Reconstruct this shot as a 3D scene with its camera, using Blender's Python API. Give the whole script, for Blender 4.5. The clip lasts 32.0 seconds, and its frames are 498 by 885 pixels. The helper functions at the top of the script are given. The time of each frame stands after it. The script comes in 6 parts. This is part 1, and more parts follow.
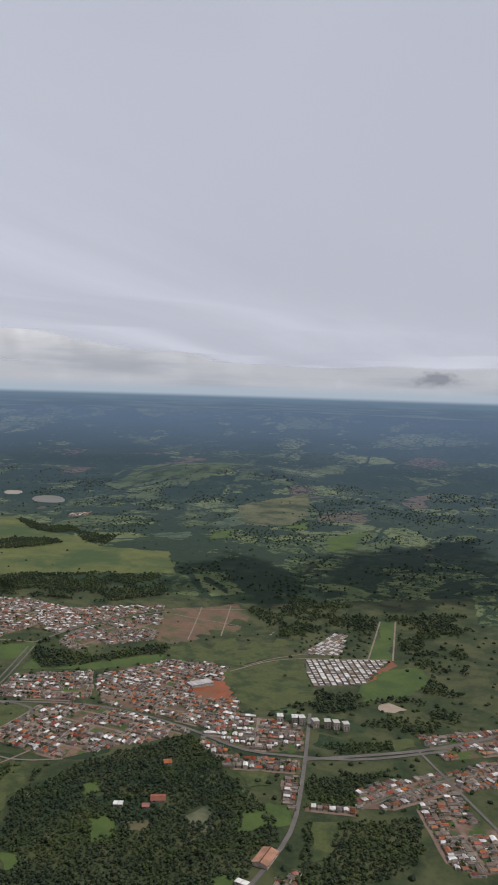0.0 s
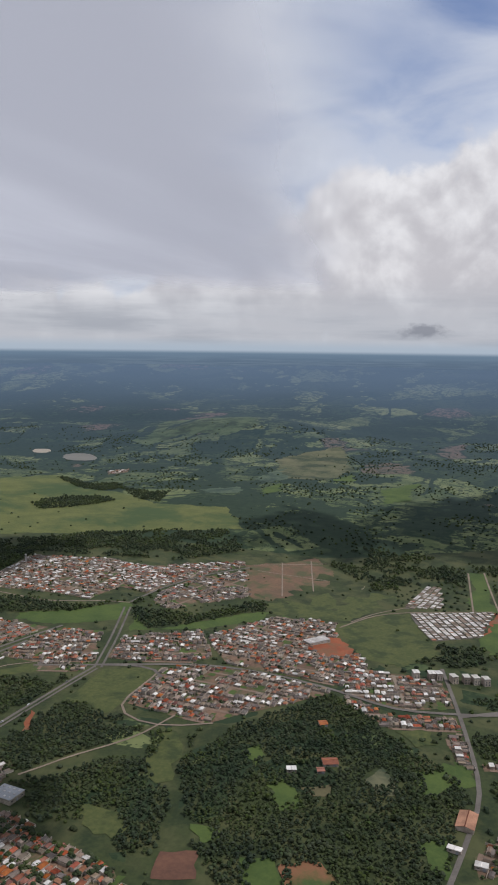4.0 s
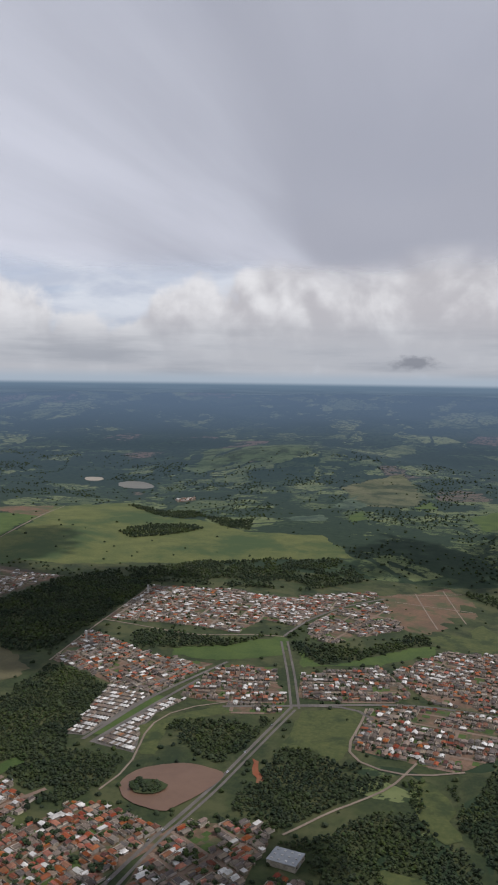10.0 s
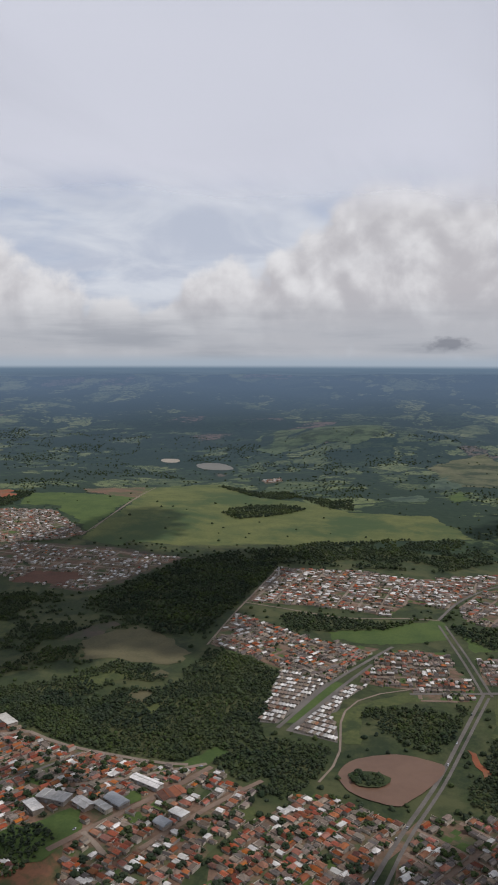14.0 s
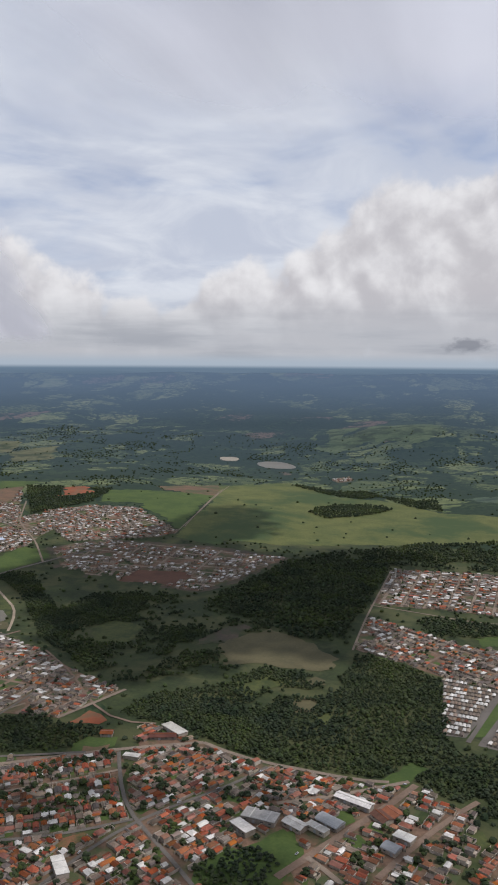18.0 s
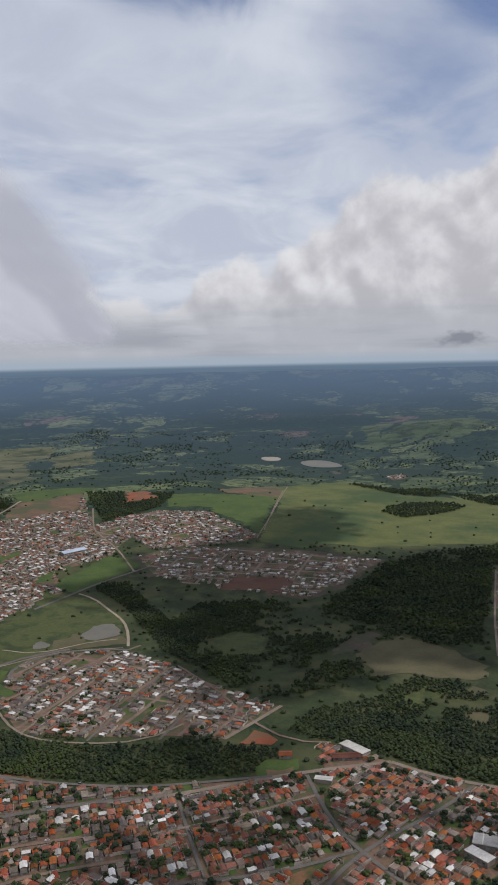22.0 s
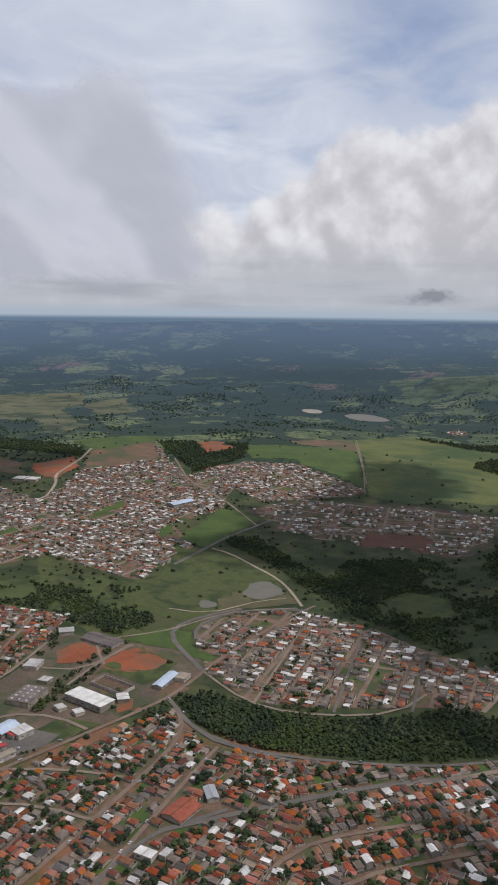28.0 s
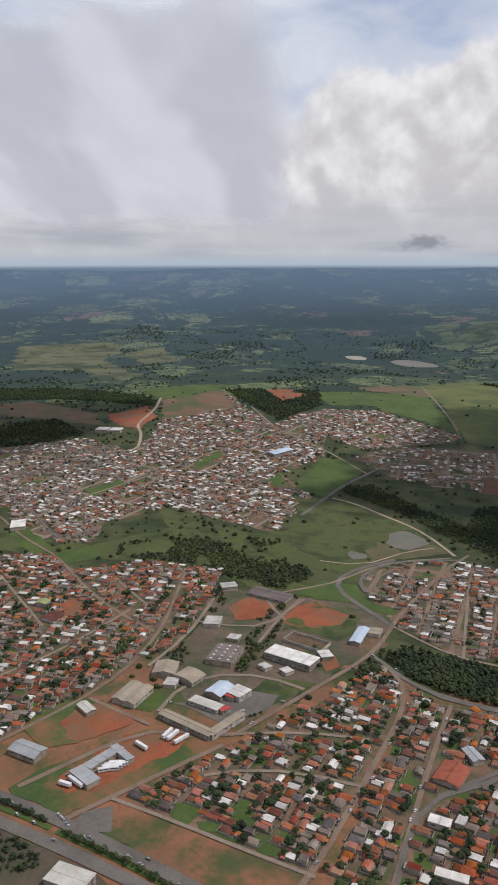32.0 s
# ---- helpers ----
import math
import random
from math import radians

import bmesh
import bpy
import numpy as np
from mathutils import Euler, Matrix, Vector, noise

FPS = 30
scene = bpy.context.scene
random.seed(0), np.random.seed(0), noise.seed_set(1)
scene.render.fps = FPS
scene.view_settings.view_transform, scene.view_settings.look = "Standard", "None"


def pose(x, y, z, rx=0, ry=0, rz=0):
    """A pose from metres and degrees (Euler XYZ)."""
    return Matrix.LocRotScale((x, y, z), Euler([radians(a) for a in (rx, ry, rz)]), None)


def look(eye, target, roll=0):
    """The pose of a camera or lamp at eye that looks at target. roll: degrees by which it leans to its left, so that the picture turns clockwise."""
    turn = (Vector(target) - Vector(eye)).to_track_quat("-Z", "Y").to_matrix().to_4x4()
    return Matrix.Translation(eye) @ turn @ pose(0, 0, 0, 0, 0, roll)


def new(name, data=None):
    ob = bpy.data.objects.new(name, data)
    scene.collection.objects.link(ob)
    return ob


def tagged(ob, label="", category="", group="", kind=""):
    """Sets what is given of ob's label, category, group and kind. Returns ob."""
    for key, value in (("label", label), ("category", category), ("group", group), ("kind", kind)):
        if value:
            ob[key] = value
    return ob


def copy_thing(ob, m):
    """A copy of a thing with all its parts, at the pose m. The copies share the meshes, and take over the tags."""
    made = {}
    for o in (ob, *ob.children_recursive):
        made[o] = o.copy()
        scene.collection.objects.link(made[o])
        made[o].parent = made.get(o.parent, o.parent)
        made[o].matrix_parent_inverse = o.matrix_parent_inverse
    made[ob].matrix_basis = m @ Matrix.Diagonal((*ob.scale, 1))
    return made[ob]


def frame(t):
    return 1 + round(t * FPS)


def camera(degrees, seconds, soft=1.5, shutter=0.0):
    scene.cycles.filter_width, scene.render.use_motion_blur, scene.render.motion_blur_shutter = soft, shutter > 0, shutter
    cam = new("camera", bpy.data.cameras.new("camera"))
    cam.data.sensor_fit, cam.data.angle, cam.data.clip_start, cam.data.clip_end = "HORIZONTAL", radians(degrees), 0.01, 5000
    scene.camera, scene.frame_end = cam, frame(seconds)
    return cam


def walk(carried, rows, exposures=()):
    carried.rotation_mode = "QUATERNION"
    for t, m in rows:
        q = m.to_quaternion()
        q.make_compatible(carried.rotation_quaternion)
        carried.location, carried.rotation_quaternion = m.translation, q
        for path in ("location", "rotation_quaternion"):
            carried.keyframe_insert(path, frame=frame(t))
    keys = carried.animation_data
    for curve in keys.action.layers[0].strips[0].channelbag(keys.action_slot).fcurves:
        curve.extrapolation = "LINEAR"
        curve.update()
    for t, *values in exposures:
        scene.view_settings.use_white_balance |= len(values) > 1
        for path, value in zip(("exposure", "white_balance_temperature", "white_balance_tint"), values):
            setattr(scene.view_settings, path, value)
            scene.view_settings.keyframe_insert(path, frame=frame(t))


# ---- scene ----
cam = camera(35.042, 32.0, soft=1.9)
PATH = [
    (0.0, look((-0.00, 0.00, 349.07), (-272.34, 959.53, 277.46), 1.735)),
    (0.5, look((-18.87, 1.02, 347.64), (-304.06, 953.65, 242.01), 1.376)),
    (1.0, look((-37.71, 1.91, 346.13), (-322.24, 954.54, 238.71), 1.433)),
    (1.5, look((-56.40, 2.66, 344.54), (-334.55, 955.32, 221.77), 1.779)),
    (2.0, look((-75.01, 3.20, 342.91), (-338.00, 957.32, 199.79), 0.642)),
    (2.5, look((-93.66, 3.44, 341.26), (-354.31, 959.90, 209.91), 0.949)),
    (3.0, look((-112.31, 3.46, 339.57), (-371.43, 960.77, 211.39), 0.722)),
    (3.5, look((-130.90, 3.42, 337.82), (-388.71, 961.20, 210.60), 0.823)),
    (4.0, look((-149.44, 3.39, 335.97), (-404.02, 962.01, 208.53), 0.689)),
    (4.5, look((-167.96, 3.47, 334.04), (-428.88, 960.88, 210.41), 0.692)),
    (6.5, look((-239.96, 6.86, 323.65), (-489.06, 965.37, 185.02), 0.150)),
    (7.0, look((-257.16, 7.92, 321.96), (-493.82, 970.72, 191.53), -0.457)),
    (7.5, look((-274.51, 8.70, 320.47), (-517.54, 973.12, 216.44), 0.176)),
    (8.0, look((-292.22, 9.17, 319.15), (-536.46, 973.62, 218.20), 0.336)),
    (8.5, look((-310.09, 9.37, 317.94), (-555.11, 972.60, 207.70), 0.288)),
    (9.0, look((-327.88, 9.32, 316.83), (-571.83, 973.09, 208.94), 0.470)),
    (9.5, look((-345.64, 9.19, 315.72), (-592.32, 973.04, 215.04), 0.368)),
    (10.0, look((-363.64, 9.15, 314.55), (-609.81, 974.38, 226.66), 0.746)),
    (10.5, look((-381.61, 9.28, 313.19), (-628.49, 974.16, 223.42), 0.366)),
    (11.0, look((-399.47, 9.54, 311.65), (-653.29, 972.56, 221.28), 0.490)),
    (11.5, look((-417.21, 9.93, 310.07), (-680.49, 969.77, 213.21), 0.600)),
    (12.0, look((-435.15, 10.24, 308.56), (-672.88, 979.78, 249.49), 0.689)),
    (12.5, look((-453.15, 10.16, 307.06), (-694.48, 978.60, 244.75), 1.140)),
    (13.0, look((-470.77, 9.93, 305.46), (-737.49, 968.99, 210.23), 1.485)),
    (13.5, look((-488.05, 9.90, 303.72), (-769.88, 963.36, 196.56), 0.540)),
    (14.0, look((-505.24, 10.21, 301.84), (-791.24, 962.20, 192.68), 0.096)),
    (14.5, look((-522.49, 10.65, 299.89), (-809.37, 962.98, 196.14), -0.025)),
    (16.5, look((-592.02, 12.14, 292.74), (-888.92, 959.82, 175.46), -0.682)),
    (17.0, look((-609.24, 11.93, 291.85), (-909.33, 959.32, 180.48), -0.144)),
    (17.5, look((-626.22, 11.70, 291.12), (-931.74, 957.79, 183.51), 0.287)),
    (18.0, look((-642.92, 11.30, 290.59), (-949.36, 956.94, 181.66), 0.392)),
    (18.5, look((-659.63, 10.60, 290.27), (-965.70, 955.32, 172.75), 0.297)),
    (19.0, look((-676.27, 9.81, 290.19), (-981.12, 954.09, 166.09), -0.209)),
    (19.5, look((-692.80, 8.95, 290.33), (-999.29, 953.34, 171.17), -0.228)),
    (20.0, look((-709.39, 8.02, 290.70), (-1012.84, 954.56, 181.30), -0.403)),
    (20.5, look((-726.25, 6.80, 291.09), (-1026.45, 955.42, 191.15), -0.397)),
    (21.0, look((-743.38, 5.27, 291.34), (-1042.10, 954.18, 189.72), -0.660)),
    (21.5, look((-760.72, 3.75, 291.45), (-1061.89, 949.98, 173.38), -1.347)),
    (22.0, look((-778.27, 2.66, 291.50), (-1081.36, 949.16, 180.72), -1.211)),
    (22.5, look((-795.97, 1.99, 291.49), (-1104.50, 947.33, 185.99), -0.601)),
    (23.0, look((-813.53, 1.65, 291.45), (-1118.42, 949.65, 200.21), -0.537)),
    (23.5, look((-830.97, 1.47, 291.41), (-1133.94, 952.14, 224.72), 0.121)),
    (24.0, look((-848.38, 1.26, 291.29), (-1140.50, 956.89, 253.38), 0.670)),
    (24.5, look((-865.96, 1.05, 290.98), (-1153.34, 958.70, 272.51), 0.919)),
    (26.5, look((-942.50, 3.05, 285.48), (-1194.30, 963.30, 165.02), 1.131)),
    (27.0, look((-961.79, 2.81, 283.29), (-1219.85, 958.88, 144.20), 1.232)),
    (27.5, look((-981.03, 2.56, 281.05), (-1238.36, 957.58, 133.69), 1.406)),
    (28.0, look((-1000.16, 2.33, 278.82), (-1261.85, 952.44, 109.06), 0.648)),
    (28.5, look((-1019.10, 2.24, 276.71), (-1281.25, 945.09, 71.03), -0.392)),
    (29.0, look((-1038.11, 2.21, 274.73), (-1308.25, 939.70, 55.30), -0.597)),
    (29.5, look((-1057.12, 2.11, 272.90), (-1323.64, 938.21, 43.39), -1.001)),
    (30.0, look((-1076.19, 1.91, 271.21), (-1342.27, 940.82, 52.95), -0.782)),
    (30.5, look((-1095.08, 1.53, 269.70), (-1345.60, 946.35, 58.62), 0.023)),
    (31.0, look((-1113.65, 0.99, 268.42), (-1366.25, 942.48, 45.30), 0.062)),
    (31.5, look((-1131.83, 0.50, 267.46), (-1379.25, 942.62, 41.20), -0.032)),
    (32.0, look((-1150.00, 0.00, 266.73), (-1398.68, 940.58, 35.49), -0.075)),
]
# the picture is darker while much bright sky is in view
walk(cam, PATH, ((0.0, -0.14, 6300, 10), (5.0, -0.10, 6250, 10), (8.0, -0.14, 6250, 10), (11.0, -0.23, 6250, 10), (13.0, -0.28, 6280, 10), (14.5, -0.24, 6300, 10), (17.0, -0.12, 6300, 10), (20.5, -0.22, 6280, 10), (22.5, -0.28, 6200, 10), (25.0, -0.40, 6200, 10), (27.0, -0.24, 6200, 10), (29.0, -0.10, 6250, 10), (31.0, -0.06, 6350, 10), (32.0, -0.04, 6350, 10)))

# ---- light ----
SUN_ELEVATION, SUN_AZIMUTH = radians(56), radians(84)
SUN_WAY = Vector((math.sin(SUN_AZIMUTH) * math.cos(SUN_ELEVATION), math.cos(SUN_AZIMUTH) * math.cos(SUN_ELEVATION), math.sin(SUN_ELEVATION)))
sun = new("sun", bpy.data.lights.new("sun", "SUN"))
sun.data.energy, sun.data.angle, sun.data.color = 3.5, radians(0.6), (1.0, 0.937, 0.900)
sun.matrix_world = look((0, 0, 900), Vector((0, 0, 900)) - SUN_WAY)


class Nodes:
    """Short hand for a node tree."""

    def __init__(self, tree):
        self.tree = tree
        tree.nodes.clear()

    def add(self, kind, **settings):
        n = self.tree.nodes.new(kind)
        for key, value in settings.items():
            if key == "operation":
                n.operation = value
            elif key == "blend_type":
                n.blend_type = value
            elif key == "data_type":
                n.data_type = value
            elif key == "interpolation_type":
                n.interpolation_type = value
        return n

    def link(self, a, b):
        self.tree.links.new(a, b)

    def put(self, socket, value):
        if isinstance(value, bpy.types.NodeSocket):
            self.link(value, socket)
        else:
            socket.default_value = value

    def math(self, op, a, b=0.0, c=0.0):
        n = self.add("ShaderNodeMath", operation=op)
        for s, v in zip(n.inputs, (a, b, c)):
            self.put(s, v)
        return n.outputs[0]

    def mix(self, factor, a, b, blend="MIX"):
        n = self.add("ShaderNodeMix", data_type="RGBA", blend_type=blend)
        self.put(n.inputs[0], factor)
        for s, v in ((n.inputs[6], a), (n.inputs[7], b)):
            self.put(s, (*v, 1) if isinstance(v, tuple) and len(v) == 3 else v)
        return n.outputs[2]

    def step(self, value, low, high, to_low=0.0, to_high=1.0):
        n = self.add("ShaderNodeMapRange", interpolation_type="SMOOTHSTEP")
        for s, v in zip(n.inputs, (value, low, high, to_low, to_high)):
            self.put(s, v)
        return n.outputs[0]

    def noise(self, vector, scale, detail=4.0, rough=0.55, distort=0.0):
        n = self.add("ShaderNodeTexNoise")
        self.link(vector, n.inputs["Vector"])
        n.inputs["Scale"].default_value, n.inputs["Detail"].default_value = scale, detail
        n.inputs["Roughness"].default_value, n.inputs["Distortion"].default_value = rough, distort
        return n.outputs["Fac"]

    def mapped(self, vector, scale=(1, 1, 1), place=(0, 0, 0), turn=(0, 0, 0)):
        n = self.add("ShaderNodeMapping")
        self.link(vector, n.inputs["Vector"])
        n.inputs["Scale"].default_value, n.inputs["Location"].default_value, n.inputs["Rotation"].default_value = scale, place, turn
        return n.outputs[0]


VEIL_PLACE = (1.7, 0.4, 0.0)


def toward(azimuth, elevation):
    """The direction of a compass bearing and a height, in degrees."""
    a, e = radians(azimuth), radians(elevation)
    return Vector((math.sin(a) * math.cos(e), math.cos(a) * math.cos(e), math.sin(e)))


def make_world():
    world = bpy.data.worlds.new("sky")
    scene.world = world
    world.use_nodes = True
    k = Nodes(world.node_tree)
    sky = k.add("ShaderNodeTexSky")
    sky.sky_type, sky.sun_disc = "NISHITA", False
    sky.sun_elevation, sky.sun_rotation = SUN_ELEVATION, SUN_AZIMUTH
    sky.altitude = 1000
    way = k.add("ShaderNodeTexCoord").outputs["Generated"]
    split = k.add("ShaderNodeSeparateXYZ")
    k.link(way, split.inputs[0])
    x, y, z = split.outputs
    # blue between the clouds
    blue = k.mix(1.0, sky.outputs[0], (0.070, 0.081, 0.105), "MULTIPLY")
    # high veil, seen in perspective on a flat layer
    up = k.math("ADD", k.math("MAXIMUM", z, 0.0), 0.16)
    flat = k.add("ShaderNodeCombineXYZ")
    k.link(k.math("DIVIDE", x, up), flat.inputs[0])
    k.link(k.math("DIVIDE", y, up), flat.inputs[1])
    sheet_noise = k.noise(k.mapped(flat.outputs[0], (1.1, 1.1, 1), VEIL_PLACE, (0, 0, 0.5)), 1.0, 7, 0.52, 0.5)
    streak = k.noise(k.mapped(flat.outputs[0], (1.7, 1.5, 1), (0.2, 0.9, 0), (0, 0, 0.35)), 1.2, 7, 0.55, 0.6)
    veil = k.math("MAXIMUM", k.step(sheet_noise, 0.16, 0.52), k.step(z, 0.20, 0.08, 0.0, 0.9))
    for hole, size, depth in ((toward(-24, 29), 0.012, 0.15), (toward(-4, 17.5), 0.009, 0.35), (toward(2, 27), 0.016, 0.35)):
        near = k.add("ShaderNodeVectorMath", operation="DOT_PRODUCT")
        k.link(way, near.inputs[0])
        near.inputs[1].default_value = hole
        ragged = k.math("MULTIPLY_ADD", k.math("SUBTRACT", streak, 0.5), 4.0 * size, near.outputs["Value"])
        veil = k.math("MULTIPLY", veil, k.step(ragged, 1 - size, 1.003, 1.0, depth))
    color = k.mix(k.math("MULTIPLY", veil, 0.97), blue, k.mix(k.step(streak, 0.35, 0.68), (0.605, 0.64, 0.735), (0.80, 0.82, 0.87)))
    # heaped clouds: lit crowns, grey bellies, banked above the far hills
    lobes = [(2.5, 5, 10), (11, 6, 9), (-6, 4.2, 7.4), (-12.5, 3, 6.0), (-18, 2.2, 5.0), (-22, 1.2, 3.4), (-26.5, 1.2, 3.2), (-31.5, 1.8, 4.4), (-37, 3, 6.5)]
    lobes += [(a, 2.5 + 2.0 * math.sin(a * 1.3), 5.5 + 2.5 * math.sin(a * 0.7)) for a in range(24, 318, 11)]

    def heaps(rise):
        spot = k.add("ShaderNodeVectorMath", operation="ADD")
        k.link(way, spot.inputs[0])
        spot.inputs[1].default_value = (0.4 * rise, 0.0, rise)
        at = spot.outputs[0]
        field_ = None
        for a, e, r in lobes:
            gap = k.add("ShaderNodeVectorMath", operation="DISTANCE")
            k.link(at, gap.inputs[0])
            gap.inputs[1].default_value = toward(a, e)
            bulge = k.math("MULTIPLY_ADD", gap.outputs["Value"], -1 / radians(r), 1.0)
            field_ = bulge if field_ is None else k.math("SMOOTH_MAX", field_, bulge, 0.12)
        grain = k.math("ADD", k.math("MULTIPLY", k.noise(at, 9.0, 3, 0.5, 0.3), 0.62), k.math("MULTIPLY", k.noise(at, 24.0, 7, 0.55, 0.2), 0.38))
        return k.math("MULTIPLY_ADD", k.math("SUBTRACT", grain, 0.5), 1.7, field_)

    heap, above = heaps(0.0), heaps(0.020)
    mask = k.step(heap, 0.02, 0.26)
    light = k.step(k.math("SUBTRACT", heap, above), -0.16, 0.42)
    body = k.mix(light, (0.585, 0.56, 0.575), (0.93, 0.905, 0.90))
    body = k.mix(k.step(z, 0.085, 0.015, 0.0, 0.55), body, (0.48, 0.475, 0.50))
    color = k.mix(k.math("MULTIPLY", mask, 0.94), color, body)
    # a small dark scud near the horizon
    scud = k.add("ShaderNodeVectorMath", operation="DISTANCE")
    k.link(k.mapped(way, (1, 1, 3.2)), scud.inputs[0])
    spot = toward(-2.6, 0.85)
    scud.inputs[1].default_value = (spot.x, spot.y, spot.z * 3.2)
    torn = k.math("MULTIPLY_ADD", k.math("SUBTRACT", k.noise(k.mapped(way, (1, 1, 2)), 45.0, 5, 0.6), 0.5), 0.06, scud.outputs["Value"])
    # dull flat bases and pale haze at the horizon
    bases = k.noise(k.mapped(way, (3, 3, 26), (0.2, 0.7, 0)), 1.6, 5, 0.55)
    color = k.mix(k.math("MULTIPLY", k.step(z, 0.085, 0.015), k.step(bases, 0.30, 0.70, 0.45, 0.95)), color, k.mix(k.step(bases, 0.4, 0.7), (0.56, 0.575, 0.61), (0.42, 0.435, 0.475)))
    color = k.mix(k.step(torn, 0.036, 0.012, 0.0, 0.75), color, (0.23, 0.24, 0.28))
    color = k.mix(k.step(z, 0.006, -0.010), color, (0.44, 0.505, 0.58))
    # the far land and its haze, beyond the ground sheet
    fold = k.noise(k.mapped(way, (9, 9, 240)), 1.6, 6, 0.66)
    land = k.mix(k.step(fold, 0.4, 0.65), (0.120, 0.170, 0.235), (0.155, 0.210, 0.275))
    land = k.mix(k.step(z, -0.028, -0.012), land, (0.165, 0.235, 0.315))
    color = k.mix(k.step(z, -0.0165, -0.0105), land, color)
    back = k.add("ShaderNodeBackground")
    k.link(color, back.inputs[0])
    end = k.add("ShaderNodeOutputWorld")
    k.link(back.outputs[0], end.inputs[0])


make_world()

# ---- materials ----
MATERIALS = {}


def material(name, dark, light, patch=0.02, grain=0.5, rough=0.9, bump=0.0, spread=0.0, by="object", third=None, third_scale=0.004, metal=0.0, gloss=0.3):
    """Two colours mixed by patches and grain at real size; spread: how far single pieces differ in brightness; by: object or island."""
    m = bpy.data.materials.new(name)
    m.use_nodes = True
    k = Nodes(m.node_tree)
    place = k.add("ShaderNodeNewGeometry")
    coord = place.outputs["Position"]
    a = k.noise(coord, patch, 5, 0.6, 0.4)
    b = k.noise(coord, grain, 4, 0.65)
    mix = k.math("ADD", k.math("MULTIPLY", a, 0.6), k.math("MULTIPLY", b, 0.4))
    color = k.mix(k.step(mix, 0.36, 0.64), dark, light)
    if third:
        color = k.mix(k.step(k.noise(coord, third_scale, 8, 0.68, 0.25), 0.44, 0.62), color, third)
    if spread:
        chance = k.add("ShaderNodeObjectInfo").outputs["Random"] if by == "object" else place.outputs["Random Per Island"]
        hue = k.add("ShaderNodeHueSaturation")
        k.link(color, hue.inputs["Color"])
        k.link(k.math("MULTIPLY_ADD", chance, 2 * spread, 1 - spread), hue.inputs["Value"])
        odd = k.math("FRACT", k.math("MULTIPLY", chance, 7.31))
        k.link(k.math("MULTIPLY_ADD", odd, 0.03, 0.485), hue.inputs["Hue"])
        k.link(k.math("MULTIPLY_ADD", k.math("FRACT", k.math("MULTIPLY", chance, 13.7)), 0.38, 0.80), hue.inputs["Saturation"])
        color = hue.outputs[0]
    shader = k.add("ShaderNodeBsdfPrincipled")
    k.link(color, shader.inputs["Base Color"])
    shader.inputs["Roughness"].default_value = rough
    shader.inputs["Metallic"].default_value = metal
    shader.inputs["Specular IOR Level"].default_value = gloss
    if bump:
        rise = k.add("ShaderNodeBump")
        rise.inputs["Strength"].default_value, rise.inputs["Distance"].default_value = 0.6, bump
        k.link(b, rise.inputs["Height"])
        k.link(rise.outputs[0], shader.inputs["Normal"])
    end = k.add("ShaderNodeOutputMaterial")
    k.link(shader.outputs[0], end.inputs[0])
    MATERIALS[name] = m
    return m


material("pasture_yellow", (0.056, 0.070, 0.018), (0.100, 0.105, 0.030), 0.02, 0.3, third=(0.034, 0.056, 0.016), third_scale=0.006)
material("grass", (0.031, 0.054, 0.011), (0.056, 0.082, 0.017), 0.03, 0.4)
material("olive", (0.040, 0.052, 0.014), (0.078, 0.084, 0.024), 0.03, 0.3, third=(0.024, 0.036, 0.010), third_scale=0.03)
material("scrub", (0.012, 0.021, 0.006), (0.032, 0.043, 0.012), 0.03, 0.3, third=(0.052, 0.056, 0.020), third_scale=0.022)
material("verge_earth", (0.120, 0.062, 0.034), (0.195, 0.084, 0.043), 0.03, 0.4, third=(0.046, 0.056, 0.018), third_scale=0.028)
material("worn_grass", (0.030, 0.052, 0.013), (0.052, 0.078, 0.019), 0.03, 0.4, third=(0.155, 0.072, 0.036), third_scale=0.018)
# far_meadow: distance haze is mixed into its greens as a bluish tint
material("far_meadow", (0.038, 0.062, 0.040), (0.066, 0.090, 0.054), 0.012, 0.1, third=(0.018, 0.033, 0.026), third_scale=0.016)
material("hill_fallow", (0.060, 0.070, 0.034), (0.105, 0.100, 0.055), 0.012, 0.1, third=(0.020, 0.032, 0.016), third_scale=0.010)
material("fallow", (0.058, 0.053, 0.025), (0.090, 0.078, 0.038), 0.03, 0.4)
material("red_fallow", (0.085, 0.055, 0.034), (0.138, 0.080, 0.047), 0.035, 0.3, third=(0.055, 0.060, 0.026), third_scale=0.02)
material("red_soil", (0.155, 0.043, 0.018), (0.225, 0.066, 0.028), 0.04, 0.4, third=(0.13, 0.070, 0.036), third_scale=0.03)
material("brown_soil", (0.050, 0.040, 0.029), (0.085, 0.062, 0.042), 0.03, 0.3, third=(0.038, 0.045, 0.020), third_scale=0.02)
material("works_soil", (0.066, 0.048, 0.034), (0.118, 0.086, 0.060), 0.04, 0.4, third=(0.042, 0.050, 0.022), third_scale=0.025)
material("ploughed", (0.070, 0.034, 0.022), (0.110, 0.052, 0.032), 0.04, 0.4)
material("sand", (0.20, 0.16, 0.115), (0.28, 0.225, 0.165), 0.05, 0.5)
material("pale_soil", (0.20, 0.18, 0.145), (0.27, 0.24, 0.195), 0.05, 0.5)
material("town_soil", (0.080, 0.047, 0.031), (0.155, 0.095, 0.062), 0.06, 0.35, third=(0.045, 0.058, 0.022), third_scale=0.04)
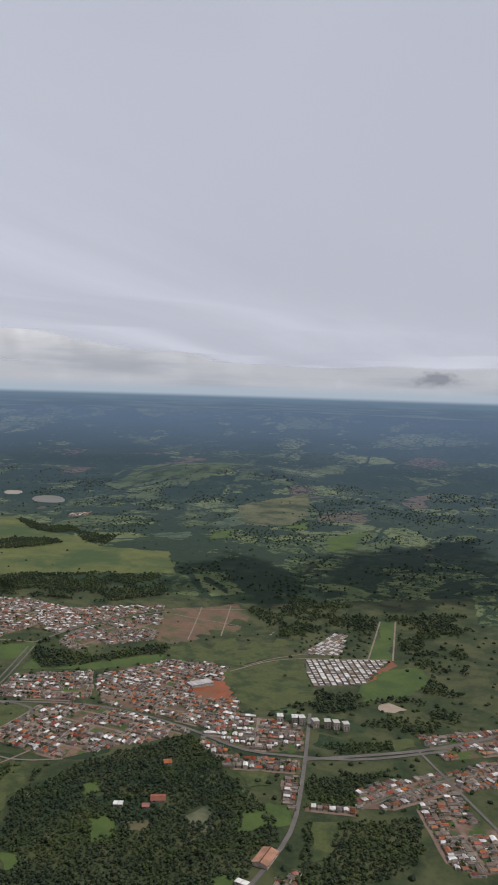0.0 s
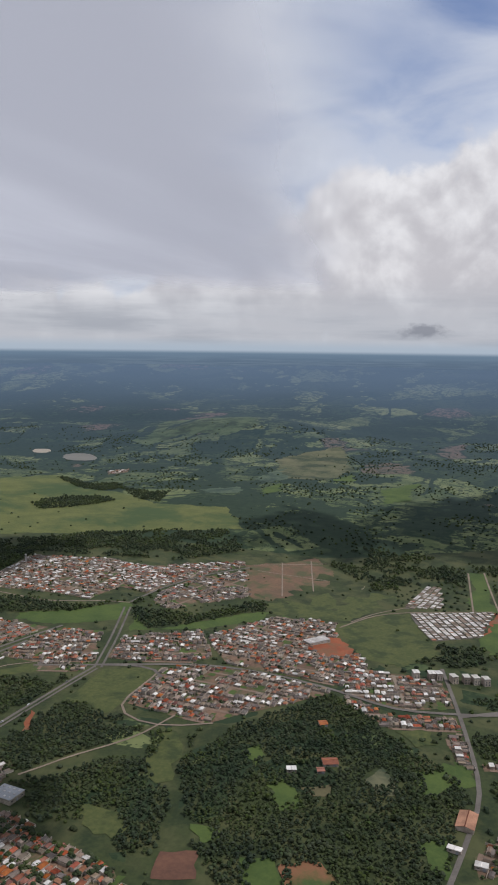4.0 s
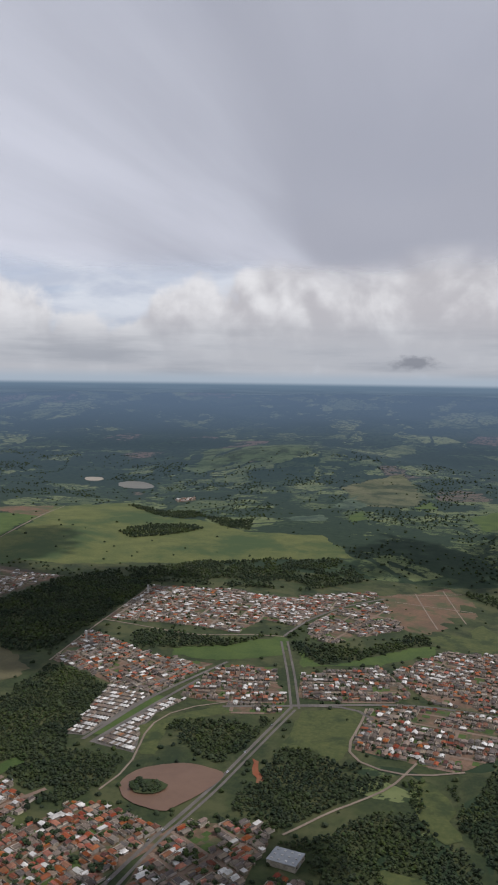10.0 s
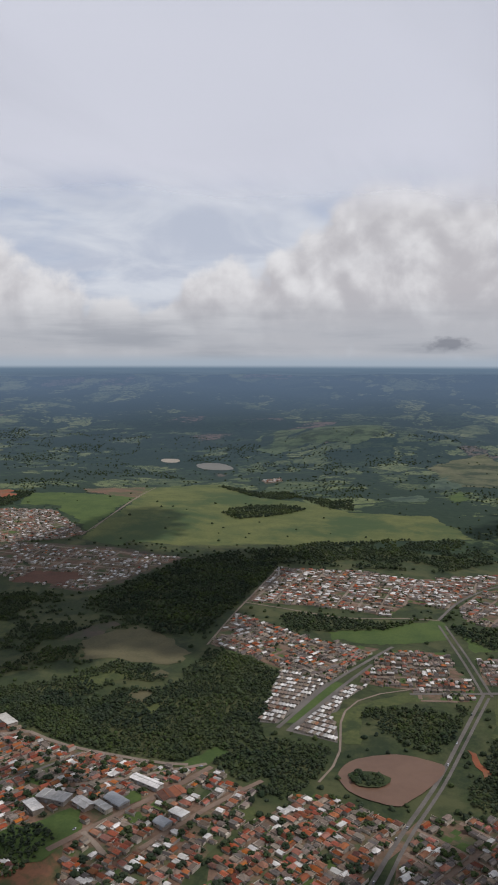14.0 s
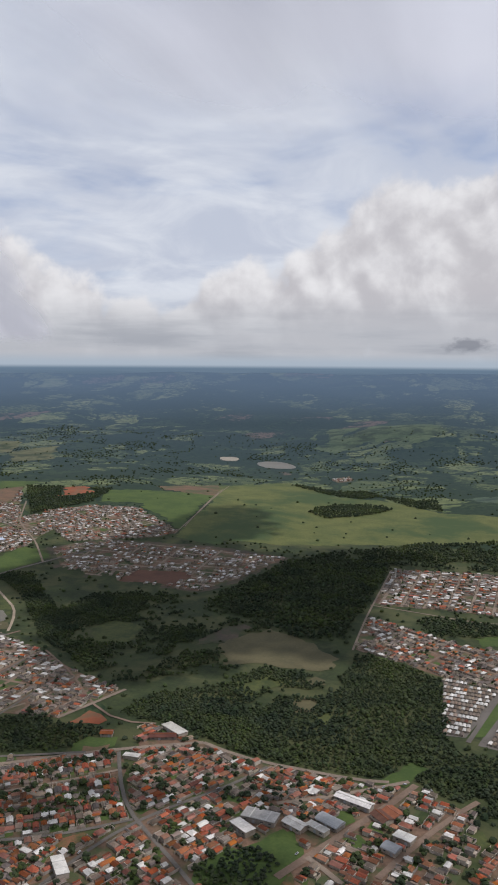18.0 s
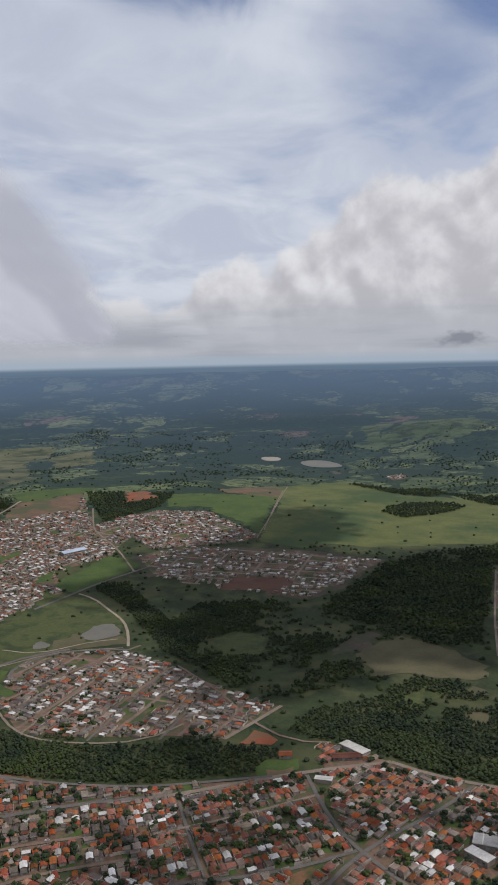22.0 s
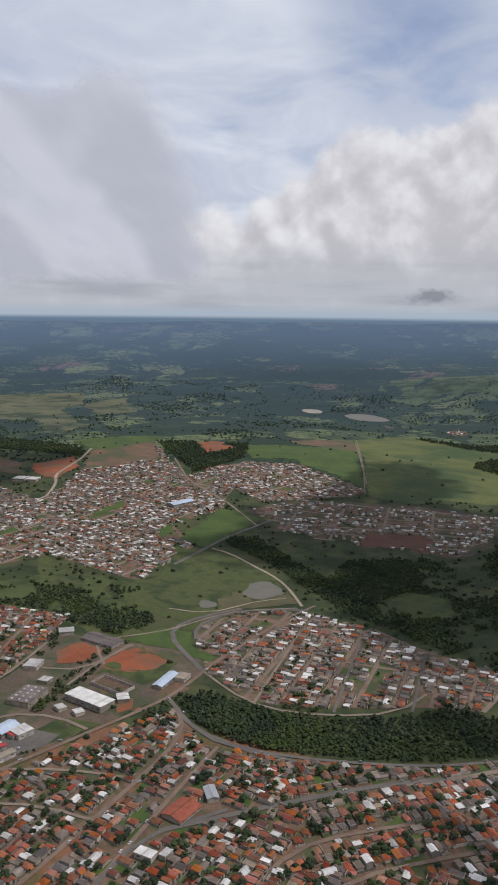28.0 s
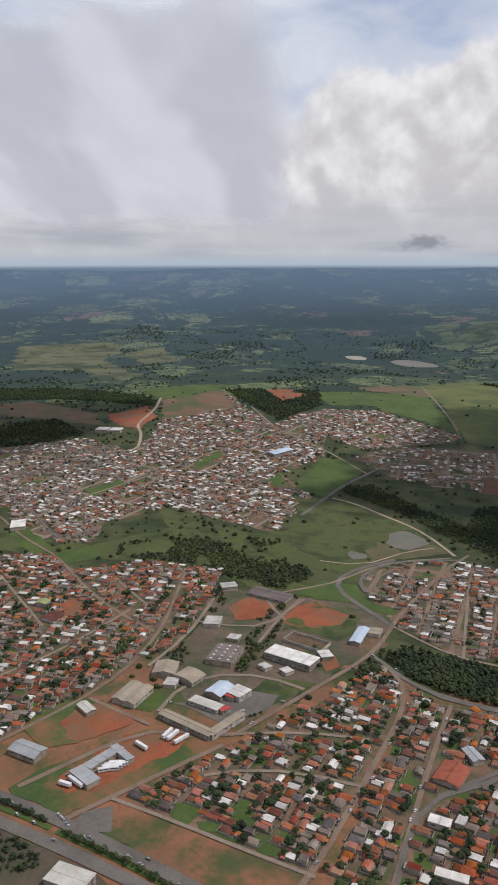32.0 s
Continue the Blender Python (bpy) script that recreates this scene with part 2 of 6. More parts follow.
material("asphalt", (0.078, 0.069, 0.060), (0.120, 0.106, 0.092), 0.05, 0.8)
material("asphalt_dusty", (0.115, 0.078, 0.056), (0.170, 0.120, 0.088), 0.05, 0.8)
material("dirt", (0.135, 0.105, 0.080), (0.200, 0.155, 0.118), 0.05, 0.6)
material("pond_water", (0.105, 0.060, 0.037), (0.130, 0.076, 0.048), 0.03, 0.1, rough=0.4, gloss=0.25)
material("lake_water", (0.085, 0.078, 0.058), (0.115, 0.104, 0.078), 0.03, 0.1, rough=0.35, gloss=0.12)
for by in ("object", "island"):
    material("roof_tile_" + by, (0.122, 0.040, 0.020), (0.215, 0.075, 0.037), 0.12, 1.2, spread=0.55, by=by, bump=0.05)
    material("roof_white_" + by, (0.30, 0.285, 0.262), (0.50, 0.475, 0.44), 0.15, 1.2, rough=0.6, spread=0.3, by=by)
    material("roof_grey_" + by, (0.096, 0.072, 0.055), (0.175, 0.136, 0.106), 0.12, 1.2, spread=0.45, by=by)
    material("roof_dark_" + by, (0.060, 0.050, 0.045), (0.115, 0.094, 0.084), 0.12, 1.2, spread=0.4, by=by)
    material("wall_" + by, (0.19, 0.158, 0.125), (0.34, 0.295, 0.24), 0.2, 1.5, spread=0.35, by=by)
    material("leaves_" + by, (0.016, 0.025, 0.015), (0.036, 0.046, 0.023), 0.03, 1.5, third=(0.038, 0.050, 0.018), third_scale=0.016, spread=0.30, by=by, bump=0.14, gloss=0.1)
material("bark", (0.08, 0.06, 0.045), (0.14, 0.11, 0.08), 0.5, 3.0)
material("yard_wall", (0.13, 0.112, 0.094), (0.22, 0.195, 0.168), 0.3, 1.5, spread=0.4)
material("roof_steel", (0.20, 0.205, 0.21), (0.28, 0.285, 0.29), 0.1, 0.8, rough=0.5)
material("roof_tan", (0.19, 0.160, 0.120), (0.27, 0.225, 0.170), 0.1, 0.8)
material("roof_blue", (0.30, 0.35, 0.42), (0.40, 0.45, 0.52), 0.1, 0.8, rough=0.5)
material("roof_green", (0.16, 0.18, 0.075), (0.22, 0.235, 0.11), 0.1, 0.8)
material("roof_pale", (0.30, 0.285, 0.25), (0.42, 0.40, 0.36), 0.1, 0.8)
material("roof_red", (0.26, 0.035, 0.035), (0.34, 0.055, 0.05), 0.1, 0.8)
material("pane", (0.03, 0.035, 0.04), (0.06, 0.065, 0.07), 0.5, 2.0, rough=0.15, gloss=0.5)
material("rubber", (0.015, 0.015, 0.015), (0.03, 0.03, 0.03), 1.0, 4.0)
material("coach_paint", (0.45, 0.45, 0.45), (0.58, 0.58, 0.57), 0.5, 3.0, rough=0.4, spread=0.1)
material("car_paint", (0.25, 0.25, 0.26), (0.30, 0.30, 0.31), 0.5, 3.0, rough=0.3, spread=0.8, gloss=0.5)
material("cloud_body", (0.80, 0.80, 0.80), (0.88, 0.88, 0.88), 0.004, 0.02)


def make_countryside():
    """Woods, pastures, ploughland and lone trees of the wider country, with distance haze painted into its colour."""
    m = bpy.data.materials.new("countryside")
    m.use_nodes = True
    k = Nodes(m.node_tree)
    coord = k.add("ShaderNodeNewGeometry").outputs["Position"]
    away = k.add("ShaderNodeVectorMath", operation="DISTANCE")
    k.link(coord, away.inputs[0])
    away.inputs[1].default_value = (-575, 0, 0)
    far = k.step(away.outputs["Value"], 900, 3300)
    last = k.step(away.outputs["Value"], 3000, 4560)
    # plots with crooked bounds
    bend = k.add("ShaderNodeTexNoise")
    k.link(coord, bend.inputs["Vector"])
    bend.inputs["Scale"].default_value, bend.inputs["Detail"].default_value = 0.008, 3.0
    shift = k.add("ShaderNodeVectorMath", operation="MULTIPLY_ADD")
    k.link(bend.outputs["Color"], shift.inputs[0])
    shift.inputs[1].default_value = (110, 110, 0)
    k.link(k.mapped(coord, (1, 0.62, 0), turn=(0, 0, 0.3)), shift.inputs[2])
    plots = k.add("ShaderNodeTexVoronoi")
    k.link(shift.outputs[0], plots.inputs["Vector"])
    plots.inputs["Scale"].default_value = 0.0072
    draw = k.add("ShaderNodeSeparateColor")
    k.link(plots.outputs["Color"], draw.inputs[0])
    kind, tone, speckle = draw.outputs
    grain = k.noise(coord, 0.02, 6, 0.65)
    meadow = k.mix(k.step(grain, 0.35, 0.65), (0.048, 0.066, 0.030), (0.086, 0.104, 0.044))
    bright = k.mix(k.step(grain, 0.35, 0.65), (0.078, 0.100, 0.040), (0.125, 0.140, 0.060))
    brown = k.mix(grain, (0.075, 0.064, 0.040), (0.115, 0.092, 0.060))
    bush = k.mix(grain, (0.022, 0.036, 0.018), (0.044, 0.060, 0.027))
    land = k.mix(k.step(kind, 0.46, 0.48), bush, meadow)
    land = k.mix(k.step(kind, 0.72, 0.73), land, bright)
    land = k.mix(k.step(tone, 0.93, 0.94), land, brown)
    # lone trees and hedges
    dots = k.noise(coord, 0.055, 3, 0.8)
    land = k.mix(k.math("MULTIPLY", k.step(k.math("MULTIPLY_ADD", speckle, 0.10, dots), 0.575, 0.605), 0.85), land, (0.016, 0.028, 0.014))
    rim = k.add("ShaderNodeTexVoronoi")
    rim.feature = "DISTANCE_TO_EDGE"
    k.link(shift.outputs[0], rim.inputs["Vector"])
    rim.inputs["Scale"].default_value = 0.0072
    land = k.mix(k.math("MULTIPLY", k.step(k.math("MULTIPLY_ADD", k.noise(coord, 0.03, 4, 0.7), 0.10, rim.outputs["Distance"]), 0.085, 0.065), 0.8), land, (0.016, 0.029, 0.015))
    # closed woods, and woods along the streams
    wood = k.mix(k.noise(coord, 0.06, 5, 0.75), (0.008, 0.017, 0.010), (0.038, 0.055, 0.028))
    cover = k.math("ADD", k.noise(coord, 0.0042, 9, 0.66, 0.3), k.math("MULTIPLY", k.noise(coord, 0.035, 6, 0.7), 0.20))
    # broad darker tracts, painted in place of cloud shadows on the far land
    cover = k.math("MULTIPLY_ADD", k.noise(k.mapped(coord, (1, 0.7, 0), (700, 200, 0)), 0.0013, 3, 0.5), 0.42, cover)
    land = k.mix(k.step(cover, 0.800, 0.825), land, wood)
    stream = k.math("ABSOLUTE", k.math("SUBTRACT", k.noise(k.mapped(coord, place=(410, 90, 0)), 0.0022, 5, 0.5, 0.8), 0.5))
    land = k.mix(k.step(k.math("MULTIPLY_ADD", k.noise(coord, 0.03, 5, 0.7), 0.03, stream), 0.036, 0.030), land, wood)
    # distance haze put into the base colour: bluer, then paler, far out
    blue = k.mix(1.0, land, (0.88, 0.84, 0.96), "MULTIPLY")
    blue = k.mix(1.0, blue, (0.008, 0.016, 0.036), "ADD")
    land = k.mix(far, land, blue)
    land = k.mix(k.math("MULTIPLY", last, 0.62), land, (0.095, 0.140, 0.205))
    shader = k.add("ShaderNodeBsdfPrincipled")
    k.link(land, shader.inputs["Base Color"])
    shader.inputs["Roughness"].default_value, shader.inputs["Specular IOR Level"].default_value = 0.95, 0.1
    end = k.add("ShaderNodeOutputMaterial")
    k.link(shader.outputs[0], end.inputs[0])
    MATERIALS["countryside"] = m


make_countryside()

# ---- the lie of the land ----
BUMPS = ((-990, 2760, 46, 190), (-720, 2700, 30, 180), (-1560, 1390, 24, 320), (-1260, 2160, -24, 330), (-250, 1120, -13, 180), (-1180, 800, -8, 150), (-310, 620, 7, 150))


def terrain(x, y):
    """The ground's height; far out it is bent up to fit the camera's skyline."""
    r = math.hypot(x + 575, y)
    h = 190 * max(0.0, (r - 2600) / 1900) ** 2
    if r > 2300:
        h += min(1.0, (r - 2300) / 900) * (20 * noise.noise((x * 0.0016, y * 0.0016, 3.1)) + 9 * noise.noise((x * 0.0045, y * 0.0045, 7.7)))
    for a, b, c, s in BUMPS:
        h += c * math.exp(-((x - a) ** 2 + (y - b) ** 2) / (2 * s * s))
    return h


def mesh_object(name, verts, faces, mats, parent=None, smooth=False, slots=None):
    me = bpy.data.meshes.new(name)
    me.from_pydata([tuple(v) for v in verts], [], [tuple(f) for f in faces])
    for m in mats if isinstance(mats, (list, tuple)) else [mats]:
        me.materials.append(MATERIALS[m])
    if slots is not None:
        me.polygons.foreach_set("material_index", slots)
    if smooth:
        me.polygons.foreach_set("use_smooth", [True] * len(me.polygons))
    me.update()
    ob = new(name, me)
    ob.parent = parent
    return ob


def make_ground():
    rings = [0] + [20 * i for i in range(1, 40)] + [800 + 30 * i for i in range(70)] + [2900 + 60 * i for i in range(28)]
    spokes = 220
    verts, faces = [], []
    for r in rings:
        for s in range(spokes):
            a = 2 * math.pi * s / spokes
            px, py = -575 + r * math.cos(a), r * math.sin(a)
            verts.append((px, py, terrain(px, py)))
    for i in range(len(rings) - 1):
        for s in range(spokes):
            p, q = i * spokes + s, i * spokes + (s + 1) % spokes
            faces.append((p, p + spokes, q + spokes, q))
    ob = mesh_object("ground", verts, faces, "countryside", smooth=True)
    tagged(ob, "rolling green countryside of woods and pastures", "ground", kind="structure")


make_ground()
from mathutils.geometry import delaunay_2d_cdt


def inside(points, poly):
    """Which of the points (n, 2) lie in the polygon."""
    p = np.asarray(points, float).reshape(-1, 2)
    q = np.asarray(poly, float)
    hit = np.zeros(len(p), bool)
    for (x0, y0), (x1, y1) in zip(q, np.roll(q, -1, 0)):
        cross = ((y0 > p[:, 1]) != (y1 > p[:, 1]))
        with np.errstate(divide="ignore", invalid="ignore"):
            at = (x1 - x0) * (p[:, 1] - y0) / (y1 - y0 + 1e-12) + x0
        hit ^= cross & (p[:, 0] < at)
    return hit


def frayed(poly, step=14.0, fray=3.0, seed=0):
    """The outline with an uneven edge."""
    rng = random.Random(seed)
    out = []
    for (x0, y0), (x1, y1) in zip(poly, poly[1:] + poly[:1]):
        n = max(1, int(math.hypot(x1 - x0, y1 - y0) / step))
        for i in range(n):
            t = i / n
            x, y = x0 + (x1 - x0) * t, y0 + (y1 - y0) * t
            sway, fine = fray * 1.3, 0.06 if fray < 5 else 0.018
            out.append((x + sway * noise.noise((x * fine, y * fine, seed)) + rng.uniform(-fray, fray) * 0.4, y + sway * noise.noise((x * fine, y * fine, seed + 9)) + rng.uniform(-fray, fray) * 0.4))
    return out


def sheet(name, poly, mat, lift, fray=3.0):
    """A patch of land cover laid on the ground."""
    edge = frayed(poly, 7, fray, len(name)) if fray else frayed(poly, 25, 0)
    pts = [Vector(p) for p in edge]
    lo, hi = np.min(edge, 0), np.max(edge, 0)
    cell = 35 if max(hi - lo) < 700 else 60
    gx, gy = np.meshgrid(np.arange(lo[0] + cell / 2, hi[0], cell), np.arange(lo[1] + cell / 2, hi[1], cell))
    grid = np.stack([gx.ravel(), gy.ravel()], 1)
    n = len(pts)
    pts += [Vector(p) for p in grid[inside(grid, edge)]] if len(grid) else []
    v, _, f, _, _, _ = delaunay_2d_cdt(pts, [(i, (i + 1) % n) for i in range(n)], [list(range(n))], 1, 0.01)
    up = []
    for a in f:
        (x0, y0), (x1, y1), (x2, y2) = (v[i] for i in a[:3])
        up.append(a if (x1 - x0) * (y2 - y0) - (x2 - x0) * (y1 - y0) > 0 else a[::-1])
    return mesh_object(name, [(p[0], p[1], terrain(p[0], p[1]) + lift) for p in v], up, mat, smooth=True)


LIFT = [0.26]
WIDE_LIFT = [0.06]
FIELDS, TOWNS = [], []
WATERS = []
KEEP_CLEAR = []   # polygons without houses
ROAD_LINES = []   # (polyline, half width)
WORDS = {"ploughed": "dark red-brown ploughed plot", "verge_earth": "grass verge worn to orange earth", "worn_grass": "green sports grass with bare orange patches", "far_meadow": "distant haze-tinted green meadow with dark woods", "hill_fallow": "distant patchy fallow meadow",
         "pasture_yellow": "sunlit yellow-green pasture with scattered trees", "grass": "bright green grass field", "olive": "dull olive grassland beside the town",
         "fallow": "dull brown fallow field", "red_fallow": "reddish bare field with patchy grass", "red_soil": "bare orange-red earth lot",
         "scrub": "dark green scrubland with grass patches", "works_soil": "trodden earth yard of the works", "asphalt": "grey asphalt yard", "brown_soil": "brown earth of unbuilt lots", "sand": "pale sandy bare ground", "pale_soil": "pale bare ground beside the lake"}


def field(name, poly, mat):
    wide = name.endswith("_scrub") or name == "sparse_soil"
    LIFT[0] += 0.002
    WIDE_LIFT[0] += 0.012 if wide else 0
    ob = sheet(name, poly, mat, WIDE_LIFT[0] if wide else LIFT[0], 16.0 if min(q[1] for q in poly) > 1150 else 8.0 if min(q[1] for q in poly) > 640 or name.startswith(("clearing", "glade", "valley", "hill", "wood_glade")) else 3.0)
    FIELDS.append((name, poly))
    tagged(ob, WORDS[mat], "field", kind="structure")
    if name.startswith(("clearing", "glade", "wood_glade")):
        cx, cy = sum(q[0] for q in poly) / len(poly), sum(q[1] for q in poly) / len(poly)
        KEEP_CLEAR.append([(cx + (q[0] - cx) * 0.72, cy + (q[1] - cy) * 0.72) for q in poly])
    elif not wide:
        KEEP_CLEAR.append(poly)


def water(name, poly, mat):
    for _ in range(2):
        poly = [(a[0] * (1 - t) + c[0] * t, a[1] * (1 - t) + c[1] * t) for a, c in zip(poly, poly[1:] + poly[:1]) for t in (0.25, 0.75)]
    ob = sheet(name, poly, mat, 0.75, 1.0 if mat == "pond_water" else 3.0)
    tagged(ob, "muddy brown pond" if mat == "pond_water" else "still grey-green lake", "water", kind="structure")
    KEEP_CLEAR.append(poly)
    WATERS.append(poly)


def pond_isle(x, y):
    """The wooded isle in the pond."""
    ring = [(x + 15 * math.cos(a) * (1 + 0.15 * math.sin(3 * a)), y + 11 * math.sin(a)) for a in np.linspace(0, 6.28, 14)[:-1]]
    ob = sheet("isle", ring, "scrub", 1.6, 1.0)
    tagged(ob, "small green isle in the muddy pond", "isle", kind="structure")
    ISLES.append(ring)


ISLES = []


def dense_line(line, step=18.0):
    out = []
    for (x0, y0), (x1, y1) in zip(line, line[1:]):
        n = max(1, int(math.hypot(x1 - x0, y1 - y0) / step))
        out += [(x0 + (x1 - x0) * i / n, y0 + (y1 - y0) * i / n) for i in range(n)]
    out.append(line[-1])
    # rounded bends
    for _ in range(2):
        out = [out[0]] + [((a[0] + 2 * b[0] + c[0]) / 4, (a[1] + 2 * b[1] + c[1]) / 4) for a, b, c in zip(out, out[1:], out[2:])] + [out[-1]]
    return out


def ribbon(line, width):
    left, right = [], []
    for i, (x, y) in enumerate(line):
        a, b = line[max(0, i - 1)], line[min(len(line) - 1, i + 1)]
        dx, dy = b[0] - a[0], b[1] - a[1]
        d = math.hypot(dx, dy) or 1
        left.append((x - dy / d * width / 2, y + dx / d * width / 2))
        right.append((x + dy / d * width / 2, y - dx / d * width / 2))
    return left, right


ROAD_LIFT = [0.48]


def road(name, line, width, mat):
    width *= 0.46 if mat in ("asphalt_dusty", "dirt") or "street" in name else 0.62
    pts = dense_line(line)
    left, right = ribbon(pts, width)
    ROAD_LIFT[0] += 0.0015
    verts = [(x, y, terrain(x, y) + ROAD_LIFT[0]) for x, y in left + right]
    n = len(pts)
    faces = [(i, n + i, n + i + 1, i + 1) for i in range(n - 1)]
    ob = mesh_object(name, verts, faces, mat)
    tagged(ob, {"asphalt": "grey asphalt road between houses", "asphalt_dusty": "dusty worn asphalt street", "dirt": "pale unpaved earth street", "sand": "pale sandy track", "grass": "green grass strip between carriageways"}[mat], "road", kind="structure")
    ROAD_LINES.append((np.array(pts), width / 2))


def far_from_roads(points, gap):
    p = np.asarray(points, float).reshape(-1, 2)
    ok = np.ones(len(p), bool)
    for line, half in ROAD_LINES:
        lo, hi = line.min(0) - 20, line.max(0) + 20
        near = np.where(ok & (p > lo).all(1) & (p < hi).all(1))[0]
        if not len(near):
            continue
        a, b = line[:-1], line[1:]
        ab = b - a
        t = np.clip(((p[near, None] - a) * ab).sum(2) / ((ab ** 2).sum(1) + 1e-9), 0, 1)
        d = np.linalg.norm(p[near, None] - a - ab * t[..., None], axis=2).min(1)
        ok[near[d < half + gap]] = False
    return ok


def clear_of(points, yards=True):
    p = np.asarray(points, float).reshape(-1, 2)
    ok = np.ones(len(p), bool)
    open_to_trees = [poly for name, poly in FIELDS if name.startswith(("works", "corner", "school_park", "park_meadow"))]
    for poly in KEEP_CLEAR:
        if not yards and any(poly is q for q in open_to_trees):
            continue
        ok &= ~inside(p, poly)
    return ok


# ---- shapes of houses and trees ----
def box(x0, y0, z0, x1, y1, z1, bottom=False):
    v = [(x0, y0, z0), (x1, y0, z0), (x1, y1, z0), (x0, y1, z0), (x0, y0, z1), (x1, y0, z1), (x1, y1, z1), (x0, y1, z1)]
    f = [(0, 1, 5, 4), (1, 2, 6, 5), (2, 3, 7, 6), (3, 0, 4, 7), (4, 5, 6, 7)]
    return v, f + ([(3, 2, 1, 0)] if bottom else [])


def gable(x0, y0, x1, y1, z, rise, over=0.5, thick=0.18, lean=0.0):
    """A roof of two slopes, its ridge along y, with thickness."""
    xm = (x0 + x1) / 2 + lean
    x0, x1, y0, y1 = x0 - over, x1 + over, y0 - over, y1 + over
    drop = rise * over / max(0.1, (x1 - x0) / 2)
    v = []
    for yy in (y0, y1):
        v += [(x0, yy, z - drop), (xm, yy, z + rise), (x1, yy, z - drop), (x0, yy, z - drop + thick), (xm, yy, z + rise + thick), (x1, yy, z - drop + thick)]
    f = [(3, 4, 10, 9), (4, 5, 11, 10), (0, 6, 7, 1), (1, 7, 8, 2), (0, 3, 9, 6), (5, 2, 8, 11), (0, 1, 4, 3), (1, 2, 5, 4), (7, 6, 9, 10), (8, 7, 10, 11)]
    return v, [tuple(reversed(q)) for q in f]


def slope(x0, y0, x1, y1, z0, z1, over=0.3, thick=0.14):
    """A single pitch falling along x."""
    x0, x1, y0, y1 = x0 - over, x1 + over, y0 - over, y1 + over
    v = [(x0, y0, z0), (x1, y0, z1), (x1, y1, z1), (x0, y1, z0), (x0, y0, z0 + thick), (x1, y0, z1 + thick), (x1, y1, z1 + thick), (x0, y1, z0 + thick)]
    return v, [(4, 5, 6, 7), (3, 2, 1, 0), (0, 1, 5, 4), (1, 2, 6, 5), (2, 3, 7, 6), (3, 0, 4, 7)]


def walls_gable(x0, y0, x1, y1, h, rise):
    v, f = box(x0, y0, -1.5, x1, y1, h)
    v += [((x0 + x1) / 2, y0, h + rise), ((x0 + x1) / 2, y1, h + rise)]
    return v, f[:4] + [(4, 5, 8), (6, 7, 9)]


def join(*shapes):
    v, f = [], []
    for a, b in shapes:
        f += [tuple(i + len(v) for i in q) for q in b]
        v += a
    return v, f


# kind: [(part, shape, material stem)]
def house_kinds():
    kinds = {}
    kinds["gable"] = [("wall", walls_gable(-3.3, -4.2, 3.3, 4.2, 2.9, 1.3)), ("roof", gable(-3.3, -4.2, 3.3, 4.2, 2.9, 1.3)),
                      ("lean_to", join(box(-2.6, 4.2, -1.5, 2.2, 6.6, 2.3), )), ("lean_to_roof", slope(-2.6, 4.2, 2.2, 6.8, 2.4, 2.75))]
    kinds["cross"] = [("wall", join(walls_gable(-3.6, -3.2, 0.8, 4.6, 2.9, 1.1), box(0.8, -4.6, -1.5, 3.7, 2.8, 2.8))),
                      ("roof", gable(-3.6, -3.2, 0.8, 4.6, 2.9, 1.1)), ("wing_roof", slope(0.8, -4.6, 3.7, 2.8, 3.5, 2.75))]
    kinds["hip"] = [("wall", box(-3.6, -4.0, -1.5, 3.6, 4.0, 2.9)),
                    ("roof", ([(-4.1, -4.5, 2.8), (4.1, -4.5, 2.8), (4.1, 4.5, 2.8), (-4.1, 4.5, 2.8), (0, -1.2, 4.5), (0, 1.2, 4.5), (-4.1, -4.5, 2.95), (4.1, -4.5, 2.95), (4.1, 4.5, 2.95), (-4.1, 4.5, 2.95)],
                              [(6, 7, 4), (7, 8, 5, 4), (8, 9, 5), (9, 6, 4, 5), (0, 1, 7, 6), (1, 2, 8, 7), (2, 3, 9, 8), (3, 0, 6, 9), (3, 2, 1, 0)])),
                    ("porch_roof", slope(-2.0, -6.3, 2.0, -4.6, 2.5, 2.5))]
    kinds["shed"] = [("wall", box(-3.2, -4.6, -1.5, 3.2, 4.6, 3.2)), ("roof", slope(-3.2, -4.6, 3.2, 4.6, 3.25, 3.75)),
                     ("parapet", join(box(-3.6, -4.95, 3.2, 3.6, -4.7, 4.2), box(-3.85, -4.95, 3.2, -3.6, 4.9, 4.1)))]
    kinds["storey"] = [("wall", join(box(-3.2, -4.4, -1.5, 3.2, 3.6, 5.6), box(-3.2, 3.6, -1.5, 3.2, 6.0, 2.8))), ("roof", gable(-3.2, -4.4, 3.2, 3.6, 5.6, 0.9, 0.4)),
                       ("terrace", box(-3.3, 3.65, 2.8, 3.3, 6.1, 3.7))]
    kinds["row"] = [("wall", walls_gable(-2.7, -5.5, 2.7, 5.5, 2.7, 0.8)), ("roof", gable(-2.7, -5.5, 2.7, 5.5, 2.7, 0.8, 0.25))]
    return kinds


KINDS = house_kinds()
STEMS = {"wall": "wall", "lean_to": "wall", "parapet": "wall", "terrace": "wall"}
TRIM_STEM = {"tile": "tile", "white": "white", "grey": "dark", "dark": "grey"}


def stem_of(part_name, roof):
    if part_name in STEMS:
        return STEMS[part_name]
    return "roof_" + (roof if part_name == "roof" else TRIM_STEM[roof])


PROTO = {}


